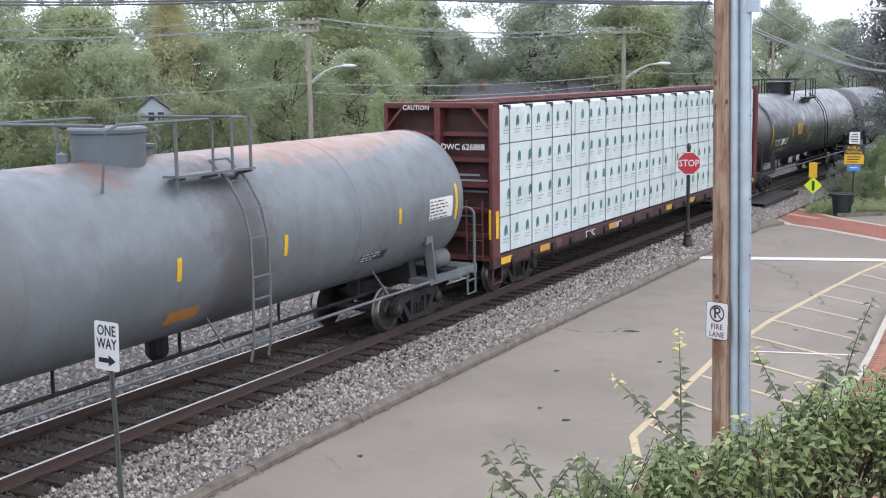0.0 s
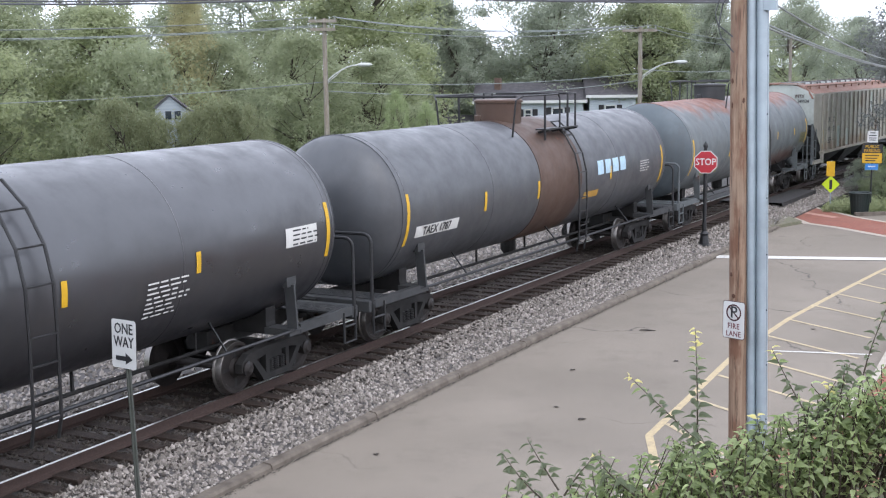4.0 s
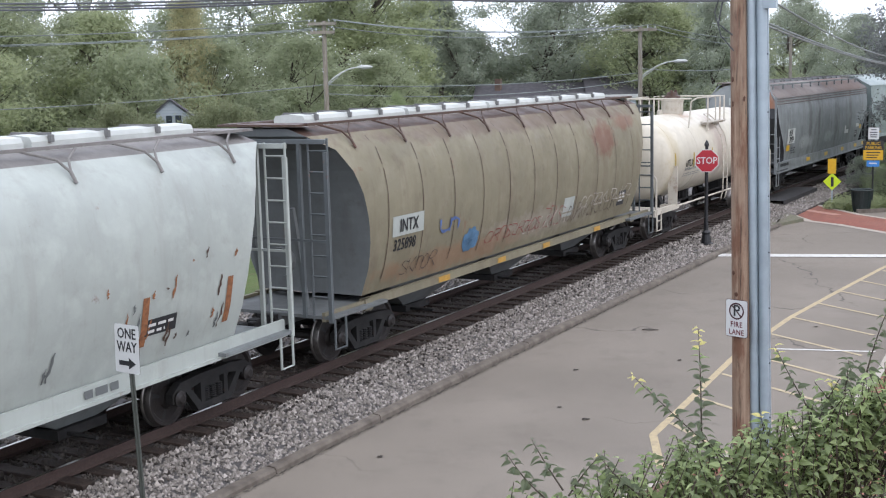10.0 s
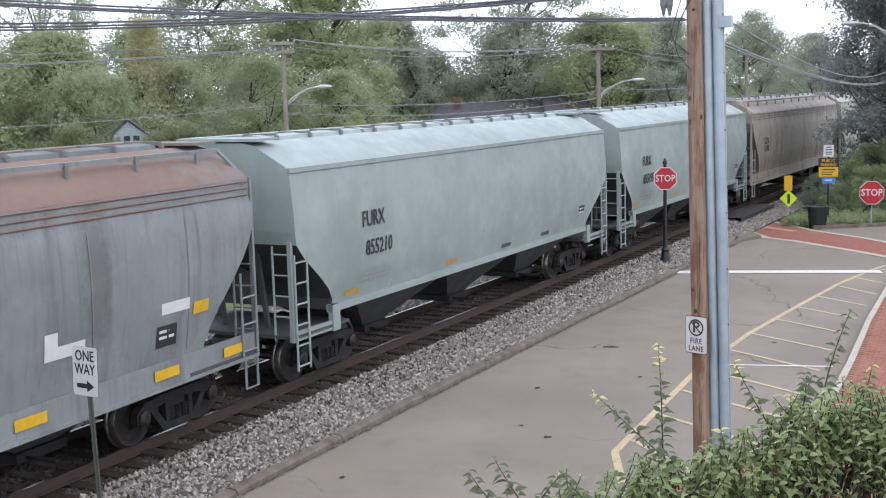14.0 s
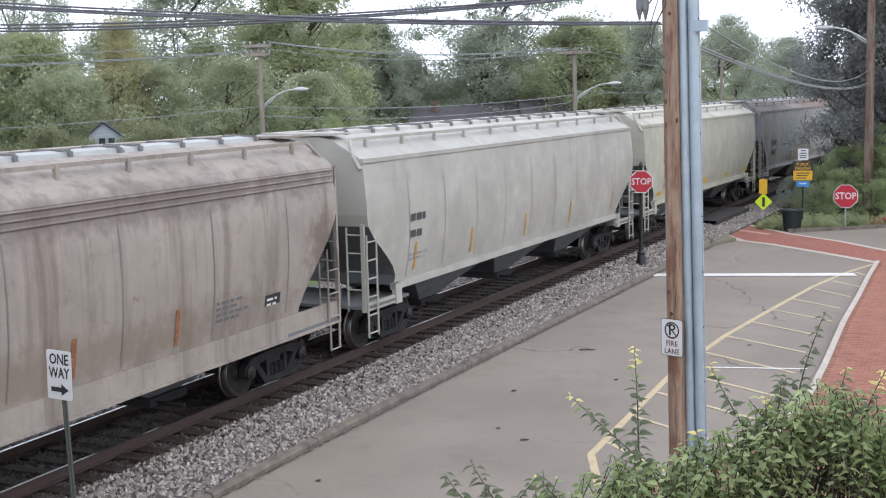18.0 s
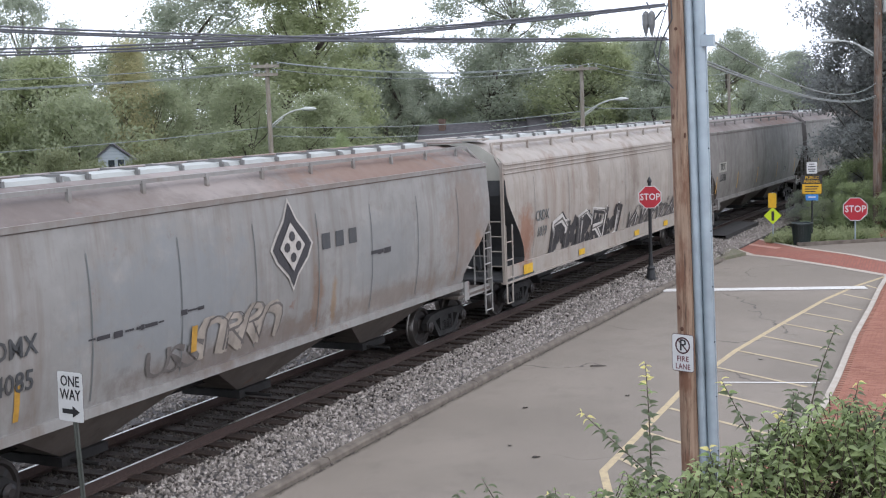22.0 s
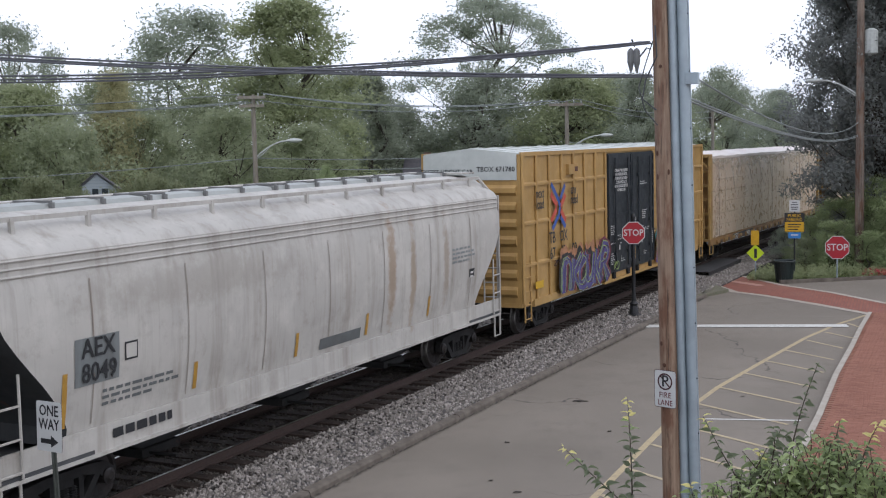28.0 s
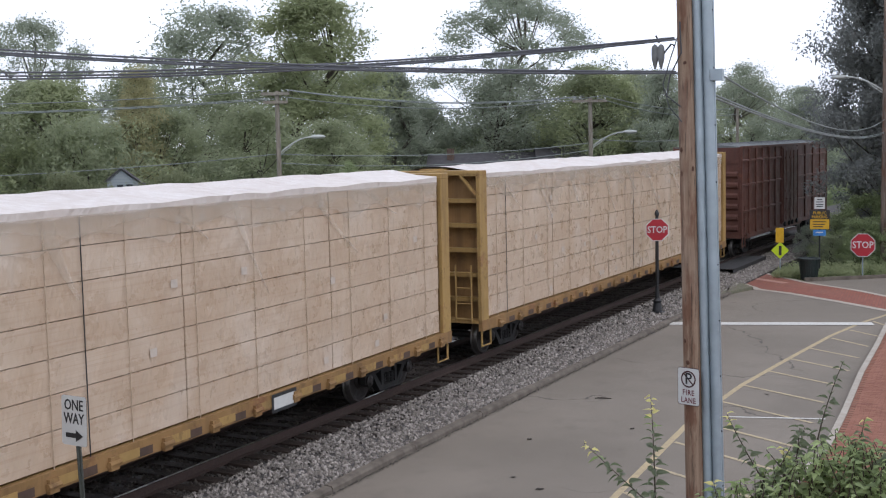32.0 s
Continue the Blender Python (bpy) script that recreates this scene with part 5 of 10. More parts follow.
def boxcar(s_near, s_far, label, paint, door_paint, end_panel, height=5.11, door=(-3.3, 1.9), posts_per=6, roof_paint=None):
    car, half = start_car("boxcar", label, "boxcar", s_near, s_far, 2.3)
    W, z0 = 1.46, 0.92
    for sg in (-1, 1):
        bm = bm_new()
        box(bm, -half, half, *sorted((sg * W, sg * (W - 0.05))), z0 + 0.1, height)
        part("side_wall", bm, paint, car)
        bm = bm_new()
        y = sg * (W + 0.05)
        box(bm, -half, half, *sorted((y, sg * (W - 0.02))), height - 0.09, height + 0.02)
        box(bm, -half + 0.8, half - 0.8, *sorted((y, sg * (W - 0.1))), z0 - 0.06, z0 + 0.14)
        part("side_sill", bm, paint, car)
        xs = list(np.linspace(-half + 0.06, door[0] - 0.08, posts_per + 1)) + list(np.linspace(door[1] + 0.08, half - 0.06, posts_per + 1 - 2))
        for x in xs:
            bm = bm_new()
            box(bm, x - 0.06, x + 0.06, *sorted((sg * W, sg * (W + 0.07))), z0 + 0.1, height - 0.08)
            bmesh.ops.bevel(bm, geom=[e for e in bm.edges if abs(e.verts[0].co.z - e.verts[1].co.z) > 1], offset=0.025, segments=1, affect="EDGES")
            part("side_post", bm, paint, car)
        for a, b in zip(xs, xs[1:]):
            if b - a > 3:
                continue
            for z in (2.05, 3.2, 4.25):
                bm = bm_new()
                prism_x(bm, [(sg * W, z + 0.06), (sg * (W + 0.055), z + 0.02), (sg * (W + 0.055), z - 0.045), (sg * W, z - 0.045)], a + 0.06, b - 0.06)
                part("side_rail", fix(bm), paint, car)
        for a, b in ((door[0], (door[0] + door[1]) / 2 - 0.02), ((door[0] + door[1]) / 2 + 0.02, door[1])):
            bm = bm_new()
            box(bm, a, b, *sorted((sg * (W + 0.02), sg * (W + 0.09))), z0 + 0.16, height - 0.14)
            leaf = part("sliding_door", bm, door_paint, car)
            bm = bm_new()
            for z in (1.35, 2.1, 2.95, 3.8, 4.6):
                box(bm, a + 0.05, b - 0.05, *sorted((sg * (W + 0.09), sg * (W + 0.115))), z - 0.05, z + 0.05)
            for x in (a + 0.06, b - 0.06):
                box(bm, x - 0.05, x + 0.05, *sorted((sg * (W + 0.09), sg * (W + 0.125))), z0 + 0.2, height - 0.2)
            part("door_rib", bm, door_paint, leaf)
            wide = b - a
            for f in (0.24, 0.78):
                x = a + wide * f
                bm = bm_new()
                rod(bm, (x, sg * (W + 0.15), z0 + 0.3), (x, sg * (W + 0.15), height - 0.3), 0.026)
                bar = part("lock_bar", bm, door_paint, leaf)
                for z in (1.7, 2.6, 4.2):
                    bm = bm_new()
                    box(bm, x - 0.06, x + 0.06, *sorted((sg * (W + 0.11), sg * (W + 0.165))), z - 0.05, z + 0.05)
                    part("bar_keeper", bm, door_paint, bar)
                bm = bm_new()
                tube(bm, [(x, sg * (W + 0.16), 2.2), (x + 0.10, sg * (W + 0.19), 2.24), (x + 0.42, sg * (W + 0.19), 2.20)], 0.020)
                part("lock_handle", bm, door_paint, bar)
            for f in (0.2, 0.8):
                bm = bm_new()
                x = a + wide * f
                box(bm, x - 0.09, x + 0.09, *sorted((sg * (W + 0.06), sg * (W + 0.15))), z0 - 0.02, z0 + 0.20)
                bmesh.ops.bevel(bm, geom=bm.edges[:], offset=0.02, segments=1, affect="EDGES")
                part("door_roller", bm, M_STEEL_DARK, leaf)
        bm = bm_new()
        box(bm, door[0] - 0.5, door[1] + 0.5, *sorted((sg * (W + 0.03), sg * (W + 0.14))), z0 - 0.10, z0 - 0.02)
        part("door_track", bm, paint, car)
    for sg in (-1, 1):
        bm = bm_new()
        x = sg * half
        box(bm, *sorted((x - sg * 0.01, x - sg * 0.06)), -W + 0.05, W - 0.05, z0 + 0.1, height)
        end = part("end_wall", bm, paint, car)
        bm = bm_new()
        for z in np.arange(1.35, height - 0.9, 0.46):
            n = 6
            prof = [(sg * half - sg * 0.01, z - 0.15), (sg * (half + 0.07), z - 0.06), (sg * (half + 0.07), z + 0.06), (sg * half - sg * 0.01, z + 0.15)]
            lo, hi = [bm.verts.new((px, -W + 0.12, pz)) for px, pz in prof], [bm.verts.new((px, W - 0.12, pz)) for px, pz in prof]
            for k in range(3):
                bm.faces.new((lo[k], lo[k + 1], hi[k + 1], hi[k]))
            bm.faces.new(lo[::-1])
            bm.faces.new(hi)
        part("end_corrugation", fix(bm), paint, end)
        bm = bm_new()
        box(bm, *sorted((x, x + sg * 0.02)), -W + 0.1, W - 0.02, height - 0.72, height - 0.03)
        part("height_panel", bm, end_panel, end, "white panel under the roof")
        ladder(car, (x + sg * 0.05, W - 0.5, 0), (0, -1, 0), 0.44, 1.0, 2.2, paint)
        for y in (-1.5, 1.5):
            ladder(car, (x - sg * 0.1, y, 0), (-sg, 0, 0), 0.44, 0.5, 2.3, paint)
        bm = bm_new()
        box(bm, *sorted((x, x - sg * 0.5)), -W, W, 0.92, 1.04)
        part("end_sill", bm, paint, car)
    bm = bm_new()
    prism_x(bm, [(-W, height), (0, height + 0.14), (W, height), (W, height - 0.03), (-W, height - 0.03)], -half, half)
    part("roof", fix(bm), roof_paint or paint, car)
    for k, x in enumerate(np.arange(-half + 0.5, half, 1.15)):
        bm = bm_new()
        prism_x(bm, [(-W, height + 0.005), (0, height + 0.17), (W, height + 0.005), (W, height - 0.0), (0, height + 0.13), (-W, height - 0.0)], x - 0.06, x + 0.06)
        part("roof_rib", fix(bm), roof_paint or paint, car)
    bm = bm_new()
    box(bm, -half + 0.3, half - 0.3, -1.4, 1.4, 0.86, 0.98)
    part("underframe", bm, M_STEEL_DARK, car)
    return car, half, [(W, 0.5), (W, 5.2)]


plain_print = plain("grey_print", lin(150, 156, 156), 0.6)
# ---- the train ----
P_GREY = car_paint("grey_tank_enamel", lin(116, 123, 127), dirty=0.35, rust=0.0, rust_top=4.1, streak=0.4, rough=0.42, stains=(((0.55, 0, 2.6), (0.85, 9, 9), lin(84, 82, 82), 0.75), ((-4.5, 0, 2.6), (0.5, 9, 9), lin(100, 98, 96), 0.4), ((4.5, 0, 4.1), (4.5, 1.2, 0.5), lin(168, 132, 112), 0.8)))
P_GREY_B = car_paint("grey_tank_enamel_rusty", lin(114, 121, 124), dirty=0.3, rust=0.06, rust_top=3.85, streak=0.3, rough=0.55, seed=2, stains=(((0.75, 0, 3.2), (0.5, 9, 1.3), lin(74, 74, 74), 0.65), ((0.2, 0, 4.2), (1.2, 9, 0.7), lin(132, 134, 132), 0.7), ((4.8, -1.2, 1.5), (2.6, 0.9, 0.55), lin(112, 74, 62), 0.7),))
# darker and bluer than the shell: the head's shading is in the colour
P_GREY_HEAD = car_paint("blue_grey_shaded_head_enamel", lin(100, 110, 116), dirty=0.2, rust=0.0, streak=0.2, rough=0.6, seed=45, stains=(((-9.0, 0.9, 1.6), (3, 0.6, 0.5), lin(70, 74, 78), 0.6),))
P_BLACK_TANK = car_paint("black_tank_enamel", lin(38, 40, 47), dirt=lin(80, 78, 76), dirty=0.06, rust=0.0, streak=0.08, rough=0.34, fade=0.03, seed=3, spec=1.0, dents=0.03)
P_CHAR = car_paint("charcoal_tank_enamel", lin(72, 75, 80), dirt=lin(100, 96, 92), dirty=0.25, rust=0.0, streak=0.15, rough=0.42, seed=4, spec=0.7, dents=0.05)
P_BAND = car_paint("brown_residue", lin(92, 70, 58), dirt=lin(60, 50, 46), dirty=0.5, rust=0.2, streak=0.5, rough=0.55, seed=5)
P_WHITE_TANK = car_paint("cream_white_enamel", lin(232, 224, 205), dirt=lin(160, 142, 112), dirty=0.14, rust=0.0, streak=0.18, rough=0.4, seed=6, stains=(((-1.0, 0, 3.9), (0.9, 1.5, 0.35), lin(176, 138, 104), 0.7), ((0.3, -1, 2.6), (0.7, 2, 1.2), lin(206, 186, 176), 0.6), ((-4.6, 0, 2.4), (0.5, 3, 3), lin(206, 190, 150), 0.5)))
P_WHITE_FRAME = car_paint("cream_white_frame", lin(220, 212, 196), dirt=lin(130, 108, 86), dirty=0.45, rust=0.4, streak=0.2, rough=0.5, seed=7)
P_FRAME = car_paint("dark_frame_enamel", lin(62, 64, 66), dirt=lin(96, 90, 84), dirty=0.4, rust=0.1, streak=0.2, rough=0.6, seed=8)
P_GREY_FRAME = car_paint("grey_frame_enamel", lin(104, 110, 112), dirt=lin(84, 78, 72), dirty=0.5, rust=0.15, streak=0.3, rough=0.6, seed=8)
P_MAROON = car_paint("maroon_enamel", lin(102, 46, 44), dirt=lin(78, 58, 54), dirty=0.4, rust=0.15, streak=0.3, rough=0.6, seed=9)
P_MUSTARD = car_paint("mustard_enamel", lin(192, 156, 94), dirt=lin(104, 76, 52), dirty=0.65, rust=0.45, streak=0.5, rough=0.6, seed=10)
P_BEIGE = car_paint("beige_enamel", lin(180, 176, 165), dirt=lin(132, 112, 92), dirty=0.32, rust=0.16, streak=0.5, rough=0.55, seed=11, stains=(((-3.0, 0, 1.6), (7.0, 9, 0.35), lin(150, 126, 104), 0.55), ((4.0, 0, 2.0), (0.5, 9, 0.7), lin(146, 108, 80), 0.5), ((0.5, 0, 3.6), (0.7, 9, 0.4), lin(150, 128, 108), 0.5)))
P_RUST_ROOF = car_paint("rust_brown_roof", lin(152, 114, 98), dirt=lin(184, 160, 146), dirty=0.5, rust=0.5, streak=0.3, rough=0.8, seed=12)
P_PALE = car_paint("pale_blue_white_enamel", lin(192, 199, 192), dirt=lin(128, 118, 104), dirty=0.16, rust=0.05, streak=0.22, rough=0.45, seed=13)
P_OLIVE = car_paint("olive_tan_enamel", lin(144, 137, 113), dirt=lin(112, 96, 82), dirty=0.5, rust=0.18, streak=0.45, rough=0.6, seed=14, stains=(((4.6, -1.5, 3.5), (0.9, 1, 0.5), lin(126, 84, 68), 0.75), ((6.4, -1.5, 3.9), (0.8, 1, 0.25), lin(132, 92, 74), 0.7), ((0.0, -1.3, 4.2), (8.0, 1, 0.25), lin(110, 88, 78), 0.6), ((0.5, -1.4, 1.7), (3.4, 1, 0.35), lin(178, 170, 156), 0.5), ((-3.5, -1.4, 1.5), (3.5, 1, 0.3), lin(156, 120, 92), 0.6)))
P_AEX = car_paint("grey_hopper_enamel", lin(142, 148, 148), dirt=lin(96, 94, 92), dirty=0.3, rust=0.05, streak=0.8, rough=0.5, seed=15, stains=(((-3.3, 0, 2.9), (0.34, 9, 1.7), lin(92, 90, 90), 0.7), ((-1.7, 0, 3.1), (0.22, 9, 1.5), lin(88, 86, 86), 0.7), ((1.6, 0, 2.8), (0.4, 9, 1.6), lin(100, 98, 98), 0.6), ((4.6, 0, 3.0), (0.3, 9, 1.4), lin(96, 92, 90), 0.6), ((-3.9, 0, 2.0), (1.2, 9, 0.3), lin(176, 180, 180), 0.8), ((0.2, 0, 2.0), (1.0, 9, 0.25), lin(172, 178, 178), 0.8)))
P_AEX_END = car_paint("rust_stained_end_sheet", lin(162, 168, 168), dirt=lin(130, 124, 116), dirty=0.2, rust=0.0, streak=0.3, rough=0.6, seed=40, stains=(((-8.5, -1.08, 3.55), (9, 0.36, 0.75), lin(168, 120, 92), 0.95),))
P_FURX = car_paint("pale_teal_enamel", lin(160, 174, 170), dirt=lin(120, 124, 122), dirty=0.16, rust=0.0, streak=0.15, rough=0.45, seed=16)
P_TAUPE = car_paint("taupe_dusty_enamel", lin(168, 159, 147), dirt=lin(108, 92, 80), dirty=0.4, rust=0.04, streak=0.75, rough=0.6, seed=17, stains=(((2.0, 0, 3.85), (7.5, 9, 0.35), lin(112, 100, 92), 0.65), ((-5.0, 0, 4.3), (3.0, 9, 0.5), lin(122, 114, 108), 0.5), ((0.0, 0, 1.75), (7.0, 9, 0.4), lin(136, 116, 98), 0.5), ((8.2, 0, 2.3), (0.6, 9, 1.0), lin(104, 88, 76), 0.7)))
P_LIGHT = car_paint("light_grey_enamel", lin(186, 184, 173), dirt=lin(140, 138, 136), dirty=0.14, rust=0.0, streak=0.25, rough=0.5, seed=18)
P_CREAM = car_paint("cream_hopper_enamel", lin(194, 192, 175), dirt=lin(150, 142, 124), dirty=0.14, rust=0.0, streak=0.2, rough=0.5, seed=19)
P_ADM = car_paint("brown_grey_enamel", lin(158, 156, 152), dirt=lin(122, 106, 94), dirty=0.35, rust=0.06, streak=0.6, rough=0.6, seed=20, stains=(((-3.2, 0, 2.6), (2.2, 9, 1.1), lin(140, 144, 146), 0.75), ((3.6, 0, 2.5), (1.7, 9, 0.9), lin(142, 144, 144), 0.6), ((-1.2, 0, 1.55), (3.6, 9, 0.28), lin(116, 100, 90), 0.6), ((1.0, 0, 2.0), (0.2, 9, 0.6), lin(134, 102, 78), 0.6), ((1.6, 0, 1.8), (0.12, 9, 0.5), lin(156, 124, 84), 0.6), ((8.3, 0, 2.1), (0.25, 9, 0.5), lin(164, 118, 76), 0.7), ((0.0, 0, 4.2), (10.0, 9, 0.22), lin(132, 114, 102), 0.55), ((7.6, 0, 2.8), (1.3, 9, 1.4), lin(138, 118, 104), 0.5), ((4.0, 0, 1.6), (3.6, 9, 0.25), lin(128, 106, 90), 0.45), ((-8.2, 0, 2.5), (0.5, 9, 1.2), lin(128, 108, 94), 0.4)))
P_CRDX = car_paint("dusty_white_enamel", lin(178, 170, 160), dirt=lin(132, 104, 86), dirty=0.35, rust=0.08, streak=0.65, rough=0.6, seed=21, stains=(((-8.2, 0, 2.0), (0.7, 9, 0.9), lin(150, 104, 80), 0.8), ((7.9, 0, 1.8), (0.5, 9, 0.8), lin(146, 100, 76), 0.8), ((1.0, 0, 3.4), (0.5, 9, 1.0), lin(120, 104, 92), 0.5), ((-3.0, 0, 3.2), (0.6, 9, 1.0), lin(134, 116, 102), 0.5)))
P_TILX = car_paint("dull_grey_enamel", lin(146, 142, 138), dirt=lin(98, 90, 84), dirty=0.35, rust=0.03, streak=0.75, rough=0.6, seed=22)
P_AEX_W = car_paint("white_hopper_enamel", lin(212, 208, 200), dirt=lin(140, 130, 116), dirty=0.3, rust=0.02, streak=0.55, rough=0.55, seed=23, stains=(((2.6, 0, 2.7), (0.2, 9, 1.4), lin(168, 142, 114), 0.75), ((3.6, 0, 2.5), (0.14, 9, 1.3), lin(172, 150, 124), 0.7), ((5.3, 0, 2.6), (0.16, 9, 1.2), lin(160, 140, 118), 0.6), ((-4.0, 0, 3.3), (3.0, 9, 0.4), lin(170, 164, 154), 0.5)))
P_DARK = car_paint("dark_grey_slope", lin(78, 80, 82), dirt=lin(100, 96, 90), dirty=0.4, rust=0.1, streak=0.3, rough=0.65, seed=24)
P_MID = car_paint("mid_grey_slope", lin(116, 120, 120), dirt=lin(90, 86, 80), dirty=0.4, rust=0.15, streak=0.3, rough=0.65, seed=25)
P_GREY_ROOF = car_paint("grey_brown_roof", lin(140, 130, 124), dirt=lin(108, 92, 84), dirty=0.5, rust=0.25, streak=0.4, rough=0.75, seed=26, stains=(((4.2, 0, 4.4), (4.0, 9, 0.9), lin(138, 106, 88), 0.6), ((-1.5, 0, 4.4), (1.6, 9, 0.5), lin(168, 158, 152), 0.6), ((-6.0, 0, 4.4), (1.5, 9, 0.6), lin(112, 102, 98), 0.6)))
P_ORANGE = car_paint("golden_yellow_enamel", lin(202, 162, 98), dirt=lin(146, 112, 74), dirty=0.3, rust=0.04, streak=0.3, rough=0.5, seed=27)
P_DOOR = car_paint("blue_black_door", lin(40, 46, 52), dirt=lin(70, 72, 74), dirty=0.2, rust=0.03, streak=0.25, rough=0.5, seed=28)
P_BOXBROWN = car_paint("box_car_brown", lin(104, 64, 52), dirt=lin(66, 52, 48), dirty=0.5, rust=0.45, streak=0.75, rough=0.65, seed=29)
P_PANEL = car_paint("white_end_panel", lin(216, 220, 214), dirt=lin(170, 166, 156), dirty=0.15, rust=0.0, streak=0.1, rough=0.5, seed=30)
P_HATCH = car_paint("pale_hatch_grp", lin(184, 188, 184), dirt=lin(150, 146, 138), dirty=0.3, rust=0.0, streak=0.2, rough=0.6, seed=31)
P_GREEN = plain("printed_green", lin(52, 118, 102), 0.6)


def make_wrap(name, a, b, line=None, gloss=0.4, pulled=0.0):
    """Plastic sheet drawn over timber: creases, and boards that show through where given."""
    n = Nodes(name)
    c = n.mix(n.ramp(n.noise(0.9, 6), 0.35, 0.65), a, b)
    c = n.mix(n.ramp(n.random(), 0, 1, 0, 0.35), c, a)
    if line:
        w = n.noise(1.0, 4, n.scaled(0.4, 0.4, 26.0))
        c = n.mix(n.ramp(w, 0.5, 0.66, 0, 0.45), c, line)
        # pale streaks and patches coloured in as glare on the plastic
        c = n.mix(n.ramp(n.noise(1.0, 5, n.scaled(5.0, 1, 0.9)), 0.55, 0.75, 0, 0.35), c, lin(226, 206, 186))
        c = n.mix(n.ramp(n.noise(0.45, 5, rough=0.65), 0.52, 0.7, 0, 0.4), c, lin(236, 222, 208))
    crease = n.noise(1.0, 4, n.scaled(1.6, 1.6, 0.9), 0.6)
    if pulled:
        # slanting folds where the sheet is drawn tight, in patches
        slant = n.t.nodes.new("ShaderNodeMapping")
        slant.vector_type = "TEXTURE"
        slant.inputs["Rotation"].default_value = (0, math.radians(-40), 0)
        slant.inputs["Scale"].default_value = (1.6, 1.6, 0.14)
        n.link(n.coord, slant.inputs["Vector"])
        fold = n.math("MULTIPLY", n.noise(1.0, 3, slant.outputs[0]), n.ramp(n.noise(0.8, 3), 0.45, 0.62, 0.1, pulled))
        crease = n.math("ADD", crease, fold)
    n.bump(crease, 0.9, 0.12)
    return n.done(c, n.ramp(n.noise(4), 0.3, 0.7, gloss - 0.1, gloss + 0.2), 0, 0.5)


WRAP_WHITE = make_wrap("white_lumber_wrap", lin(200, 212, 210), lin(218, 228, 227), pulled=0.4)
WRAP_TAN = make_wrap("clear_wrap_over_lumber", lin(214, 187, 160), lin(228, 206, 183), lin(198, 166, 138), 0.28)
COVER = make_wrap("translucent_white_sheet", lin(226, 212, 202), lin(240, 230, 222), None, 0.4, 0.5)
M_FOLD = make_wrap("thin_plastic_fold", lin(244, 224, 200), lin(252, 238, 220), None, 0.3)
M_FOLD.node_tree.nodes["Principled BSDF"].inputs["Alpha"].default_value = 0.28
STRAP_DARK = plain("dark_strap", lin(52, 52, 52), 0.7)
STRAP_TAN = plain("thin_tan_strap", lin(216, 192, 166), 0.6)



# grey tank car, rusty on top
car, half, mat, arc = tank_car(7.2, 25.75, 8.35, 1.50, 2.62, "grey tank car with a rust-stained top", P_GREY, P_GREY_FRAME, [(-8.2, -24, 14), (-1.12, -12, 2), (1.7, -12, 2), (5.7, -9, 3), (8.2, -16, 14)], dome_x=-0.9, ladder_x=0.72, centre=-0.05, rail_paint=P_GREY_FRAME, dome_paint=P_GREY_HEAD)
arc(6.9, 7.95, -12, 5, M_WHITE, "data_plate", 0.010)
arc_print(car, mat, 6.98, 2.5, 0.9, 6, M_INK, 41, 0.028, 2.7)
arc(-1.2, -0.4, -44, -33, plain("orange_brown_stain", lin(172, 120, 56), 0.7), "stain")
arc(4.4, 5.4, -36, -28, M_INK, "data_plate")
arc_print(car, mat, 4.5, -29, 0.8, 3, M_WHITE, 42)

P_MAROON_GRIME = car_paint("grimy_maroon_sill", lin(70, 42, 38), dirt=lin(58, 48, 44), dirty=0.7, rust=0.3, streak=0.5, rough=0.75, seed=44)

# maroon centre-beam flat with white-wrapped timber
car, half = centerbeam(26.52, 50.5, "maroon centerbeam flat car loaded with white-wrapped lumber bundles", P_MAROON, WRAP_WHITE, 4, 1.26, STRAP_DARK, [-6.6, -5.2 + 6.6, 6.62], None, P_GREEN, sill_paint=P_MAROON_GRIME, panel_paint=P_MAROON_GRIME)
for row, (z, w) in enumerate(((2.95, 0.75), (2.82, 0.95), (2.69, 0.9), (2.56, 0.95), (2.1, 0.7), (1.97, 0.55))):
    bm = bm_new()
    bm.faces.new([bm.verts.new((-half + 0.315, y, zz)) for y, zz in ((-0.22, z), (-0.22 - w, z), (-0.22 - w, z + 0.05), (-0.22, z + 0.05))])
    part("stencil_line", bm, plain_print, car)
MB = [(1.47, 0.5), (1.47, 5.0)]
for text, size, y, z in (("CAUTION", 0.16, 0.55, 4.56), ("DWC 626888", 0.20, -0.70, 3.65)):
    sign_text(text, size, M_WHITE, car, Matrix(((0, 0, -1, -half - 0.03), (-1, 0, 0, y), (0, 1, 0, z), (0, 0, 0, 1))))
side_text(car, MB, "DWC", 0.26, -half + 6.0, 0.92, M_WHITE)
side_text(car, MB, "626888", 0.24, -half + 8.1, 0.92, M_WHITE)
for x in (0.35, 2.6, 7.4, 12.5, 15.0, 19.0, 22.8):
    side_patch(car, MB, -half + x, -half + x + 0.6, 0.86, 1.02, M_AMBER if x > 1 else M_YELLOW, "reflective_mark", 0.03)
bm = bm_new()
box(bm, -half - 0.006, -half + 0.0, -1.42, -1.36, 1.5, 2.2)
box(bm, -half + 0.14, -half + 0.30, -1.475, -1.468, 1.5, 2.15)
part("reflective_mark", bm, M_YELLOW, car)

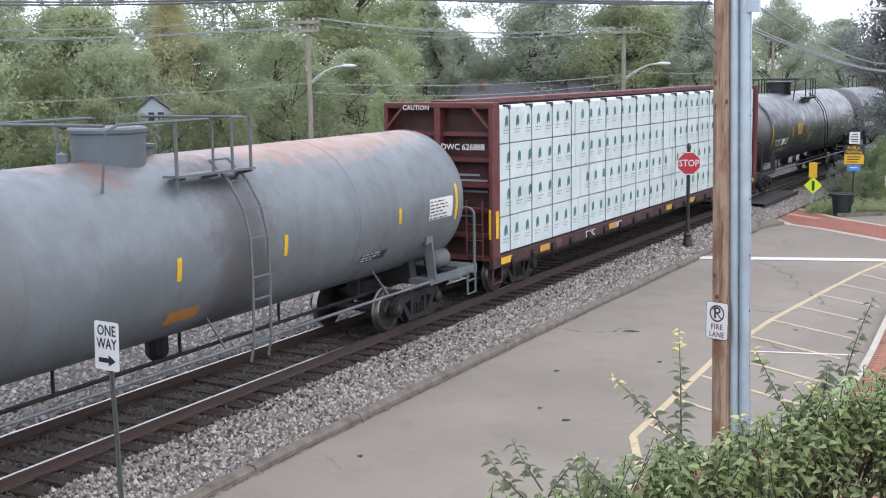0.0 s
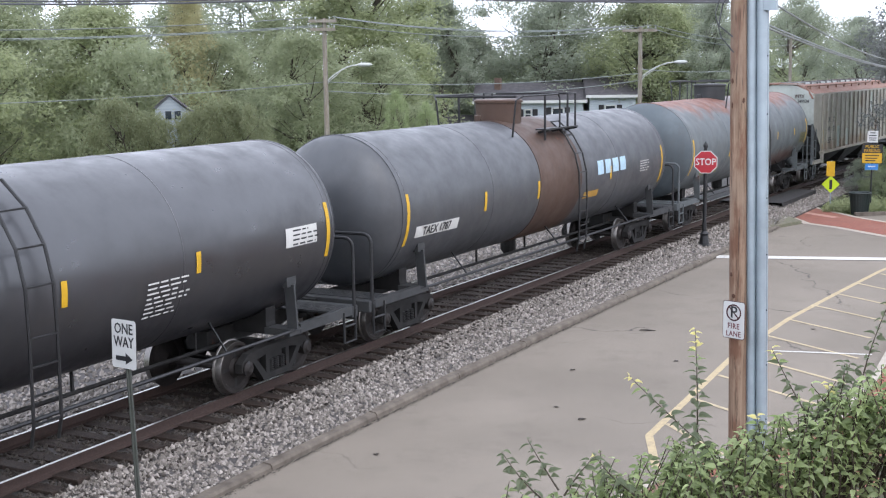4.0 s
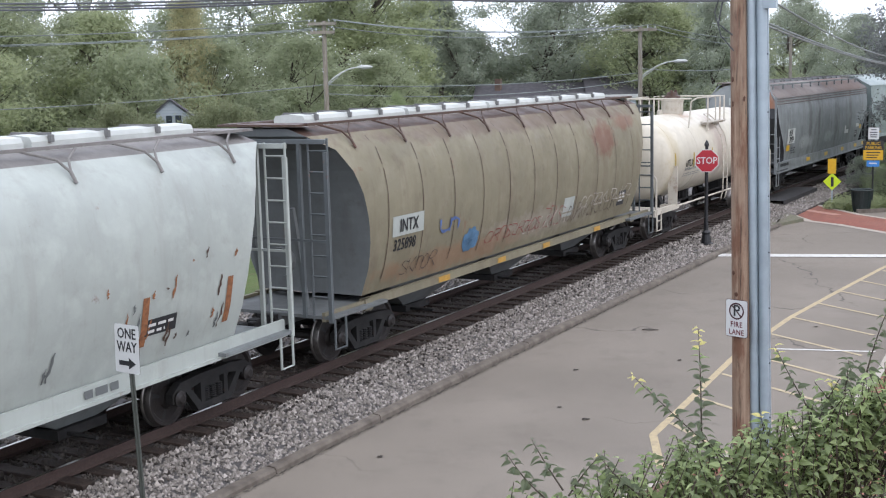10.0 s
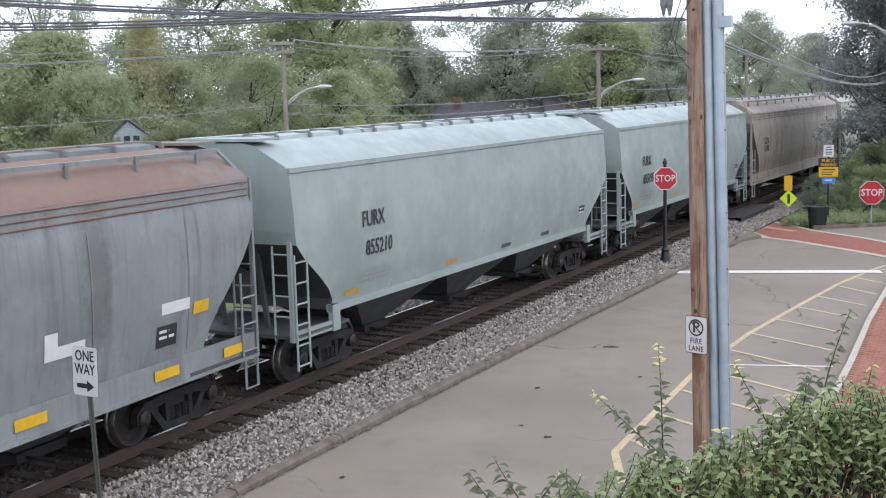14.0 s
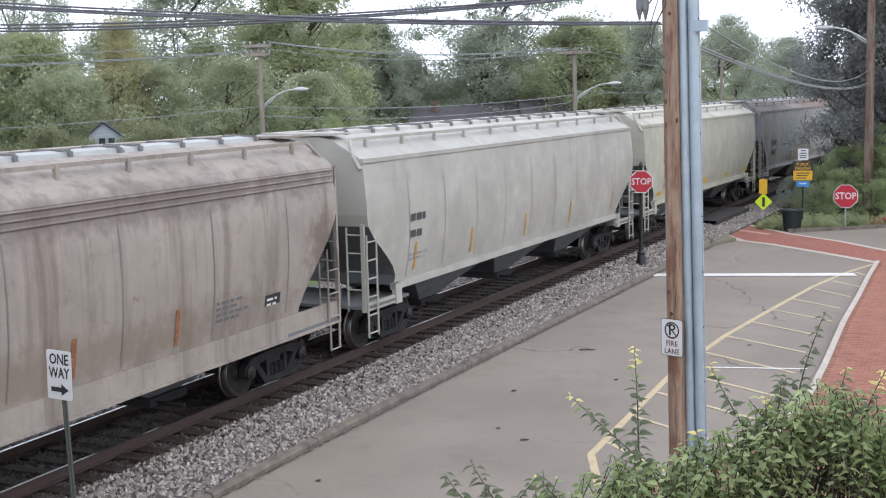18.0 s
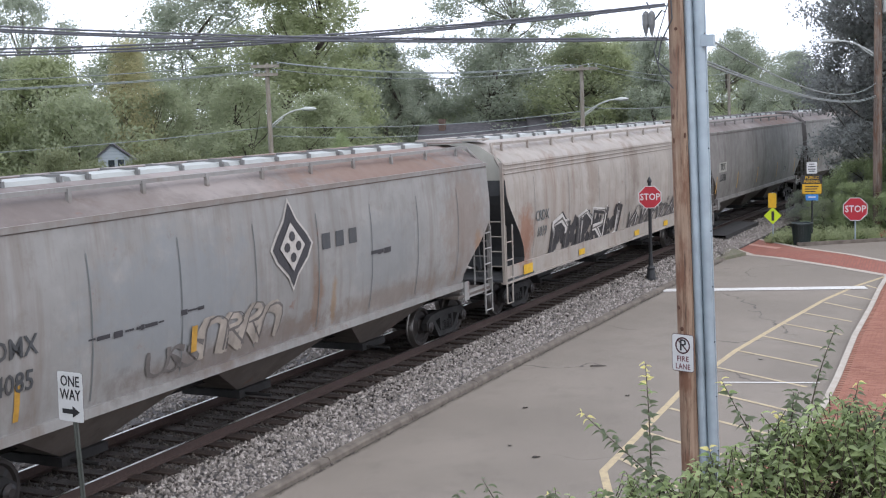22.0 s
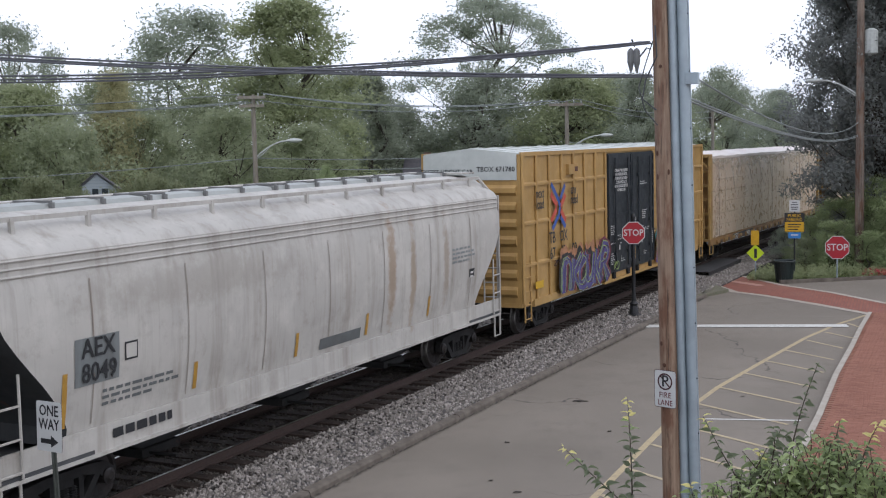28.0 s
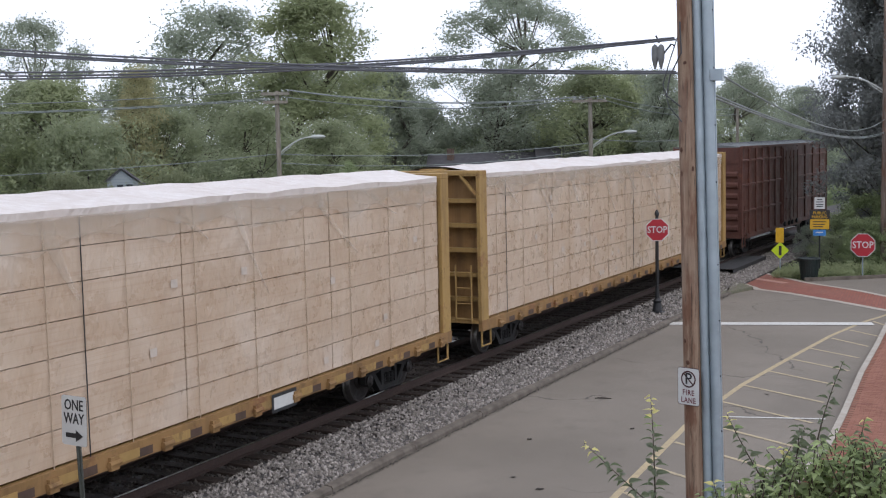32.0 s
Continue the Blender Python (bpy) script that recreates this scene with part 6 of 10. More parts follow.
# black tank car
car, half, mat, arc = tank_car(51.35, 69.9, 8.02, 1.56, 2.64, "glossy black tank car with white lettering and yellow stripes", P_BLACK_TANK, P_FRAME, [(-8.0, -26, 14), (-4.75, -12, 4), (-2.0, -12, 4), (1.55, -9, 4), (4.35, -8, 4), (8.0, -18, 18)], dome_x=-1.4, ladder_x=0.98, centre=0.13, rail_paint=M_BLACK, dome_paint=M_BLACK)
sign_text("TCLX 290127", 0.42, M_WHITE, car, mat(-6.55, -17), squeeze=0.9)
arc(-3.7, -2.9, -9, 8, M_YELLOW, "placard_sheet")
arc_print(car, mat, -3.62, 5.5, 0.6, 5, M_INK, 51, 0.028, 2.6)
arc_print(car, mat, -1.9, -10, 1.0, 7, M_WHITE, 52, 0.028, 2.8)
arc_print(car, mat, 3.2, -8, 1.1, 8, M_WHITE, 53, 0.028, 2.8)
arc_print(car, mat, -6.9, -28, 1.6, 2, M_WHITE, 54, 0.028, 3.4)
arc(6.8, 7.75, -6, 6, M_WHITE, "data_plate", 0.010)
arc_print(car, mat, 6.88, 4.0, 0.8, 4, M_INK, 55, 0.028, 2.9)
head_text(car, "TCLX 290127", 0.20, M_WHITE, 0.2, 2.95, 8.02, 1.56, 2.64, 0.13)
HEAD = Matrix(((0, 0, -1, -8.78), (-1, 0, 0, 0.0), (0, 1, 0, 0), (0, 0, 0, 1)))
r2 = random.Random(12)
bm = bm_new()
for k in range(9):
    z = 2.75 - 0.09 * k if k < 2 else 2.5 - 0.09 * k
    bm.faces.new([bm.verts.new(HEAD @ Vector(p)) for p in ((-0.5 if k < 2 else 0.0, z, 0), (r2.uniform(0.3, 0.55), z, 0), (r2.uniform(0.3, 0.55), z + 0.035, 0), (-0.5 if k < 2 else 0.0, z + 0.035, 0))])
tagged(part("stencil_print", bm, M_WHITE, car), "small unreadable stencil print", kind="stuff")
for q, (size, mt) in enumerate(((0.19, M_WHITE), (0.165, M_RED), (0.0, None))):
    if mt:
        bm = bm_new()
        bm.faces.new([bm.verts.new(HEAD @ Vector((0.15 + px * size, 1.62 + pz * size, 0.004 * q + 0.01))) for px, pz in ((-1, 0), (0, -1), (1, 0), (0, 1))])
        part("hazard_placard", bm, mt, car)
bm = bm_new()
bm.faces.new([bm.verts.new(HEAD @ Vector((0.15 + px, 1.62 + pz, 0.019))) for px, pz in ((-0.11, -0.045), (0.11, -0.045), (0.11, 0.045), (-0.11, 0.045))])
part("placard_number_panel", bm, M_WHITE, car)

# charcoal tank car with a brown band round its middle
car, half, mat, arc = tank_car(70.3, 88.2, 7.62, 1.54, 2.62, "charcoal tank car with a brown-stained middle band", P_CHAR, P_FRAME, [(-7.55, -26, 14), (-4.2, -12, 4), (-1.4, -12, 4), (0.7, -10, 4), (3.3, -9, 4), (7.5, -26, 16)], dome_x=-0.5, ladder_x=0.95, centre=-0.05, rail_paint=M_BLACK, dome_paint=P_BAND, bands=[(-1.3, 1.25, P_BAND)])
arc(-7.25, -5.45, -21, -12, M_WHITE, "number_panel", 0.010)
sign_text("TAEX 1787", 0.26, M_INK, car, mat(-6.35, -16.5, 0.03), squeeze=0.95)
for k, dx in enumerate((2.3, 2.85, 3.4, 3.95)):
    arc(dx, dx + 0.42, -2, 12, plain("pale_blue_emblem", lin(190, 222, 240), 0.5) if k == 0 else bpy.data.materials["pale_blue_emblem"], "emblem_bar")
arc_print(car, mat, 5.6, 3, 0.9, 5, M_WHITE, 61, 0.028, 2.6)
arc(1.5, 2.5, -24, -17, M_AMBER, "placard_sheet")

# grey tank car, red rust over the top
car, half, mat, arc = tank_car(88.55, 106.1, 7.78, 1.58, 2.66, "grey tank car with red rust over its top", P_GREY_B, P_GREY_FRAME, [(-7.7, -30, 14), (-3.6, -16, 2), (0.4, -8, 4), (2.9, -7, 4), (5.6, -6, 4), (7.7, -22, 16)], dome_x=-1.1, ladder_x=0.95, centre=0.08, rail_paint=P_FRAME, dome_paint=P_FRAME, head_paint=P_GREY_HEAD)
FADED = plain("faded_yellow_stencil", lin(150, 150, 86), 0.6)
sign_text("WGHX  28102", 0.34, FADED, car, mat(-5.6, -31))
head_text(car, "WGHX  28102", 0.19, FADED, -0.10, 2.84, 7.78, 1.58, 2.66, 0.08)
arc(-2.3, -1.3, -32, -23, plain("orange_placard", lin(206, 140, 40), 0.6), "placard_sheet")
arc_print(car, mat, -2.2, -25, 0.8, 3, M_INK, 71, 0.028, 2.6)
arc(6.75, 7.7, -20, -4, plain("drab_plate", lin(112, 108, 72), 0.6), "data_plate", 0.010)
arc_print(car, mat, 6.85, -6, 0.8, 6, M_INK, 72, 0.028, 2.6)

# beige ribbed hopper
car, half, lv = hopper(107.0, 124.5, "flat", "beige ribbed covered hopper with a rust-brown roof", P_BEIGE, P_DARK, P_RUST_ROOF, P_BEIGE, sill=(1.34, 1.46), ribs=18, rib_paint=P_BEIGE, hatch_paint=P_HATCH, ladder_paint=P_GREY_FRAME, posts=True, end_paint=P_PALE)
side_text(car, lv, "IN", 0.36, -6.04, 2.84, M_INK, 0.75, proud=0.03)
side_text(car, lv, "TX", 0.36, -5.27, 2.84, M_INK, 0.75, proud=0.03)
side_text(car, lv, "349", 0.36, -6.06, 2.40, M_INK, 0.8, proud=0.03)
side_text(car, lv, "934", 0.36, -5.25, 2.40, M_INK, 0.8, proud=0.03)
for x in (-7.05, -4.65, -2.9, 0.4, 3.3, 7.05):
    side_patch(car, lv, x - 0.07, x + 0.07, 1.5, 2.4 if abs(x) > 6 else 2.0, M_YELLOW, "reflective_stripe")
data_plate(car, lv, 4.1, 2.1, 0.5, 0.5, 81)
pitch = (2 * half - 2.96) / 17
for q in range(18):
    xa = -half + 1.48 + pitch * q
    # a thin dark brown line along each edge of the rib
    for dx in (-0.045, 0.045):
        side_patch(car, lv, xa + dx - 0.009, xa + dx + 0.009, 1.5, 4.0, P_BAND, "grime_line", 0.004)
for q, z0, z1, mt in ((3, 1.5, 2.5, P_FURX), (5, 1.5, 2.3, P_PALE), (11, 2.9, 3.95, P_PALE)):
    xa = -half + 1.48 + pitch * q
    side_patch(car, lv, xa + 0.07, xa + pitch - 0.07, z0, z1, mt, "repainted_panel", 0.006)
small_print(car, lv, -6.2, 2.0, 1.2, 3, M_INK, 82)
ET = lambda y, z: Matrix(((0, 0, -1, -half + 0.03), (-1, 0, 0, y), (0, 1, 0, z), (0, 0, 0, 1)))
sign_text("INTX", 0.22, plain("rusty_black_stencil", lin(70, 44, 40), 0.6), car, ET(-0.82, 4.0), squeeze=0.85)
sign_text("349934", 0.2, M_INK, car, ET(-0.98, 3.78), squeeze=0.85)

# pale rounded hopper
SILL_LOW = [(1.305, 0.5), (1.305, 1.5)]
car, half, lv = hopper(125.85, 142.5, "round", "pale blue-white rounded covered hopper with chipped paint", P_PALE, P_AEX, P_TILX, P_PALE, sill=(0.98, 1.24), hatch_paint=P_PANEL, ladder_paint=P_PALE, rail=False, end_paint=P_AEX)
side_text(car, lv, "INTX", 0.46, -5.85, 2.75, M_INK, 0.8)
side_patch(car, lv, -6.42, -5.30, 2.60, 2.92, P_PANEL, "paint_patch", 0.008)
side_patch(car, lv, -6.38, -5.34, 1.87, 2.56, P_TILX, "paint_patch")
side_patch(car, lv, -6.30, -5.0, 1.5, 1.84, P_TAUPE, "paint_patch", 0.008)
side_text(car, lv, "8283", 0.5, -5.85, 2.25, plain("worn_stencil", lin(140, 142, 140), 0.6), proud=0.026)
small_print(car, lv, -6.3, 1.78, 0.9, 2, P_MID, 91, 0.03)
small_print(car, SILL_LOW, -3.2, 1.12, 0.7, 1, P_MID, 94, 0.12)
small_print(car, SILL_LOW, 3.4, 1.12, 0.8, 1, P_MID, 95, 0.12)
r_ = random.Random(9)
RUST_RUN = plain("rust_run", lin(150, 98, 62), 0.8, 0, 0.4, 14)
for k in range(64):
    x = r_.uniform(-6.7, 6.7)
    z = 1.45 + 1.3 * r_.random() ** 1.8
    h = r_.uniform(0.06, 0.42) * (1.0 if z < 2.2 else 0.4)
    bm = bm_new()
    rows = []
    for i in range(7):
        f = i / 6
        wd = r_.uniform(0.008, 0.040) * math.sin(math.pi * (0.1 + 0.85 * f)) ** 0.6
        zz = z + h * f
        hw, _ = side_point(lv, zz)
        cx = x + 0.22 * h * f + r_.uniform(-0.02, 0.02)
        rows.append((bm.verts.new((cx - wd, -(hw + 0.012), zz)), bm.verts.new((cx + wd, -(hw + 0.012), zz))))
    for p, q in zip(rows, rows[1:]):
        bm.faces.new((p[0], p[1], q[1], q[0]))
    part("paint_chip", bm, RUST_RUN if k % 3 == 0 else (P_BAND if k % 2 else P_MID), car)
for x in (-6.4, -2.9, 4.5, 6.5):
    side_patch(car, lv, x, x + 0.14, 1.55, 2.3, bpy.data.materials["rust_run"], "reflective_stripe")
data_plate(car, lv, -6.0, 1.75, 0.5, 0.22, 92)
data_plate(car, lv, 4.6, 1.95, 0.7, 0.25, 93)

# olive-tan rounded hopper
car, half, lv = hopper(143.75, 160.85, "round", "olive-tan covered hopper with rust streaks and scribbles", P_OLIVE, P_MID, P_BAND, P_OLIVE, sill=(0.98, 1.14), hatch_paint=P_PANEL, ladder_paint=P_GREY_FRAME, rail=False, seams=11, rib_paint=P_BAND, end_paint=P_MID)
side_patch(car, lv, -6.5, -5.3, 2.25, 2.65, P_PALE, "number_panel")
side_text(car, lv, "INTX", 0.36, -5.9, 2.44, M_INK, 0.85, proud=0.03)
side_text(car, lv, "325898", 0.34, -6.0, 2.06, M_INK, 0.85)
data_plate(car, lv, 5.8, 1.95, 0.55, 0.42, 101)
OLIVE_CAR = (car, lv)

# small cream-white tank car
car, half, mat, arc = tank_car(161.1, 174.55, 4.72, 1.36, 2.42, "small cream-white tank car with white handrails", P_WHITE_TANK, P_WHITE_FRAME, [(-4.6, -30, 10), (-2.75, -14, 6), (-0.75, -9, 7), (1.55, -8, 5), (3.4, -5, 8), (4.5, -12, 16)], dome_x=-1.0, ladder_x=0.25, centre=0.0, rail_paint=P_WHITE_FRAME, dome_paint=P_WHITE_FRAME, stripe_paint=plain("old_yellow_reflective", lin(190, 160, 50), 0.6), saddle_tall=True)
sign_text("UTLX 15029", 0.34, M_INK, car, mat(-2.75, -8), squeeze=0.9)
arc_print(car, mat, -3.6, -22, 1.9, 2, plain_print, 111, 0.028, 3.2)
arc_print(car, mat, -1.7, -3, 0.8, 5, plain_print, 112, 0.035, 2.2)
sign_text("THE TANK CAR PEOPLE", 0.13, plain_print, car, mat(-3.0, -15.5), squeeze=0.9)
sign_text("SULFURIC ACID", 0.125, M_INK, car, mat(3.92, 12.5), squeeze=0.85)
arc_print(car, mat, 3.6, 8, 0.8, 9, plain_print, 113, 0.03, 2.2)
arc(2.85, 3.2, -10, -2, M_INK, "data_plate")

# grey ribbed-eave hopper
car, half, lv = hopper(175.35, 192.55, "acf", "grey covered hopper with dark streaks and a rust-stained end", P_AEX, P_DARK, P_GREY_ROOF, P_AEX, hatch_paint=P_MID, seams=7, rib_paint=P_TILX, end_paint=P_AEX_END)
side_patch(car, lv, -7.06, -5.91, 2.06, 2.68, P_PANEL, "number_panel")
side_text(car, lv, "AEX", 0.36, -6.6, 2.51, M_INK, 0.9, proud=0.032)
side_text(car, lv, "7989", 0.36, -6.5, 2.22, M_INK, 0.9, proud=0.032)
side_patch(car, lv, -7.1, -6.6, 1.78, 2.02, M_YELLOW, "reflective_mark")
SILL = [(1.445, 0.5), (1.445, 1.5)]
for x in (-3.7, -0.4, 2.9, 5.8, 7.6):
    side_patch(car, SILL, x, x + 0.6, 1.12, 1.28, M_YELLOW, "reflective_mark", 0.02)
side_patch(car, lv, 6.0, 6.7, 2.12, 2.30, M_WHITE, "paint_patch")
side_patch(car, lv, 3.5, 4.3, 1.92, 2.1, M_WHITE, "paint_patch")
side_patch(car, lv, 3.5, 3.75, 2.1, 2.3, M_WHITE, "paint_patch")
data_plate(car, lv, 5.9, 1.95, 0.5, 0.34, 121)
side_patch(car, lv, 6.8, 7.2, 2.0, 2.2, M_YELLOW, "reflective_mark")
small_print(car, SILL, -7.9, 1.25, 1.6, 1, M_INK, 122, 0.12)
small_print(car, lv, -6.4, 1.85, 1.2, 3, P_DARK, 123)
bm = bm_new()
box(bm, -half - 0.02, -half + 0.05, 0.08, 0.50, 3.74, 4.04)
part("number_panel", bm, P_PALE, car)
sign_text("AEX", 0.14, M_INK, car, Matrix(((0, 0, -1, -half - 0.03), (-1, 0, 0, 0.29), (0, 1, 0, 3.96), (0, 0, 0, 1))))
sign_text("7989", 0.14, M_INK, car, Matrix(((0, 0, -1, -half - 0.03), (-1, 0, 0, 0.29), (0, 1, 0, 3.82), (0, 0, 0, 1))))
bm = bm_new()
for q in range(6):
    bm.faces.new([bm.verts.new((-half + 0.048, y, 3.62 - 0.085 * q + dz)) for y, dz in ((0.72, 0), (0.02 + 0.07 * (q % 3), 0), (0.02 + 0.07 * (q % 3), 0.035), (0.72, 0.035))])
tagged(part("stencil_print", bm, P_MID, car), "small unreadable stencil print", kind="stuff")

# two pale teal hoppers
for k, (a, b, num) in enumerate(((193.7, 210.15, "855210"), (211.4, 227.2, "855195"))):
    car, half, lv = hopper(a, b, "bowed", "pale teal covered hopper with black numbers", P_FURX, P_DARK, P_FURX, P_FURX, sill=(1.28, 1.42), hatch_paint=P_FURX, rail=False, ladder_paint=P_FURX)
    side_text(car, lv, "FURX", 0.44, -5.42, 2.93, M_INK, 0.8)
    side_text(car, lv, num, 0.44, -5.2, 2.35, M_INK, 0.8)
    small_print(car, lv, -5.9, 1.9, 1.5, 3, plain_print, 131 + k)
    for x in (-6.4, -2.1, 0.9, 3.4):
        side_patch(car, lv, x, x + 0.55, 1.5, 1.6, M_AMBER if x < 0 else P_DARK, "reflective_mark")
    data_plate(car, lv, 6.0, 2.05, 0.45, 0.18, 133 + k)
    sign_text("FURX", 0.26, M_INK, car, Matrix(((0, 0, -1, -half + 0.03), (-1, 0, 0, 0.35), (0, 1, 0, 3.75), (0, 0, 0, 1))))
    sign_text(num, 0.26, M_INK, car, Matrix(((0, 0, -1, -half + 0.03), (-1, 0, 0, 0.3), (0, 1, 0, 3.45), (0, 0, 0, 1))))

# taupe dusty hopper
car, half, lv = hopper(228.4, 246.1, "acf", "taupe dusty covered hopper with brown streaks", P_TAUPE, P_MID, P_TAUPE, P_TAUPE, seams=7, rib_paint=P_TILX, hatch_paint=P_HATCH)
side_text(car, lv, "CSYX", 0.42, -6.65, 2.76, P_DARK, 0.8)
side_text(car, lv, "13100", 0.42, -6.6, 2.42, P_DARK, 0.8)
small_print(car, lv, 4.7, 2.0, 1.0, 4, P_MID, 141)
for x in (-6.6, 1.2, 3.6):
    side_patch(car, lv, x, x + 0.1, 1.5, 2.1, bpy.data.materials["rust_run"], "reflective_stripe")
data_plate(car, lv, 6.2, 1.9, 0.5, 0.2, 142)

# light grey hopper
car, half, lv = hopper(247.15, 265.0, "bowed", "light grey covered hopper with amber stripes", P_LIGHT, P_MID, P_LIGHT, P_LIGHT, sill=(1.22, 1.36), hatch_paint=P_LIGHT, seams=9, rib_paint=P_CRDX)
small_print(car, lv, -7.0, 2.72, 0.8, 2, P_DARK, 151, 0.16, 0.36)
small_print(car, lv, -7.0, 1.9, 0.9, 2, plain_print, 152)
for x in (-6.75, -3.8, -0.4, 3.0, 6.8):
    side_patch(car, lv, x, x + 0.10, 1.55, 2.15, M_AMBER, "reflective_stripe")

# cream hopper
car, half, lv = hopper(266.3, 283.4, "bowed", "cream covered hopper with black lettering", P_CREAM, P_MID, P_CREAM, P_CREAM, sill=(1.22, 1.38), hatch_paint=P_LIGHT)
side_text(car, lv, "CBFX", 0.42, -5.88, 2.75, M_INK, 0.8, 1.2)
side_text(car, lv, "354664", 0.42, -5.65, 2.27, M_INK, 0.8, 1.2)
small_print(car, lv, -6.2, 1.9, 1.1, 2, P_MID, 161)
for x in (-6.75, -3.9, -0.4, 3.0, 6.8):
    side_patch(car, lv, x, x + 0.45, 1.5, 1.68, M_YELLOW, "reflective_mark")

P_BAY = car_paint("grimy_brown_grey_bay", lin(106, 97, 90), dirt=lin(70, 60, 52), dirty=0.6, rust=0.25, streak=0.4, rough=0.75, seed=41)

# brown-grey hopper with a diamond emblem, and its sister further back
EMB = plain("emblem_dark", lin(54, 52, 56), 0.6)
EMB_L = plain("emblem_light", lin(196, 190, 182), 0.6)


def diamond(car, lv, x, z, w, h):
    """A leaf-shaped emblem: light rim, dark field, light diamond with four dark dots."""
    leaf = [(0, 1.25), (0.30, 0.72), (0.72, 0.30), (0.95, 0.0), (0.72, -0.36), (0.22, -0.78), (0.0, -1.15)]
    leaf += [(-px, pz) for px, pz in reversed(leaf[1:-1])]
    rhomb = [(0, 0.62), (0.55, 0.0), (0, -0.62), (-0.55, 0.0)]
    dots = [[(cx + 0.13 * math.cos(q * math.tau / 8), cz_ + 0.13 * math.sin(q * math.tau / 8)) for q in range(8)] for cx, cz_ in ((0, 0.27), (0.25, 0), (0, -0.27), (-0.25, 0))]
    for k, (shape, s, mt) in enumerate([(leaf, 1.0, EMB_L), (leaf, 0.90, EMB), (rhomb, 1.0, EMB_L)] + [(d, 1.0, EMB) for d in dots]):
        bm = bm_new()
        pts = []
        for px, pz in shape:
            hw, _ = side_point(lv, z + pz * h * s)
            pts.append(bm.verts.new((x + px * w * s, -(hw + 0.02 + 0.006 * min(k, 3)), z + pz * h * s)))
        bmesh.ops.triangulate(bm, faces=[bm.faces.new(pts)])
        part("emblem", bm, mt, car)


for k, (a, b, p, rf) in enumerate(((284.8, 302.9, P_ADM, P_GREY_ROOF), (343.1, 361.2, P_TILX, P_GREY_ROOF))):
    car, half, lv = hopper(a, b, "bowed", "dusty brown-grey covered hopper with a diamond emblem", p, P_BAY, rf, p, sill=(1.22, 1.36), seams=8, hatch_paint=P_HATCH, rib_paint=P_MID, end_paint=P_AEX if k == 0 else p)
    diamond(car, lv, 0.12, 3.08, 0.74, 0.71)
    for q in range(3):
        side_patch(car, lv, 1.15 + 0.5 * q, 1.45 + 0.5 * q, 2.9, 3.2, P_DARK, "emblem_bar")
    if k == 0:
        side_text(car, lv, "ADMX", 0.4, -6.7, 2.5, P_DARK, 0.9)
        side_text(car, lv, "54085", 0.4, -6.7, 2.03, P_DARK, 0.9)
    else:
        small_print(car, lv, -6.2, 2.6, 0.9, 2, P_DARK, 171, 0.14, 0.4)
    chips = random.Random(172 + k)
    for x0, x1, z in ((-5.2, -3.6, 2.36), (-3.1, -2.5, 2.42), (3.0, 3.7, 2.62)):
        x = x0
        while x < x1:
            w, h = chips.uniform(0.06, 0.3), chips.uniform(0.015, 0.07)
            side_patch(car, lv, x, x + w, z - h + chips.uniform(-0.02, 0.02), z + h * 0.5, EMB, "paint_chip")
            x += w * chips.uniform(0.85, 1.3)
    if k == 0:
        TAGGED_CAR = (car, lv)
        side_patch(car, lv, -2.86, -2.72, 1.72, 2.15, M_AMBER, "reflective_stripe", 0.04)
    side_patch(car, lv, -6.6, -6.5, 1.5, 2.0, M_AMBER, "reflective_stripe")

# dusty white hopper with graffiti
car, half, lv = hopper(303.8, 322.75, "acf", "dusty white covered hopper with black and white graffiti", P_CRDX, P_DARK, P_CRDX, P_CRDX, hatch_paint=P_HATCH, seams=7, rib_paint=P_TILX, end_paint=P_LIGHT)
side_text(car, lv, "CRDX", 0.40, -7.08, 2.5, P_MID, 0.85)
side_text(car, lv, "1019", 0.40, -7.08, 2.06, P_MID, 0.85)
side_patch(car, SILL, -8.3, -7.7, 1.05, 1.3, M_YELLOW, "reflective_mark", 0.02)
for x in (-4.2, 1.0, 4.3, 7.4):
    side_patch(car, SILL, x, x + 0.5, 1.05, 1.22, M_YELLOW, "reflective_mark", 0.02)
sign_text("CRDX", 0.2, M_INK, car, Matrix(((0, 0, -1, -half + 0.03), (-1, 0, 0, 0.1), (0, 1, 0, 3.7), (0, 0, 0, 1))))
sign_text("1019", 0.2, M_INK, car, Matrix(((0, 0, -1, -half + 0.03), (-1, 0, 0, 0.1), (0, 1, 0, 3.48), (0, 0, 0, 1))))


GLYPHS = (
    [[(0, 1), (0, .2), (.4, 0), (.9, .2), (.9, 1)]],
    [[(0, 0), (0, .9), (.5, 1), (.9, .75), (.9, 0)]],
    [[(.9, .8), (.4, 1), (.1, .75), (.5, .5), (.9, .25), (.5, 0), (0, .15)]],
    [[(0, 0), (.05, 1), (.8, .9), (.7, .55), (.1, .5)], [(.3, .5), (.95, 0)]],
    [[(.5, 1), (0, .6), (.1, .1), (.6, 0), (1, .45), (.8, .9), (.5, 1)]],
    [[(0, 1), (.95, .9), (.1, .1), (1, .05)]],
    [[(.1, 1), (.1, 0)], [(.9, 1), (.15, .5), (.95, 0)]])


def rounded(pts, times=2):
    for _ in range(times):
        q = [pts[0]]
        for a, b in zip(pts, pts[1:]):
            q += [(a[0] * .75 + b[0] * .25, a[1] * .75 + b[1] * .25), (a[0] * .25 + b[0] * .75, a[1] * .25 + b[1] * .75)]
        pts = q + [pts[-1]]
    return pts


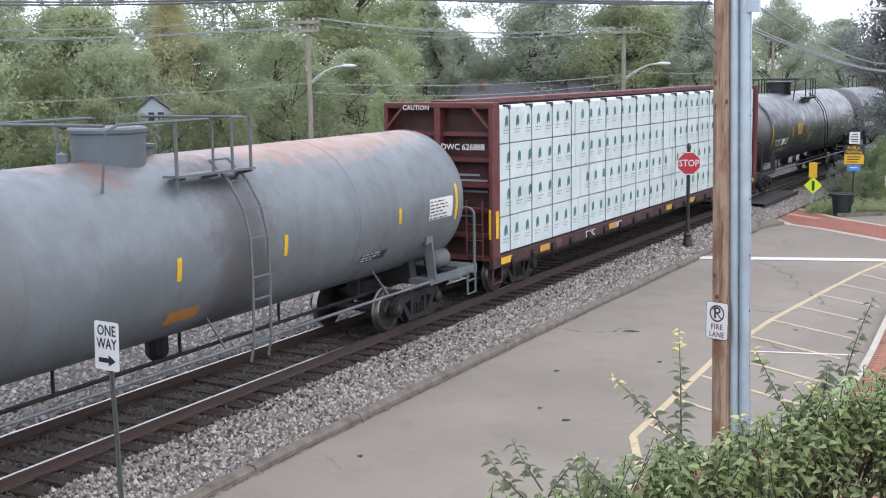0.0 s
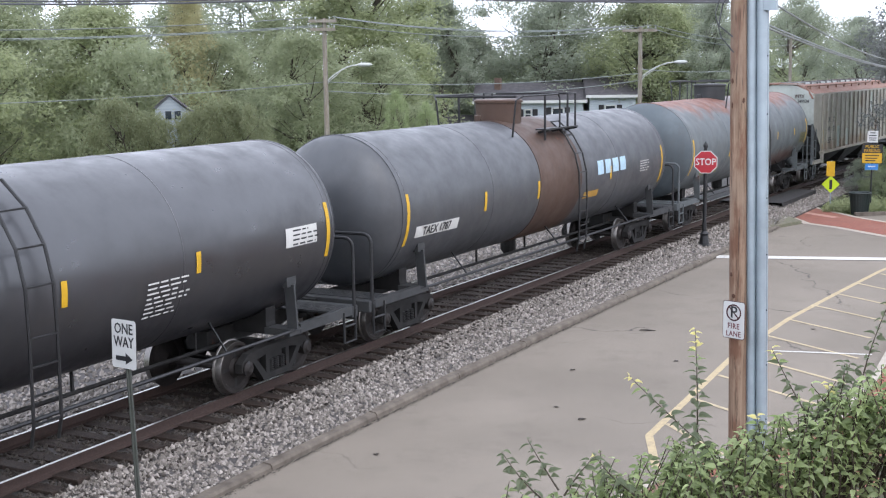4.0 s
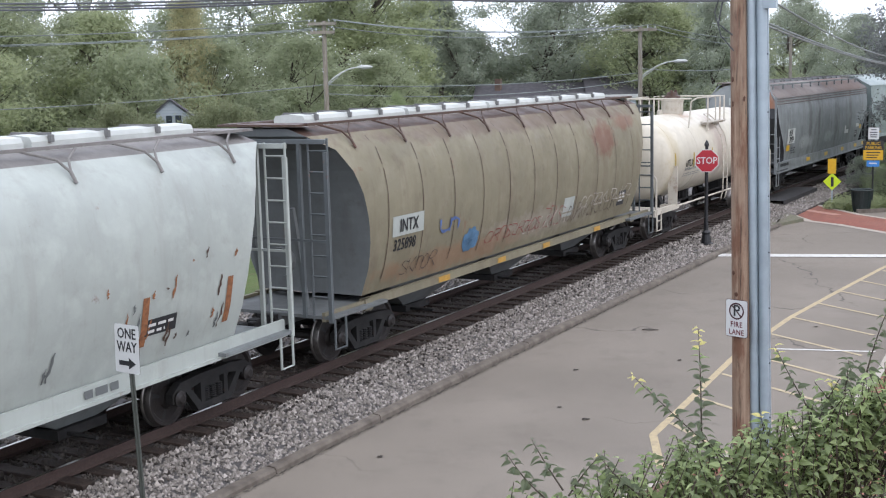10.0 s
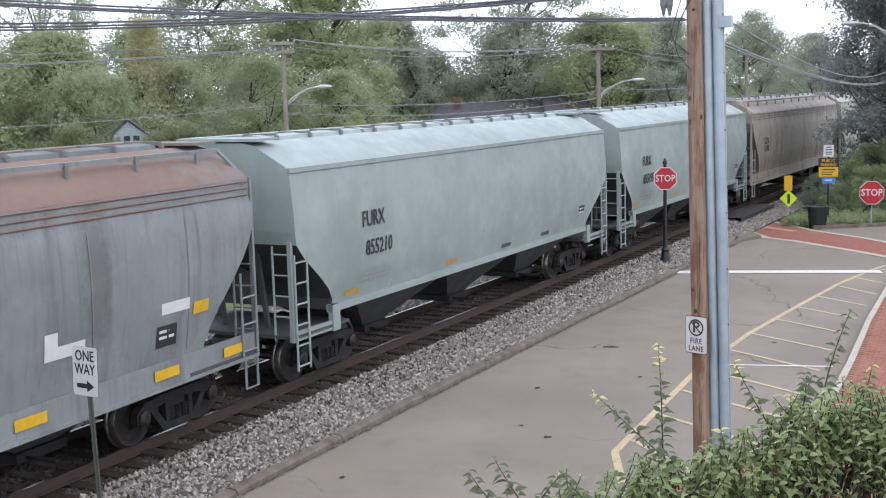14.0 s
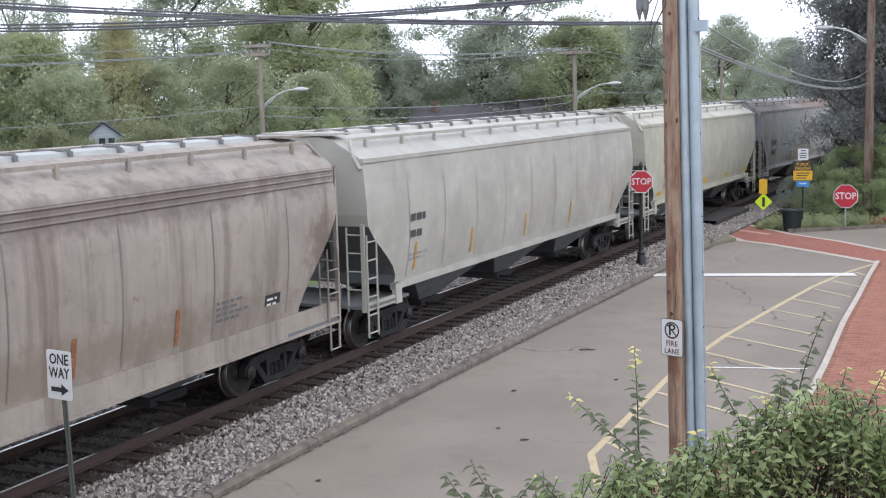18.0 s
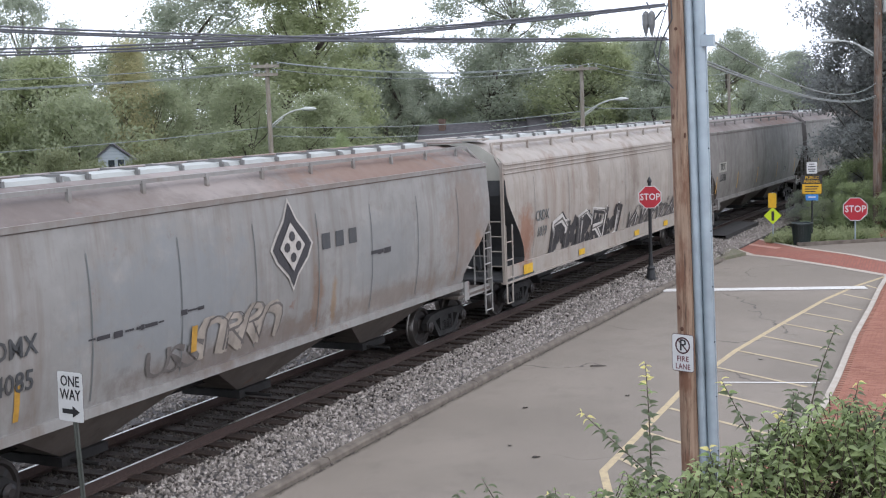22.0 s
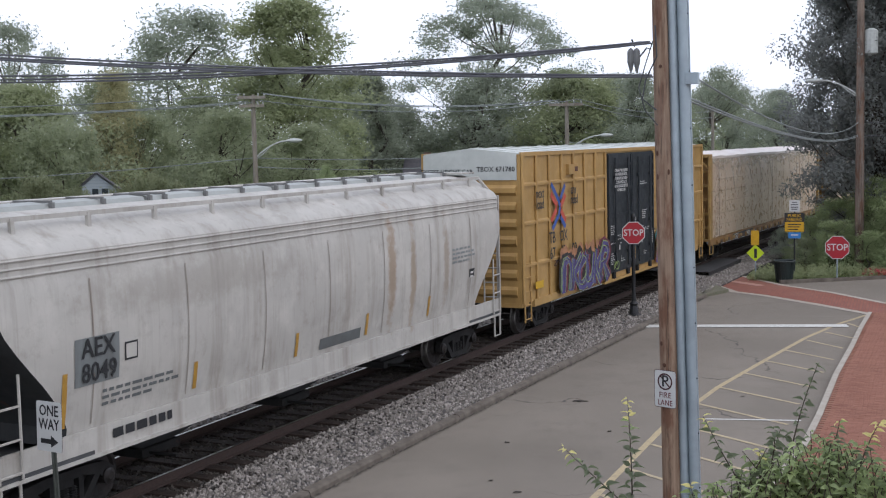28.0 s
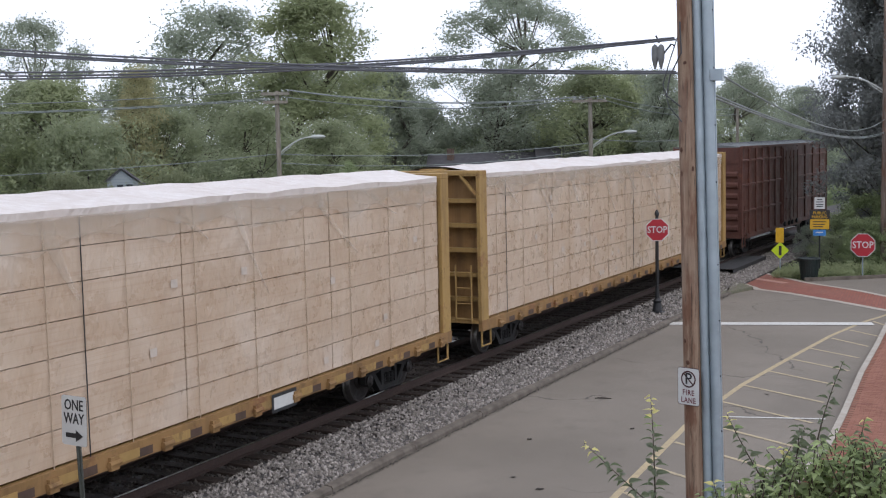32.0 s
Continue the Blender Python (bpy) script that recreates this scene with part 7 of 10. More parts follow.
def graffiti(car, lv, x0, x1, z0, z1, n, layers, seed, proud=0.02, slant=0.15, soft=2):
    """Sprayed letter shapes, drawn as bent strokes in layers from the broad base to the fine outline."""
    r = random.Random(seed)
    w = (x1 - x0) / n
    for k in range(n):
        glyph = GLYPHS[r.randrange(len(GLYPHS))]
        h = (z1 - z0) * r.uniform(0.8, 1.0)
        lean = slant + r.uniform(-0.2, 0.2)
        sx = w * r.uniform(1.0, 1.35)
        for lay, (mt, width, dx, dz) in enumerate(layers):
            bm = bm_new()
            for q, stroke_ in enumerate(glyph):
                pts = rounded([(x0 + k * w + dx + px * sx + lean * pz * h, z0 + dz + pz * h * 0.94) for px, pz in stroke_], soft)
                rows = []
                for i, p in enumerate(pts):
                    a, b = pts[max(0, i - 1)], pts[min(len(pts) - 1, i + 1)]
                    d = Vector((b[0] - a[0], b[1] - a[1])).normalized()
                    half_w = width / 2 * (0.75 + 0.35 * math.sin(i * 0.9 + k))
                    row = []
                    for sgn in (-1, 1):
                        z = min(max(p[1] + d.x * half_w * sgn, z0 - 0.1), z1 + 0.12)
                        hw, _ = side_point(lv, z)
                        row.append(bm.verts.new((p[0] - d.y * half_w * sgn, -(hw + proud + 0.003 * (lay + 1) + 0.0003 * (k % 5) + 0.0006 * q), z)))
                    rows.append(row)
                for a, b in zip(rows, rows[1:]):
                    bm.faces.new((a[0], b[0], b[1], a[1]))
            part("spray_paint", bm, mt, car)


def spray_cloud(car, lv, x0, x1, z0, z1, n, material, seed, proud):
    """A sprayed patch behind the letters: overlapping round blots."""
    r = random.Random(seed)
    bm = bm_new()
    for k in range(2 * n):
        rad = r.uniform(0.10, 0.26)
        cx = x0 + rad + (x1 - x0 - 2 * rad) * (k + r.random()) / (2 * n)
        cz_ = min(max(r.uniform(z0, z1), z0 + rad * 0.9), z1 - rad * 0.4 - 0.12 * abs(math.sin(cx * 2.3)))
        pts = []
        for q in range(11):
            a = q * math.tau / 11
            z = max(z0, cz_ + rad * r.uniform(0.6, 1.25) * math.sin(a))
            pts.append(bm.verts.new((cx + rad * r.uniform(0.8, 1.1) * math.cos(a), -(side_point(lv, z)[0] + proud + 0.0001 * k / n), z)))
        bm.faces.new(pts)
    part("spray_cloud", bm, material, car)


SPRAY_K = plain("black_spray", lin(50, 48, 50), 0.6, 0, 0.3, 3)
SPRAY_D = plain("faded_grey_spray", lin(108, 102, 98), 0.7, 0, 0.35, 3)
SPRAY_W = plain("white_spray", lin(206, 202, 196), 0.6, 0, 0.2, 3)
spray_cloud(car, lv, -6.5, -0.6, 1.22, 2.25, 34, SPRAY_K, 75, 0.012)
graffiti(car, lv, -6.3, -1.0, 1.1, 2.5, 5, ((SPRAY_K, 0.46, 0.06, -0.02), (SPRAY_W, 0.25, 0, 0.05), (SPRAY_D, 0.07, 0.05, 0.03)), 8, 0.02, 0.1, 0)
graffiti(car, lv, 0.4, 7.4, 1.15, 2.0, 11, ((SPRAY_D, 0.38, 0.03, -0.04), (SPRAY_W, 0.07, 0.05, 0), (SPRAY_K, 0.08, -0.08, 0.02)), 6, 0.02, 0.25, 0)
graffiti(car, lv, 0.9, 6.8, 1.35, 2.15, 8, ((SPRAY_D, 0.07, 0, 0),), 7, 0.034)

graffiti(TAGGED_CAR[0], TAGGED_CAR[1], -2.6, -0.5, 1.55, 2.3, 4, ((plain("pale_tan_spray", lin(166, 156, 144), 0.7, 0, 0.3, 3), 0.24, 0, 0), (SPRAY_D, 0.05, 0.11, 0.04)), 54, 0.02, 0.15, 1)
graffiti(TAGGED_CAR[0], TAGGED_CAR[1], -3.9, -2.7, 1.5, 1.95, 3, ((SPRAY_D, 0.10, 0, 0),), 55, 0.02, 0.15, 1)
SPRAY_BLUE = plain("blue_spray", lin(84, 112, 168), 0.6, 0, 0.3, 3)
OC, OL = OLIVE_CAR
SCRIBBLE_W = plain("thin_white_scribble", lin(196, 188, 176), 0.7, 0, 0.2, 3)
SCRIBBLE_R = plain("thin_red_scribble", lin(150, 70, 66), 0.7, 0, 0.2, 3)
SCRIBBLE_D = plain("thin_dark_scribble", lin(92, 78, 68), 0.7, 0, 0.2, 3)
for x0, x1, z0, z1, n, mt, seed in ((-0.4, 2.4, 1.5, 1.95, 9, SCRIBBLE_W, 31), (-2.4, 0.6, 1.55, 1.9, 9, SCRIBBLE_R, 33), (2.2, 5.6, 1.5, 2.0, 12, SCRIBBLE_D, 34), (3.0, 6.6, 1.75, 2.15, 10, SCRIBBLE_W, 35), (-6.0, -4.6, 1.4, 1.8, 5, SCRIBBLE_D, 36), (0.6, 1.8, 1.5, 2.1, 3, SCRIBBLE_R, 37)):
    graffiti(OC, OL, x0, x1, z0, z1, n, ((mt, 0.024, 0, 0),), seed)
side_patch(OC, OL, 1.9, 2.55, 1.65, 2.15, P_PALE, "paint_patch", 0.008)
for x, w in ((-4.4, 0.5), (-1.6, 0.4), (0.9, 0.4), (4.2, 0.45)):
    side_patch(OC, [(1.312, 0.5), (1.312, 1.5)], x, x + w, 1.0, 1.12, M_AMBER, "reflective_mark")
spray_cloud(OC, OL, -3.5, -2.7, 1.5, 1.95, 7, plain("blue_spray_blot", lin(84, 126, 160), 0.6, 0, 0.3, 3), 38, 0.012)
graffiti(OLIVE_CAR[0], OLIVE_CAR[1], -4.6, -3.8, 2.1, 2.4, 2, ((SPRAY_BLUE, 0.07, 0, 0),), 32)

# dull grey hopper
car, half, lv = hopper(323.9, 341.95, "bowed", "dull grey covered hopper with dark streaks", P_TILX, P_BAY, P_GREY_ROOF, P_TILX, sill=(1.22, 1.36), seams=8, hatch_paint=P_HATCH, rib_paint=P_MID)
side_patch(car, lv, -7.7, -6.5, 2.45, 2.85, P_LIGHT, "number_panel")
side_text(car, lv, "TILX", 0.40, -7.15, 2.65, M_INK, 0.9, proud=0.032)
side_text(car, lv, "55186", 0.42, -7.1, 2.2, M_INK, 0.9, proud=0.032)
for x in (-8.0, -4.6, -1.0, 3.0, 7.0):
    side_patch(car, lv, x, x + 0.11, 1.6, 2.3, M_AMBER, "reflective_stripe")
data_plate(car, lv, 4.6, 2.0, 0.4, 0.2, 181)

# white ribbed-eave hopper
car, half, lv = hopper(362.4, 379.6, "acf", "white covered hopper with grimy ribbed eaves", P_AEX_W, P_DARK, P_AEX_W, P_AEX_W, hatch_paint=P_HATCH, seams=7, rib_paint=P_CRDX)
side_patch(car, lv, -7.1, -6.15, 2.05, 2.75, P_AEX, "number_panel")
side_text(car, lv, "AEX", 0.40, -6.62, 2.58, M_INK, 0.95, proud=0.032)
side_text(car, lv, "8049", 0.40, -6.6, 2.22, M_INK, 0.95, proud=0.032)
for x in (-7.35, -4.3, -1.2, 1.5, 4.4):
    side_patch(car, lv, x, x + 0.10, 1.5, 2.3 if x < -6 else 1.95, M_AMBER, "reflective_stripe")
side_patch(car, lv, -0.3, 1.3, 1.48, 1.70, P_MID, "paint_patch")
side_patch(car, lv, -6.03, -5.73, 2.28, 2.56, M_INK, "notice_frame", 0.012)
side_patch(car, lv, -6.0, -5.76, 2.31, 2.53, P_AEX_W, "notice", 0.016)
data_plate(car, lv, 6.6, 2.35, 0.3, 0.2, 191)
small_print(car, lv, 5.6, 2.9, 1.4, 4, plain_print, 192)
small_print(car, SILL, -6.3, 1.22, 1.7, 1, M_INK, 193, 0.14)
small_print(car, lv, -6.5, 1.9, 1.8, 3, P_MID, 194)

# golden boxcar
car, half, lv = boxcar(381.1, 400.4, "golden-yellow high boxcar with dark sliding doors and graffiti", P_ORANGE, P_DOOR, P_PANEL, roof_paint=P_PANEL, door=(-2.6, 2.42), posts_per=7)
FY = [(1.54, 0.5), (1.54, 5.2)]
side_text(car, FY, "next", 0.40, -8.48, 3.97, M_INK, 0.85)
side_text(car, FY, "load", 0.40, -8.48, 3.67, M_INK, 0.85)
side_text(car, FY, "any", 0.40, -5.81, 3.97, M_INK, 0.85)
side_text(car, FY, "road", 0.40, -5.75, 3.67, M_INK, 0.85)
for text, x, z in (("TB", -7.58, 2.66), ("OX", -6.68, 2.66), ("67", -7.57, 2.21), ("17", -6.71, 2.21), ("80", -5.79, 2.21)):
    side_text(car, FY, text, 0.46, x, z, M_INK, 0.9)
EX_R, EX_B = plain("emblem_red", lin(212, 90, 70), 0.6), plain("emblem_blue", lin(60, 94, 170), 0.6)
def flat_stroke(car, y, a, b, w, mt, name="emblem_bar"):
    """A painted straight stroke on the near side."""
    d = Vector((b[0] - a[0], b[1] - a[1])).normalized() * w / 2
    bm = bm_new()
    bm.faces.new([bm.verts.new((px, -y, pz)) for px, pz in ((a[0] + d.y, a[1] - d.x), (b[0] + d.y, b[1] - d.x), (b[0] - d.y, b[1] + d.x), (a[0] - d.y, a[1] + d.x))])
    part(name, fix(bm), mt, car)


for a, b in [((-7.62, 3.92), (-7.12, 3.56)), ((-7.62, 3.15), (-7.17, 3.47)), ((-6.84, 3.52), (-6.45, 3.85)), ((-6.84, 3.42), (-6.45, 3.08))]:
    flat_stroke(car, 1.545, a, b, 0.17, EX_R)
for a, b in [((-7.6, 4.2), (-7.04, 3.72)), ((-6.88, 3.75), (-6.49, 4.13)), ((-7.53, 2.91), (-7.01, 3.3)), ((-6.88, 3.23), (-6.49, 2.91)), ((-7.04, 3.75), (-6.92, 3.53)), ((-6.92, 3.53), (-7.02, 3.27))]:
    flat_stroke(car, 1.549, a, b, 0.15, EX_B)
for x in (-5.75, 5.75):
    bm = bm_new()
    box(bm, x - 0.42, x + 0.36, -1.56, -1.46, 4.42, 4.72)
    holder = part("card_holder", bm, P_ORANGE, car)
    bm = bm_new()
    box(bm, x + 0.08, x + 0.30, -1.575, -1.56, 4.50, 4.64)
    part("holder_slot", bm, P_BOXBROWN, holder)
EX_F = plain("faded_emblem_red", lin(178, 92, 76), 0.65, 0, 0.2, 5)
side_patch(car, FY, 4.02, 5.55, 4.00, 4.18, EX_F, "emblem_bar", 0.058)
for xa in (4.22, 4.92):
    side_patch(car, FY, xa, xa + 0.22, 3.55, 4.00, EX_F, "emblem_bar", 0.058)
for a, b in (((5.5, 4.16), (6.05, 3.55)), ((6.1, 4.18), (5.5, 3.55))):
    flat_stroke(car, 1.596 if a[0] < 6 else 1.599, a, b, 0.15, EX_F)
side_text(car, [(1.615, 0.5), (1.615, 5.2)], "RAILCAR POOLING EXPERTS", 0.33, 4.95, 3.27, plain("brown_lettering", lin(62, 46, 38), 0.6), 0.95, proud=0.0)
DR = [(1.575, 0.5), (1.575, 5.2)]
for k, line in enumerate(("CERRAR Y BLOQUEAR", "LAS PUERTAS ANTES", "DE MOVER EL CARRO", "CLOSE AND LOCK", "BOTH DOORS BEFORE", "MOVING CAR")):
    side_text(car, [(1.61, 0.5), (1.61, 5.2)], line, 0.135, -1.45, 4.40 - 0.128 * k, M_WHITE)
small_print(car, DR, 0.75, 3.95, 0.85, 2, M_WHITE, 201, 0.03, 0.075)
for k, (x, z, w, n) in enumerate(((-2.45, 2.62, 0.45, 5), (-2.45, 2.05, 0.5, 1), (-2.45, 1.72, 0.36, 6), (-1.75, 2.28, 0.5, 3), (-1.1, 2.18, 0.6, 2), (0.05, 2.75, 0.32, 7), (0.1, 2.25, 0.55, 1), (0.95, 2.95, 0.6, 5), (0.75, 2.4, 0.5, 3), (1.3, 2.33, 0.6, 2), (2.1, 2.2, 0.14, 8), (-1.4, 1.48, 0.4, 2), (1.1, 1.5, 0.4, 2))):
    small_print(car, DR, x, z, w, n, M_WHITE, 210 + k, 0.026, 0.066)
for x, z, w, h in ((-1.62, 1.80, 0.12, 0.16), (0.86, 1.84, 0.11, 0.17), (0.52, 1.72, 0.06, 0.14), (-1.5, 2.0, 0.16, 0.03), (1.0, 2.02, 0.14, 0.03), (-1.38, 1.44, 0.03, 0.14), (1.12, 1.44, 0.03, 0.14)):
    side_patch(car, DR, x, x + w, z, z + h, M_WHITE, "paint_patch", 0.014)
side_patch(car, DR, 0.02, 0.14, 1.32, 1.75, M_AMBER, "reflective_stripe", 0.014)
GP = plain("purple_spray", lin(88, 80, 142), 0.6, 0, 0.3, 3)
GM = plain("maroon_spray", lin(118, 46, 66), 0.6, 0, 0.3, 3)
GG = plain("green_spray", lin(164, 190, 108), 0.6, 0, 0.2, 3)
GK = plain("black_spray_cloud", lin(44, 40, 40), 0.6, 0, 0.3, 3)
GH = plain("pink_haze_spray", lin(188, 134, 96), 0.7, 0, 0.3, 3)
GT = plain("teal_spray", lin(72, 152, 158), 0.6, 0, 0.25, 3)
GD = plain("dark_spray", lin(66, 46, 40), 0.6, 0, 0.3, 3)
spray_cloud(car, FY, -7.2, -2.7, 0.98, 2.3, 44, GH, 70, 0.057)
spray_cloud(car, FY, -7.1, -2.75, 0.98, 2.1, 44, GK, 71, 0.060)
spray_cloud(car, FY, -3.7, -2.72, 1.4, 2.35, 9, GM, 72, 0.062)
graffiti(car, FY, -6.9, -3.0, 1.0, 2.15, 6, ((GK, 0.66, 0.0, 0.03), (GM, 0.46, 0.14, 0.0), (GG, 0.42, 0, 0), (GP, 0.355, 0, 0), (GD, 0.04, 0.08, 0.03), (GG, 0.03, -0.12, 0.05)), 21, 0.064, 0.1, 1)
spray_cloud(car, FY, 2.5, 5.2, 1.6, 2.25, 26, GT, 73, 0.057)
spray_cloud(car, FY, 2.5, 6.2, 1.0, 1.95, 36, GD, 74, 0.060)
graffiti(car, FY, 2.6, 6.0, 1.0, 2.05, 6, ((GT, 0.42, 0.05, 0.14), (EX_R, 0.50, 0.03, 0.03), (GD, 0.46, 0.02, 0.02), (GG, 0.30, 0, 0), (GP, 0.25, 0, -0.03), (GG, 0.03, 0.09, 0.05), (EX_R, 0.03, -0.06, 0.04)), 22, 0.064, 0.2, 0)
graffiti(car, FY, -2.35, -1.85, 1.2, 1.5, 2, ((GG, 0.05, 0, 0),), 23, 0.10, 0.2, 1)
graffiti(car, FY, -7.6, -6.8, 1.85, 2.05, 4, ((GD, 0.05, 0, 0),), 24, 0.058, 0.3, 0)
graffiti(car, FY, 5.9, 6.5, 1.1, 1.45, 3, ((EX_R, 0.05, 0, 0),), 25, 0.066, 0.2, 0)
side_patch(car, FY, -8.9, -8.3, 1.35, 1.55, M_YELLOW, "reflective_mark", 0.014)
side_patch(car, FY, 6.9, 7.4, 1.45, 1.65, M_YELLOW, "reflective_mark", 0.014)
sign_text("EXCESS HEIGHT CAR", 0.17, M_INK, car, Matrix(((0, 0, -1, -half - 0.025), (-1, 0, 0, 0.72), (0, 1, 0, 4.62), (0, 0, 0, 1))))
sign_text("TBOX 671780", 0.19, M_INK, car, Matrix(((0, 0, -1, -half - 0.025), (-1, 0, 0, -0.75), (0, 1, 0, 4.68), (0, 0, 0, 1))))

P_MUSTARD_GRIME = car_paint("rust_grimed_mustard", lin(168, 130, 82), dirt=lin(92, 68, 50), dirty=0.75, rust=0.5, streak=0.6, rough=0.7, seed=43)
M_TAG = plain("white_paper_tag", lin(224, 210, 196), 0.7)

# two mustard centre-beam flats with clear-wrapped timber
for k, (a, b) in enumerate(((402.05, 425.6), (427.2, 450.5))):
    car, half = centerbeam(a, b, "mustard centerbeam flat car loaded with clear-wrapped tan lumber", P_MUSTARD, WRAP_TAN, 7, 1.64, STRAP_TAN, [-6.9, -2.4, 2.1, 6.6], COVER, panel_paint=P_MUSTARD_GRIME, sill_paint=P_MUSTARD_GRIME)
    for x in np.arange(-half + 1.55, half - 0.6, 1.22):
        side_patch(car, MB, x, x + 0.34, 0.82, 0.95, P_BAND, "rusty_pocket", 0.012)
    tags = random.Random(60 + k)
    for q in range(26):
        x, row = tags.uniform(-half + 0.7, half - 1.0), tags.randrange(7)
        z = 1.25 + row * 0.4957
        bm = bm_new()
        bm.faces.new([bm.verts.new((x + a_, -1.4, z + b_)) for a_, b_ in ((0, 0), (0.16, 0), (0.16, 0.13), (0, 0.13))])
        part("paper_tag", bm, M_TAG, car)
    for q in range(9):
        # loose folds of the sheet that trail down over the load
        x, drop, run = -half + 1.9 + 2.3 * q + tags.uniform(-0.5, 0.5), tags.uniform(0.5, 1.9), tags.uniform(0.5, 1.5)
        wide = tags.uniform(0.08, 0.22)
        bm = bm_new()
        rows_ = []
        for i in range(7):
            f = i / 6
            xx, zz = x + run * f ** 1.3, 4.46 - drop * f
            rows_.append([bm.verts.new((xx + e * wide * (1 - 0.8 * f), -1.418 - 0.012 * (e == 0), zz)) for e in (-1, 0, 1)])
        for a_, b_ in zip(rows_, rows_[1:]):
            for e in (0, 1):
                bm.faces.new((a_[e], a_[e + 1], b_[e + 1], b_[e]))
        part("sheet_fold", bm, M_FOLD, car, smooth=True)
    for x in (-half + 1.6, -half + 11.6):
        for y in (-1,):
            bm = bm_new()
            beam(bm, (x, -1.412, 1.02), (x, -1.412, 4.5), 0.013, 0.012, (1, 0, 0))
            part("tie_down_strap", bm, STRAP_DARK, car)
    if k == 0:
        side_patch(car, MB, -half + 3.7, -half + 7.3, 0.81, 1.05, P_DARK, "number_panel", 0.008)
        side_text(car, MB, "TTZX", 0.30, -half + 4.3, 0.90, M_WHITE)
        side_text(car, MB, "84808", 0.28, -half + 6.4, 0.90, M_WHITE)
        side_patch(car, MB, 4.3, 5.1, 0.72, 1.05, M_INK, "data_plate", 0.03)
        side_patch(car, MB, 4.36, 5.04, 0.78, 0.99, M_WHITE, "data_plate", 0.034)
        sign_text("84808", 0.22, M_INK, car, Matrix(((0, 0, -1, -half - 0.03), (-1, 0, 0, -0.7), (0, 1, 0, 4.1), (0, 0, 0, 1))))
        for x in np.arange(-half + 2.2, half - 1, 1.22):
            side_patch(car, MB, x, x + 0.6, 0.84, 0.98, P_MUSTARD, "sill_pocket", 0.02)

# brown boxcar
boxcar(453.1, 471.0, "rust-brown weathered boxcar with ribbed sides", P_BOXBROWN, P_BOXBROWN, P_BOXBROWN, height=4.85, door=(-1.6, 1.6), posts_per=6, roof_paint=P_MID)

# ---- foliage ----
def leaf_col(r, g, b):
    """Leaf colour lifted above real foliage, which puts haze into the far trees."""
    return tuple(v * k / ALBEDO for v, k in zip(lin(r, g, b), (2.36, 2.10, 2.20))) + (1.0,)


def make_leaf(name, a, b, c=None, rough=0.6):
    n = Nodes(name)
    col = n.mix(n.ramp(n.island(), 0, 1, 0.15, 0.8) if "shrub" in name else n.ramp(n.island(), 0, 1, 0.3, 0.65), a, b)
    if c:
        col = n.mix(n.ramp(n.noise(0.9, 4), 0.5, 0.7), col, c)
    col = n.mix(n.ramp(n.random(), 0, 1, 0, 0.25), col, b)
    n.link(col, n.b.inputs["Base Color"])
    n.b.inputs["Roughness"].default_value = rough
    n.b.inputs["Specular IOR Level"].default_value = 0.35
    tr = n.t.nodes.new("ShaderNodeBsdfTranslucent")
    n.link(col, tr.inputs["Color"])
    mx = n.t.nodes.new("ShaderNodeMixShader")
    mx.inputs[0].default_value = 0.62
    out = n.t.nodes["Material Output"]
    n.link(n.b.outputs[0], mx.inputs[1])
    n.link(tr.outputs[0], mx.inputs[2])
    n.link(mx.outputs[0], out.inputs["Surface"])
    return n.mat


# tree greens greyed and paled, so distance haze sits in the leaf colour
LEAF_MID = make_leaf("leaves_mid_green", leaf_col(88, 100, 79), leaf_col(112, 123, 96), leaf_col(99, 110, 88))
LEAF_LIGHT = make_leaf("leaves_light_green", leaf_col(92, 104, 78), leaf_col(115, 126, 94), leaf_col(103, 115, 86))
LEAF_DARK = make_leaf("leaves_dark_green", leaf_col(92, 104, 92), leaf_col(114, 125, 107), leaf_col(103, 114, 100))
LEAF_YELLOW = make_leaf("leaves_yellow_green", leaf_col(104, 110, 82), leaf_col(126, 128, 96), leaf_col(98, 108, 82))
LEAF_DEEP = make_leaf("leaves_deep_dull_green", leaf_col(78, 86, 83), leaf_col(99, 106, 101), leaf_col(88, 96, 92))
LEAF_SHRUB = make_leaf("shrub_leaves", leaf_col(46, 60, 38), leaf_col(130, 148, 104), leaf_col(72, 90, 56), 0.36)
LEAF_VERGE = make_leaf("verge_bush_leaves", leaf_col(84, 100, 70), leaf_col(116, 130, 96), leaf_col(98, 114, 82))
LEAF_SHOOT = make_leaf("shoot_leaves", leaf_col(50, 62, 46), leaf_col(84, 95, 72), None, 0.4)
LEAF_TIP = make_leaf("young_yellow_leaves", leaf_col(138, 142, 88), leaf_col(158, 158, 106), None, 0.5)
LEAF_YOUNG = make_leaf("young_green_leaves", leaf_col(78, 98, 62), leaf_col(106, 124, 80), None, 0.45)
M_BARK = make_stone("grey_brown_bark", lin(72, 66, 60), lin(98, 90, 82), 7.0, False)
M_TWIG = plain("brown_twig", lin(72, 62, 48), 0.8)


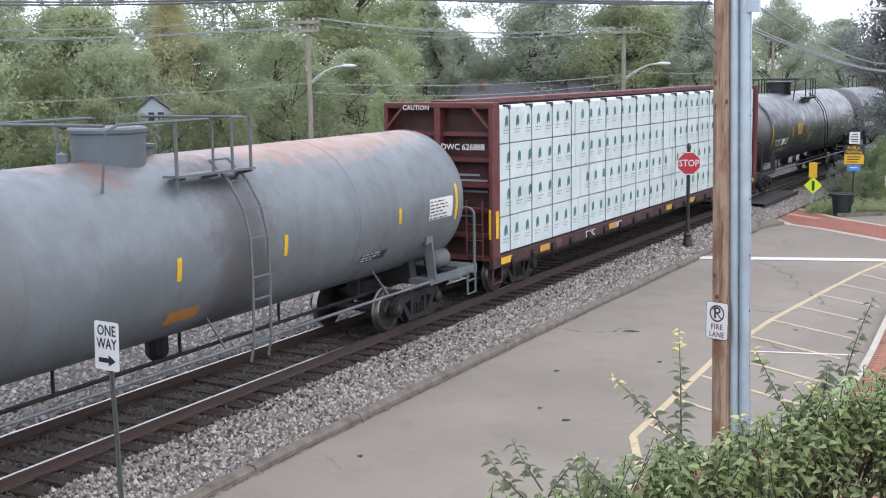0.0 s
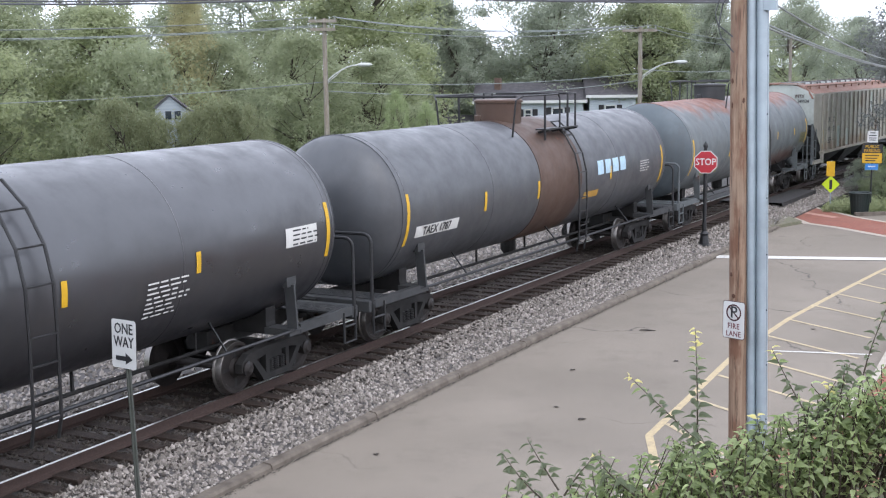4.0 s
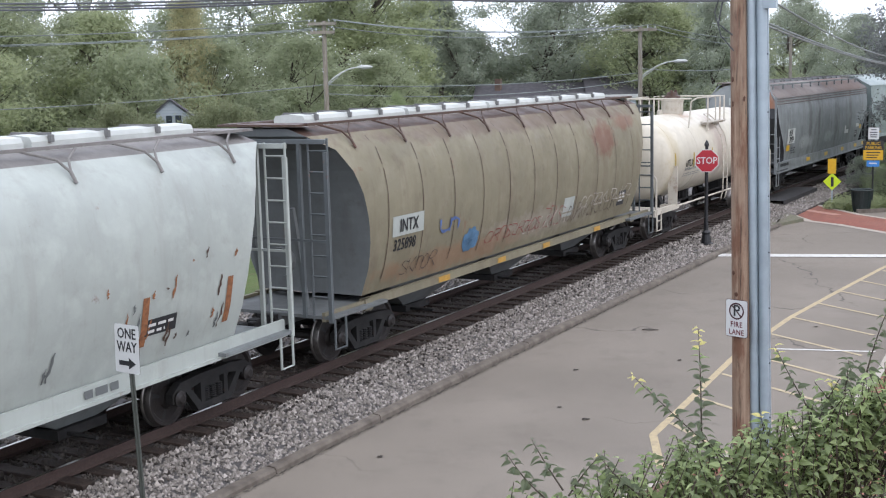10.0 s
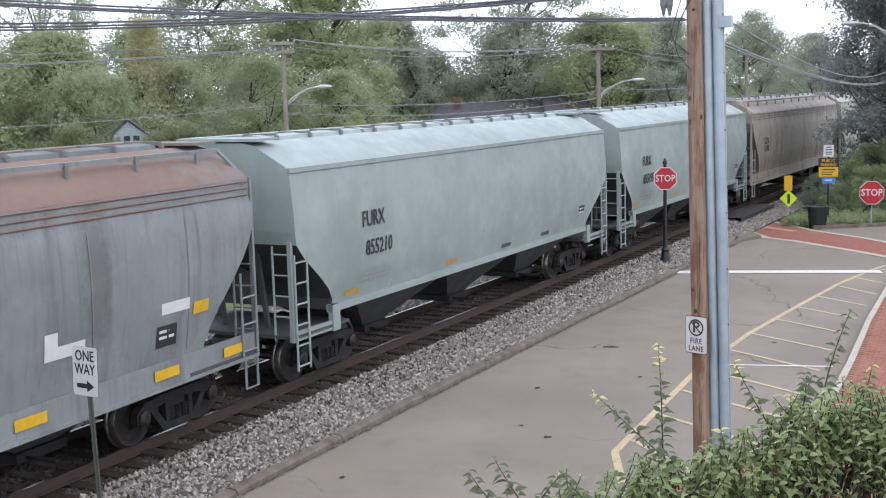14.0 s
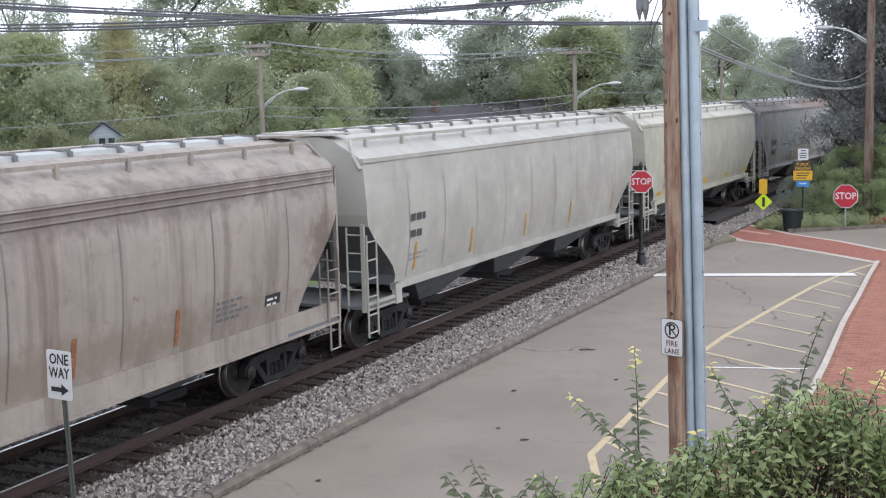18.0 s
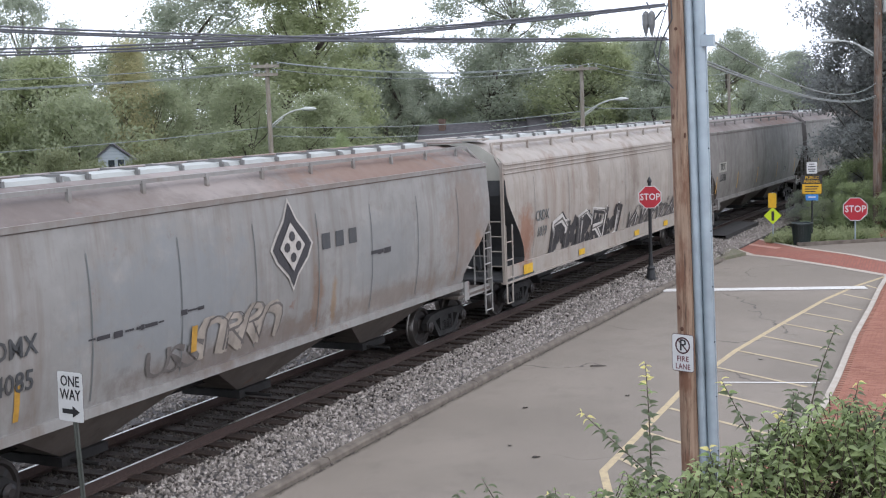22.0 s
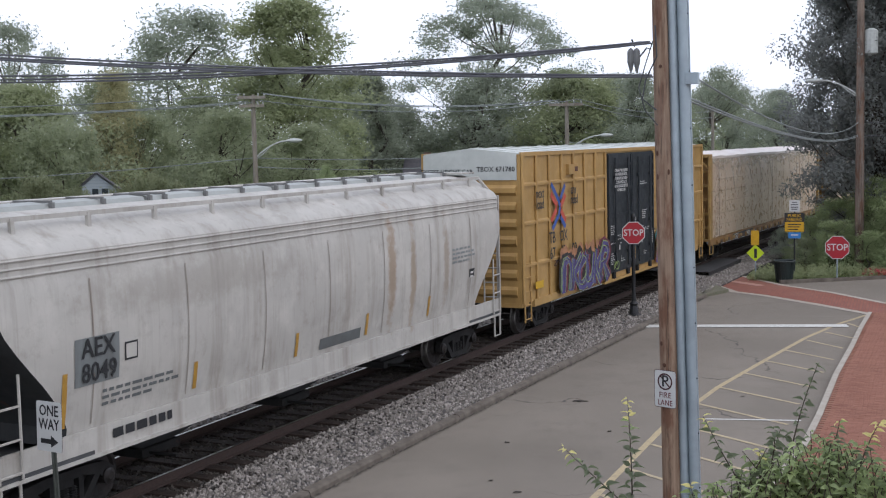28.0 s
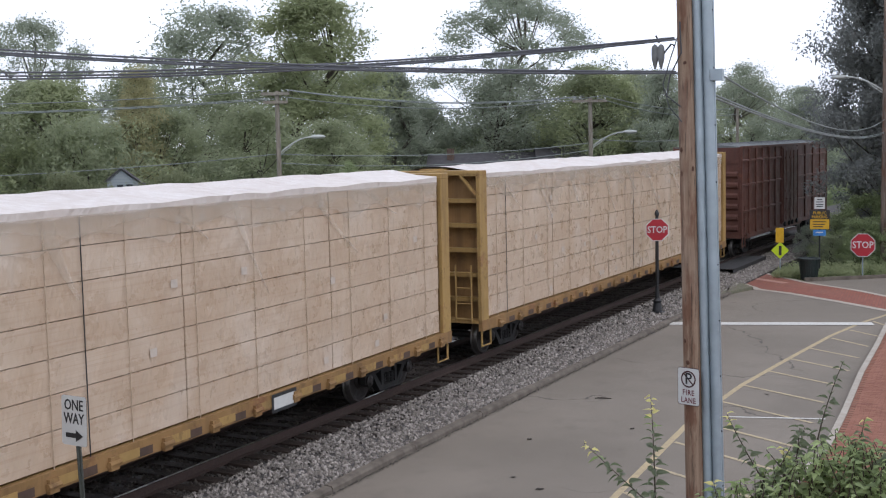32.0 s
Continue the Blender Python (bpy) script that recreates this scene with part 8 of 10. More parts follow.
def leaf_cloud(centres, radii, per, size, seed, squash=0.75):
    """Small leaf faces scattered in clumps; returns a mesh."""
    r = np.random.RandomState(seed)
    c = np.repeat(np.array(centres), per, 0)
    rad = np.repeat(np.array(radii), per)[:, None]
    d = r.normal(size=c.shape)
    d /= np.linalg.norm(d, axis=1, keepdims=True)
    p = c + d * rad * (r.uniform(0, 1, (len(c), 1)) ** 0.5) * (1, 1, squash) + r.normal(size=c.shape) * rad * 0.09
    n = len(p)
    # blades turn towards the light: up and out of the clump
    face = d * 0.55 + (0, 0, 0.62) + 0.62 * r.normal(size=(n, 3))
    face /= np.linalg.norm(face, axis=1, keepdims=True)
    u = np.cross(face, r.normal(size=(n, 3)))
    u /= np.linalg.norm(u, axis=1, keepdims=True) + 1e-9
    w = np.cross(face, u)
    s = size * r.uniform(0.55, 1.4, (n, 1))
    v = np.stack([p - u * s, p + u * s * 0.25 + w * s * 0.62, p + u * s - w * s * 0.35], 1).reshape(-1, 3)
    me = bpy.data.meshes.new("crown")
    me.vertices.add(3 * n)
    me.vertices.foreach_set("co", v.ravel())
    me.loops.add(3 * n)
    me.loops.foreach_set("vertex_index", np.arange(3 * n))
    me.polygons.add(n)
    me.polygons.foreach_set("loop_start", np.arange(0, 3 * n, 3))
    me.update()
    return me


TREE_KINDS = {}
def tree_kind(kind, seed):
    """Trunk, limbs and crown of a tree one unit high; (trunk mesh, crown mesh)."""
    key = (kind, seed)
    if key in TREE_KINDS:
        return TREE_KINDS[key]
    r = random.Random(seed * 31 + len(kind))
    clumps, limbs = [], []
    n, lo, wide, per, leaf, cr = {
        "broad": (180, 0.12, 0.34, 165, 0.0077, 0.080), "airy": (200, 0.22, 0.44, 200, 0.0062, 0.055),
        "tall": (200, 0.10, 0.25, 240, 0.0066, 0.064), "raised": (340, 0.20, 0.24, 260, 0.0056, 0.055),
        "cone": (170, 0.03, 0.26, 220, 0.0074, 0.055), "bush": (110, 0.05, 0.55, 125, 0.0135, 0.105)}[kind]
    for k in range(n):
        h = lo + (1 - lo) * r.random() ** 0.85
        f = (h - lo) / (1 - lo)
        if kind == "raised":
            w = wide * (1 - f) ** 0.45 + 0.02
        elif kind == "cone":
            w = wide * (1 - f) ** 0.7 + 0.03
        elif kind == "bush":
            w = wide * math.sqrt(max(0, 1 - (f * 0.95) ** 2))
        else:
            w = wide * math.sin(math.pi * min(1, 0.12 + 0.86 * f) ** 0.85) ** 0.7
        a = r.uniform(0, math.tau)
        q = w * (r.random() ** 0.4) * (1 + 0.22 * math.sin(3 * a + seed) + 0.15 * math.sin(5 * h * 6 + seed))
        clumps.append((q * math.cos(a), q * math.sin(a), min(h, 0.97)))
    radii = [cr * r.uniform(0.6, 1.35) for _ in clumps]
    crown = leaf_cloud(clumps, radii, per, leaf, seed)
    bm = bm_new()
    bend = [(0.02 * r.uniform(-1, 1) * k, 0.02 * r.uniform(-1, 1) * k, 0.86 * k / 7) for k in range(8)]
    for k in range(7):
        rod(bm, bend[k], bend[k + 1], 0.022 * (1 - k / 8.5), 8, 0.022 * (1 - (k + 1) / 8.5), False)
    for c in clumps[::5]:
        k = min(6, max(1, int((c[2] - 0.14) / 0.86 * 7)))
        a = Vector(bend[k])
        b = Vector(c)
        m = a.lerp(b, 0.5) + Vector((0, 0, -0.02))
        rod(bm, a, m, 0.0045, 4, 0.0025, False)
        rod(bm, m, b, 0.0025, 4, 0.0008, False)
    trunk = link_mesh("trunk", bm, M_BARK)
    TREE_KINDS[key] = (trunk, crown)
    return TREE_KINDS[key]


def tree(x, y, top, kind, seed, leaf, spread=1.0, label="broad-leaved tree in full green leaf", name="tree", base=None, yaw=None, group="trees beyond the railway"):
    z = ground_height(x, y) - 0.1 if base is None else base
    h = top - z
    yaw = seed * 1.7 if yaw is None else yaw
    root = thing(name, label, name, group, Matrix.Translation((x, y, z)) @ Matrix.Rotation(yaw, 4, "Z") @ Matrix.Diagonal((h * spread, h * spread, h, 1)))
    trunk, crown = tree_kind(kind, seed)
    shared("trunk", trunk, root)
    me = crown
    key = (kind, seed, leaf.name)
    if key not in TREE_KINDS:
        me = crown.copy()
        me.materials.append(leaf)
        TREE_KINDS[key] = me
    shared("crown", TREE_KINDS[key], root)
    return root


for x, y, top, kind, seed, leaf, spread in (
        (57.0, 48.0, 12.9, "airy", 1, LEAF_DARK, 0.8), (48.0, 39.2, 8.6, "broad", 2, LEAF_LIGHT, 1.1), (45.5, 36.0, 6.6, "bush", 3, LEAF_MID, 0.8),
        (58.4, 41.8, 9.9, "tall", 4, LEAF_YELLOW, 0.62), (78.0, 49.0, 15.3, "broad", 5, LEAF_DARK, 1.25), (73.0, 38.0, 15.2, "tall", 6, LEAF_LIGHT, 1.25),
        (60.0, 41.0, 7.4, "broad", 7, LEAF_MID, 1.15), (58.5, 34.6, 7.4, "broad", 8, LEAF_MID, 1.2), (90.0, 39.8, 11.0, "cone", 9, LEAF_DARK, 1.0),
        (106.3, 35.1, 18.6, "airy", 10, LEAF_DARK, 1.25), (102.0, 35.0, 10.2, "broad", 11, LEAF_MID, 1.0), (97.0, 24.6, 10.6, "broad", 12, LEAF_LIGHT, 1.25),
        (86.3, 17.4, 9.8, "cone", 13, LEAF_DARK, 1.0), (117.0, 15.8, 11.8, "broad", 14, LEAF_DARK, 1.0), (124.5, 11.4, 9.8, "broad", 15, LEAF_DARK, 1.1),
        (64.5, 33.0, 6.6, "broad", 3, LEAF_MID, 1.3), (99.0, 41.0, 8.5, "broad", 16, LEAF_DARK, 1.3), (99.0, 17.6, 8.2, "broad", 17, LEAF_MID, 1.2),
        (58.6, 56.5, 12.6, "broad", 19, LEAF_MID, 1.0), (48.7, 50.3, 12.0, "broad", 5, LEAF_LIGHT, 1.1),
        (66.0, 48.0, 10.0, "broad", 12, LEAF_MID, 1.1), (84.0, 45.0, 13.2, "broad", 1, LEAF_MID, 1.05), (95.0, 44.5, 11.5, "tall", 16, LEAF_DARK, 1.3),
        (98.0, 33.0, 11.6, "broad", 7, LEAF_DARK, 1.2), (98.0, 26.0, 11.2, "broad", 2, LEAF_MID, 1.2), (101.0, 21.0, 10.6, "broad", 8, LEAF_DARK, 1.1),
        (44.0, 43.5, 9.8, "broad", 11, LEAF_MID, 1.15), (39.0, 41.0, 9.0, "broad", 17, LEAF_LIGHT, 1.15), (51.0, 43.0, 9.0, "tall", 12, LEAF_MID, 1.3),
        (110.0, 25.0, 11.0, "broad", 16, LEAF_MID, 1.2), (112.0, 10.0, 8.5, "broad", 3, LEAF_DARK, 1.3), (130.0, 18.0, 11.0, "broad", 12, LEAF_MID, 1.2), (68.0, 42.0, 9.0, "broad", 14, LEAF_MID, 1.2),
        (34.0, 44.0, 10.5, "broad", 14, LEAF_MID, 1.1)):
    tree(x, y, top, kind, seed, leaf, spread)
for x, y, top in ((45.0, 22.0, 4.6), (45.5, 20.9, 4.1)):
    tree(x, y, top, "airy", 10, LEAF_VERGE, 0.36, "slender yellow-green sapling beyond the track", "sapling")
for k in range(26):
    a = 0.05 + 0.95 * k / 25
    d = 78 + 9 * math.sin(k * 2.3)
    x, y = d * math.cos(a * 0.92 + 0.1), d * math.sin(a * 0.92 + 0.1)
    if 0.22 < a * 0.92 + 0.1 < 0.45 or 0.60 < a * 0.92 + 0.1 < 0.68:
        continue
    tree(x, y, 2.6 + 1.6 * math.sin(k * 1.7), "bush", (3, 18)[k % 2], (LEAF_DARK, LEAF_MID)[k % 2], 0.95, "rounded green undergrowth shrub", "shrub", None, k * 1.1, "undergrowth beyond the railway")
# wood that closes the distance
rr = random.Random(77)
cs, rs = [], []
for k in range(900):
    a = rr.uniform(-0.35, 1.45)
    d = rr.uniform(128, 165)
    cs.append((d * math.cos(a), d * math.sin(a), rr.uniform(-3, 6.2 + 2.2 * math.sin(a * 9) + rr.uniform(0, 1.5))))
    rs.append(rr.uniform(1.3, 2.6))
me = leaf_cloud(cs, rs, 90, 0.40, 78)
# pale green keeps gaps in the crowns light, in place of haze
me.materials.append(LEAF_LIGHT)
tagged(new("far_wood", me), "distant belt of green woodland", "woodland", kind="stuff")

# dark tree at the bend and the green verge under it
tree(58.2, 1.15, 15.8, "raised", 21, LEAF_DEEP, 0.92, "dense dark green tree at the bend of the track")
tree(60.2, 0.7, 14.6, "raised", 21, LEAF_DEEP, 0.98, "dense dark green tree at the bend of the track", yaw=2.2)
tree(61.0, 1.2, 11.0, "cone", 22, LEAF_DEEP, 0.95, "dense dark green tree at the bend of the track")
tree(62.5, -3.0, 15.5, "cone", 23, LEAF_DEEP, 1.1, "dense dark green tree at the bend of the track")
for k, (x, y, top, sp, lf) in enumerate(((57.0, 3.6, 1.7, 1.1, LEAF_VERGE), (56.6, 2.5, 2.5, 0.9, LEAF_VERGE), (56.3, 1.0, 3.5, 0.8, LEAF_VERGE), (55.2, 3.9, 0.9, 1.1, LEAF_MID), (53.8, 1.2, 1.3, 1.0, LEAF_VERGE), (54.9, 2.6, 1.7, 1.0, LEAF_VERGE), (54.4, -0.2, 2.9, 0.9, LEAF_VERGE), (56.4, -1.2, 4.6, 0.75, LEAF_VERGE), (55.0, -2.4, 3.6, 0.9, LEAF_VERGE), (58.0, 5.0, 1.1, 1.0, LEAF_DARK), (55.6, 0.9, 2.6, 0.8, LEAF_VERGE))):
    tree(x, y, top, "bush", (3, 18, 25)[k % 3], lf, sp, "leafy green verge bush beside the crossing", "bush", None, k * 1.3, "verge bushes")
cs = [(rr.uniform(49.9, 53.5), rr.uniform(0.3, 5.6), rr.uniform(-0.4, -0.12)) for _ in range(260)]
cs = [c for c in cs if c[0] > 49.6 + 0.62 * max(0, 4.6 - c[1])]
me = leaf_cloud(cs, [0.22] * len(cs), 60, 0.05, 80, 1.0)
me.materials.append(LEAF_LIGHT)
tagged(new("grass", me), "tufts of long grass along the verge", "grass", kind="stuff")
cs = [(rr.uniform(51.2, 52.0), rr.uniform(0.2, 1.4), rr.uniform(-0.3, 0.0)) for _ in range(26)]
me = leaf_cloud(cs, [0.12] * 26, 14, 0.04, 81, 1.0)
me.materials.append(plain("red_petals", lin(176, 62, 60), 0.6))
tagged(new("flowers", me), "low red flowers in the verge", "flowers", kind="stuff")

# ---- foreground shrubs ----
def leaf_shape(size=0.07):
    """One pointed oval leaf, folded along its midrib and bent down to its tip, base at the origin, along x."""
    drop = lambda x: 0.12 * x - 0.62 * x * x
    half = [(0.10, 0.0), (0.22, 0.16), (0.42, 0.26), (0.64, 0.22), (0.84, 0.12)]
    bm = bm_new()
    mid = [bm.verts.new(Vector((x, 0, drop(x) - 0.02)) * size) for x, _ in half] + [bm.verts.new(Vector((1.02, 0, drop(1.05))) * size)]
    stalk = [bm.verts.new(Vector((0, y, 0.0)) * size) for y in (-0.012, 0.012)]
    bm.faces.new((stalk[0], mid[0], stalk[1]))
    for sg in (-1, 1):
        edge = [bm.verts.new(Vector((x, sg * y, drop(x) + 0.46 * y)) * size) for x, y in half[1:]]
        rim = [mid[0]] + edge + [mid[-1]]
        for k in range(5):
            f = list(dict.fromkeys((mid[k], rim[k], rim[k + 1], mid[k + 1])))
            bm.faces.new(f if sg < 0 else f[::-1])
    return bm


LEAF_ME = [link_mesh("leaf", leaf_shape(0.062), m, True) for m in (LEAF_SHOOT, LEAF_YOUNG, LEAF_TIP)]


def leaf_pose(p, along, turn, r, droop):
    """A leaf that leaves its twig at p sideways, its upper face to the sky."""
    side = Vector((math.cos(turn), math.sin(turn), 0))
    out = (side + along * 0.3 + Vector((0, 0, -droop))).normalized()
    up = Vector((0, 0, 0.9)) + Vector((r.uniform(-1, 1), r.uniform(-1, 1), r.uniform(-0.3, 0.3))) * 1.1
    y = up.cross(out).normalized()
    z = out.cross(y)
    return Matrix(((out.x, y.x, z.x, p.x), (out.y, y.y, z.y, p.y), (out.z, y.z, z.z, p.z), (0, 0, 0, 1)))


def shoot_line(a, b, r, bow):
    side = Vector((r.uniform(-1, 1), r.uniform(-1, 1), r.uniform(-0.3, 0.6))) * bow
    return [a.lerp(b, k / 8) + side * math.sin(math.pi * k / 8) for k in range(9)]


def on_line(pts, f):
    k = min(7, int(f * 8))
    return pts[k].lerp(pts[k + 1], f * 8 - k)


def shrub(at, shoots, body, seed, label, lift=0.1):
    """A many-stemmed shrub: shoots that stand clear with single leaves, and a body of crowded leafy shoots under them."""
    r = random.Random(seed)
    root = thing("shrub", label, "shrub", "shrubs below the camera")
    base = Vector((*at, -0.30))
    # crowded shoots: (crown point, spread, how many)
    proto = leaf_shape(0.062)
    proto.verts.index_update()
    pv = np.array([v.co[:] for v in proto.verts])
    pf = [[v.index for v in f.verts] for f in proto.faces]
    proto.free()
    leaves = {0: ([], []), 1: ([], [])}
    for q, (c, spread, count) in enumerate(body):
        c = Vector(c)
        bm = bm_new()
        foot = base + Vector((r.uniform(-0.15, 0.15), r.uniform(-0.15, 0.15), 0))
        fork = c + Vector((r.uniform(-0.1, 0.1), r.uniform(-0.1, 0.1), -0.75))
        tube(bm, [foot, base.lerp(fork, 0.6) + Vector((r.uniform(-0.2, 0.2), r.uniform(-0.2, 0.2), 0)), fork], [0.024, 0.018, 0.012], 6)
        stem = part("stem", bm, M_TWIG, root)
        bm = bm_new()
        for k in range(int(count * 2.3)):
            tip = c + Vector((r.gauss(0, spread), r.gauss(0, spread), -abs(r.gauss(0, 0.24)) + lift))
            start = tip + Vector((r.uniform(-0.16, 0.16), r.uniform(-0.16, 0.16), -r.uniform(0.22, 0.42)))
            pts = shoot_line(start, tip, r, 0.03)
            tube(bm, [fork.lerp(start, 0.5) + Vector((0, 0, -0.05)), start] + pts[2::2], [0.006, 0.005, 0.004, 0.0035, 0.003, 0.002], 5)
            along = (tip - start).normalized()
            turn = r.uniform(0, math.tau)
            young = r.random() < 0.06
            n = r.randint(18, 23)
            for i in range(n):
                f = 0.04 + 0.96 * i / (n - 1)
                turn += 2.4 + r.uniform(-0.3, 0.3)
                m = leaf_pose(on_line(pts, f), along, turn, r, r.uniform(-0.35, 0.6)) @ Matrix.Scale(r.uniform(0.6, 1.3) * (1.0 - 0.25 * f), 4)
                V, F = leaves[1 if young and f > 0.6 else 0]
                F += [[v + len(V) * len(pv) for v in g] for g in pf]
                V.append(pv @ np.array(m.to_3x3()).T + np.array(m.translation))
        tagged(part("twiggy_wood", bm, M_TWIG, stem), "thin brown twigs", kind="stuff")
    for k, (V, F) in leaves.items():
        if V:
            me = bpy.data.meshes.new("leaf_mass")
            me.from_pydata(np.concatenate(V).tolist(), [], F)
            me.materials.append((LEAF_SHRUB, LEAF_YOUNG)[k])
            me.shade_smooth()
            ob = new("leaf_mass", me)
            ob.parent = root
            tagged(ob, ("crowded dull green leaves", "young light green leaves")[k], kind="stuff")
    # shoots that stand clear: (foot, tip, leaves, share of yellow tip, bare foot)
    for a, b, n, tipped, bare in shoots:
        n = int(n * 1.75)
        a, b = Vector(a), Vector(b)
        pts = shoot_line(a, b, r, 0.018)
        bm = bm_new()
        tube(bm, pts, [0.0055 * (1 - k / 11) for k in range(9)], 5)
        twig = part("twig", bm, M_TWIG, root)
        along = (b - a).normalized()
        turn = r.uniform(0, math.tau)
        for k in range(n):
            f = bare + (1 - bare) * k / (n - 1)
            turn += 2.4 + r.uniform(-0.35, 0.35)
            tip = f > 1 - tipped
            kind = 2 if tip else 1 if f > 0.97 - tipped * 1.3 and tipped else 0
            size = r.uniform(0.8, 1.3) * (0.66 if tip else 1.22 - 0.4 * f)
            m = leaf_pose(on_line(pts, f), along, turn, r, r.uniform(-0.6, 0.3) if tip else r.uniform(-0.45, 0.35)) @ Matrix.Scale(size, 4)
            shared("leaf", LEAF_ME[kind], twig, m)
    return root


shrub((6.3, 1.6),
      [((6.56, 1.38, 3.36), (6.69, 1.43, 3.97), 21, 0.20, 0.10), ((6.33, 1.12, 3.27), (6.55, 1.78, 3.71), 20, 0.10, 0.25),
       ((5.70, 1.98, 3.22), (5.76, 2.24, 3.44), 11, 0.0, 0.15), ((5.74, 1.92, 3.28), (5.83, 2.12, 3.50), 10, 0.0, 0.25),
       ((5.83, 1.92, 3.22), (6.01, 1.81, 3.39), 9, 0.0, 0.2), ((6.02, 1.59, 3.20), (6.10, 1.84, 3.37), 13, 0.12, 0.1),
       ((6.41, 0.99, 3.36), (6.45, 1.04, 3.57), 12, 0.12, 0.1), ((6.35, 1.25, 3.25), (6.40, 1.33, 3.45), 10, 0.0, 0.1)],
      [((5.74, 2.03, 3.22), 0.06, 4), ((5.93, 1.88, 3.22), 0.09, 10), ((6.14, 1.68, 3.24), 0.11, 15), ((6.30, 1.46, 3.33), 0.11, 17), ((6.38, 1.22, 3.37), 0.11, 17)],
      301, "leafy green shrub with a yellow-tipped shoot")
shrub((6.7, 0.6),
      [((6.65, 0.71, 3.40), (6.84, 1.03, 3.86), 22, 0.10, 0.10), ((6.56, 0.68, 3.35), (6.64, 0.70, 3.74), 15, 0.14, 0.15),
       ((6.93, 0.57, 3.60), (7.17, 0.43, 4.13), 17, 0.0, 0.12), ((6.77, 0.20, 3.62), (6.82, 0.09, 3.89), 14, 0.42, 0.10),
       ((6.92, 0.67, 3.50), (6.98, 0.62, 3.78), 12, 0.0, 0.1), ((6.83, 0.66, 3.58), (6.88, 0.64, 3.80), 11, 0.0, 0.1),
       ((6.86, 0.38, 3.60), (6.95, 0.30, 3.86), 11, 0.10, 0.1)],
      [((6.46, 0.98, 3.44), 0.10, 16), ((6.56, 0.80, 3.55), 0.10, 16), ((6.66, 0.63, 3.66), 0.10, 17), ((6.76, 0.44, 3.70), 0.11, 18), ((6.78, 0.22, 3.67), 0.11, 18), ((6.80, 0.0, 3.66), 0.12, 18), ((6.80, -0.24, 3.66), 0.12, 14)],
      302, "dense green shrub with long upright shoots")

# ---- utility poles ----
def make_wood(name, a, b, stain=lin(112, 78, 58), check=lin(74, 60, 52)):
    n = Nodes(name)
    g = n.noise(1.0, 6, n.scaled(22, 22, 0.9), 0.7)
    c = n.mix(n.ramp(g, 0.35, 0.65), a, b)
    c = n.mix(n.ramp(n.noise(1.0, 5, n.scaled(7, 7, 1.5), 0.65), 0.46, 0.62, 0, 0.8), c, stain)
    c = n.mix(n.ramp(n.noise(1.0, 5, n.scaled(34, 34, 1.6), 0.7), 0.56, 0.64, 0, 0.8), c, check)
    c = n.mix(n.ramp(n.noise(1.0, 3, n.scaled(2, 2, 0.5)), 0.5, 0.7, 0, 0.5), c, lin(176, 158, 142))
    n.bump(g, 0.5, 0.02)
    return n.done(c, 0.85, 0, 0.25)


M_POLE = make_wood("weathered_pole_wood", lin(132, 108, 90), lin(180, 154, 132), lin(120, 82, 64))
M_POLE_GREY = make_wood("silvered_pole_wood", lin(140, 134, 122), lin(172, 167, 156), lin(140, 130, 116), lin(112, 104, 94))
M_CAST = plain("pale_cast_metal", lin(196, 200, 196), 0.5)

pole = thing("utility_pole", "weathered wooden utility pole with knots beside a steel riser", "utility pole")
bm = bm_new()
P0, P1 = Vector((16.27, 2.86, -0.45)), Vector((16.19, 3.03, 9.6))
N = 26
tube(bm, [P0.lerp(P1, k / N) for k in range(N + 1)], [0.128 - 0.035 * k / N for k in range(N + 1)], 16)
part("shaft", bm, M_POLE, pole, smooth=True)
rk = random.Random(3)
for k in range(7):
    z = rk.uniform(0.6, 7.5)
    p = P0.lerp(P1, (z + 0.45) / 10.05)
    a = rk.uniform(2.4, 4.2)
    bm = bm_new()
    rr_ = 0.127 - 0.035 * z / 10
    m = Matrix.Translation((p.x + rr_ * math.cos(a), p.y + rr_ * math.sin(a), z)) @ Matrix.Rotation(a, 4, "Z") @ Matrix.Diagonal((0.010, rk.uniform(0.014, 0.03), rk.uniform(0.02, 0.05), 1))
    bmesh.ops.create_icosphere(bm, subdivisions=1, radius=1.0, matrix=m)
    part("knot", bm, plain("dark_knot", lin(92, 60, 42), 0.8) if k == 0 else bpy.data.materials["dark_knot"], pole)
bm = bm_new()
tube(bm, [(16.06, 3.02, 6.9), (16.05, 3.0, 6.5), (16.1, 3.16, 6.2), (16.08, 3.2, 5.95), (16.1, 3.02, 5.8)], 0.010)
tube(bm, [(16.05, 3.05, 6.7), (16.0, 3.14, 6.4), (16.04, 3.24, 6.1), (16.04, 3.16, 5.8), (16.08, 3.0, 5.6)], 0.008)
part("loose_cable", bm, M_WIRE, pole)

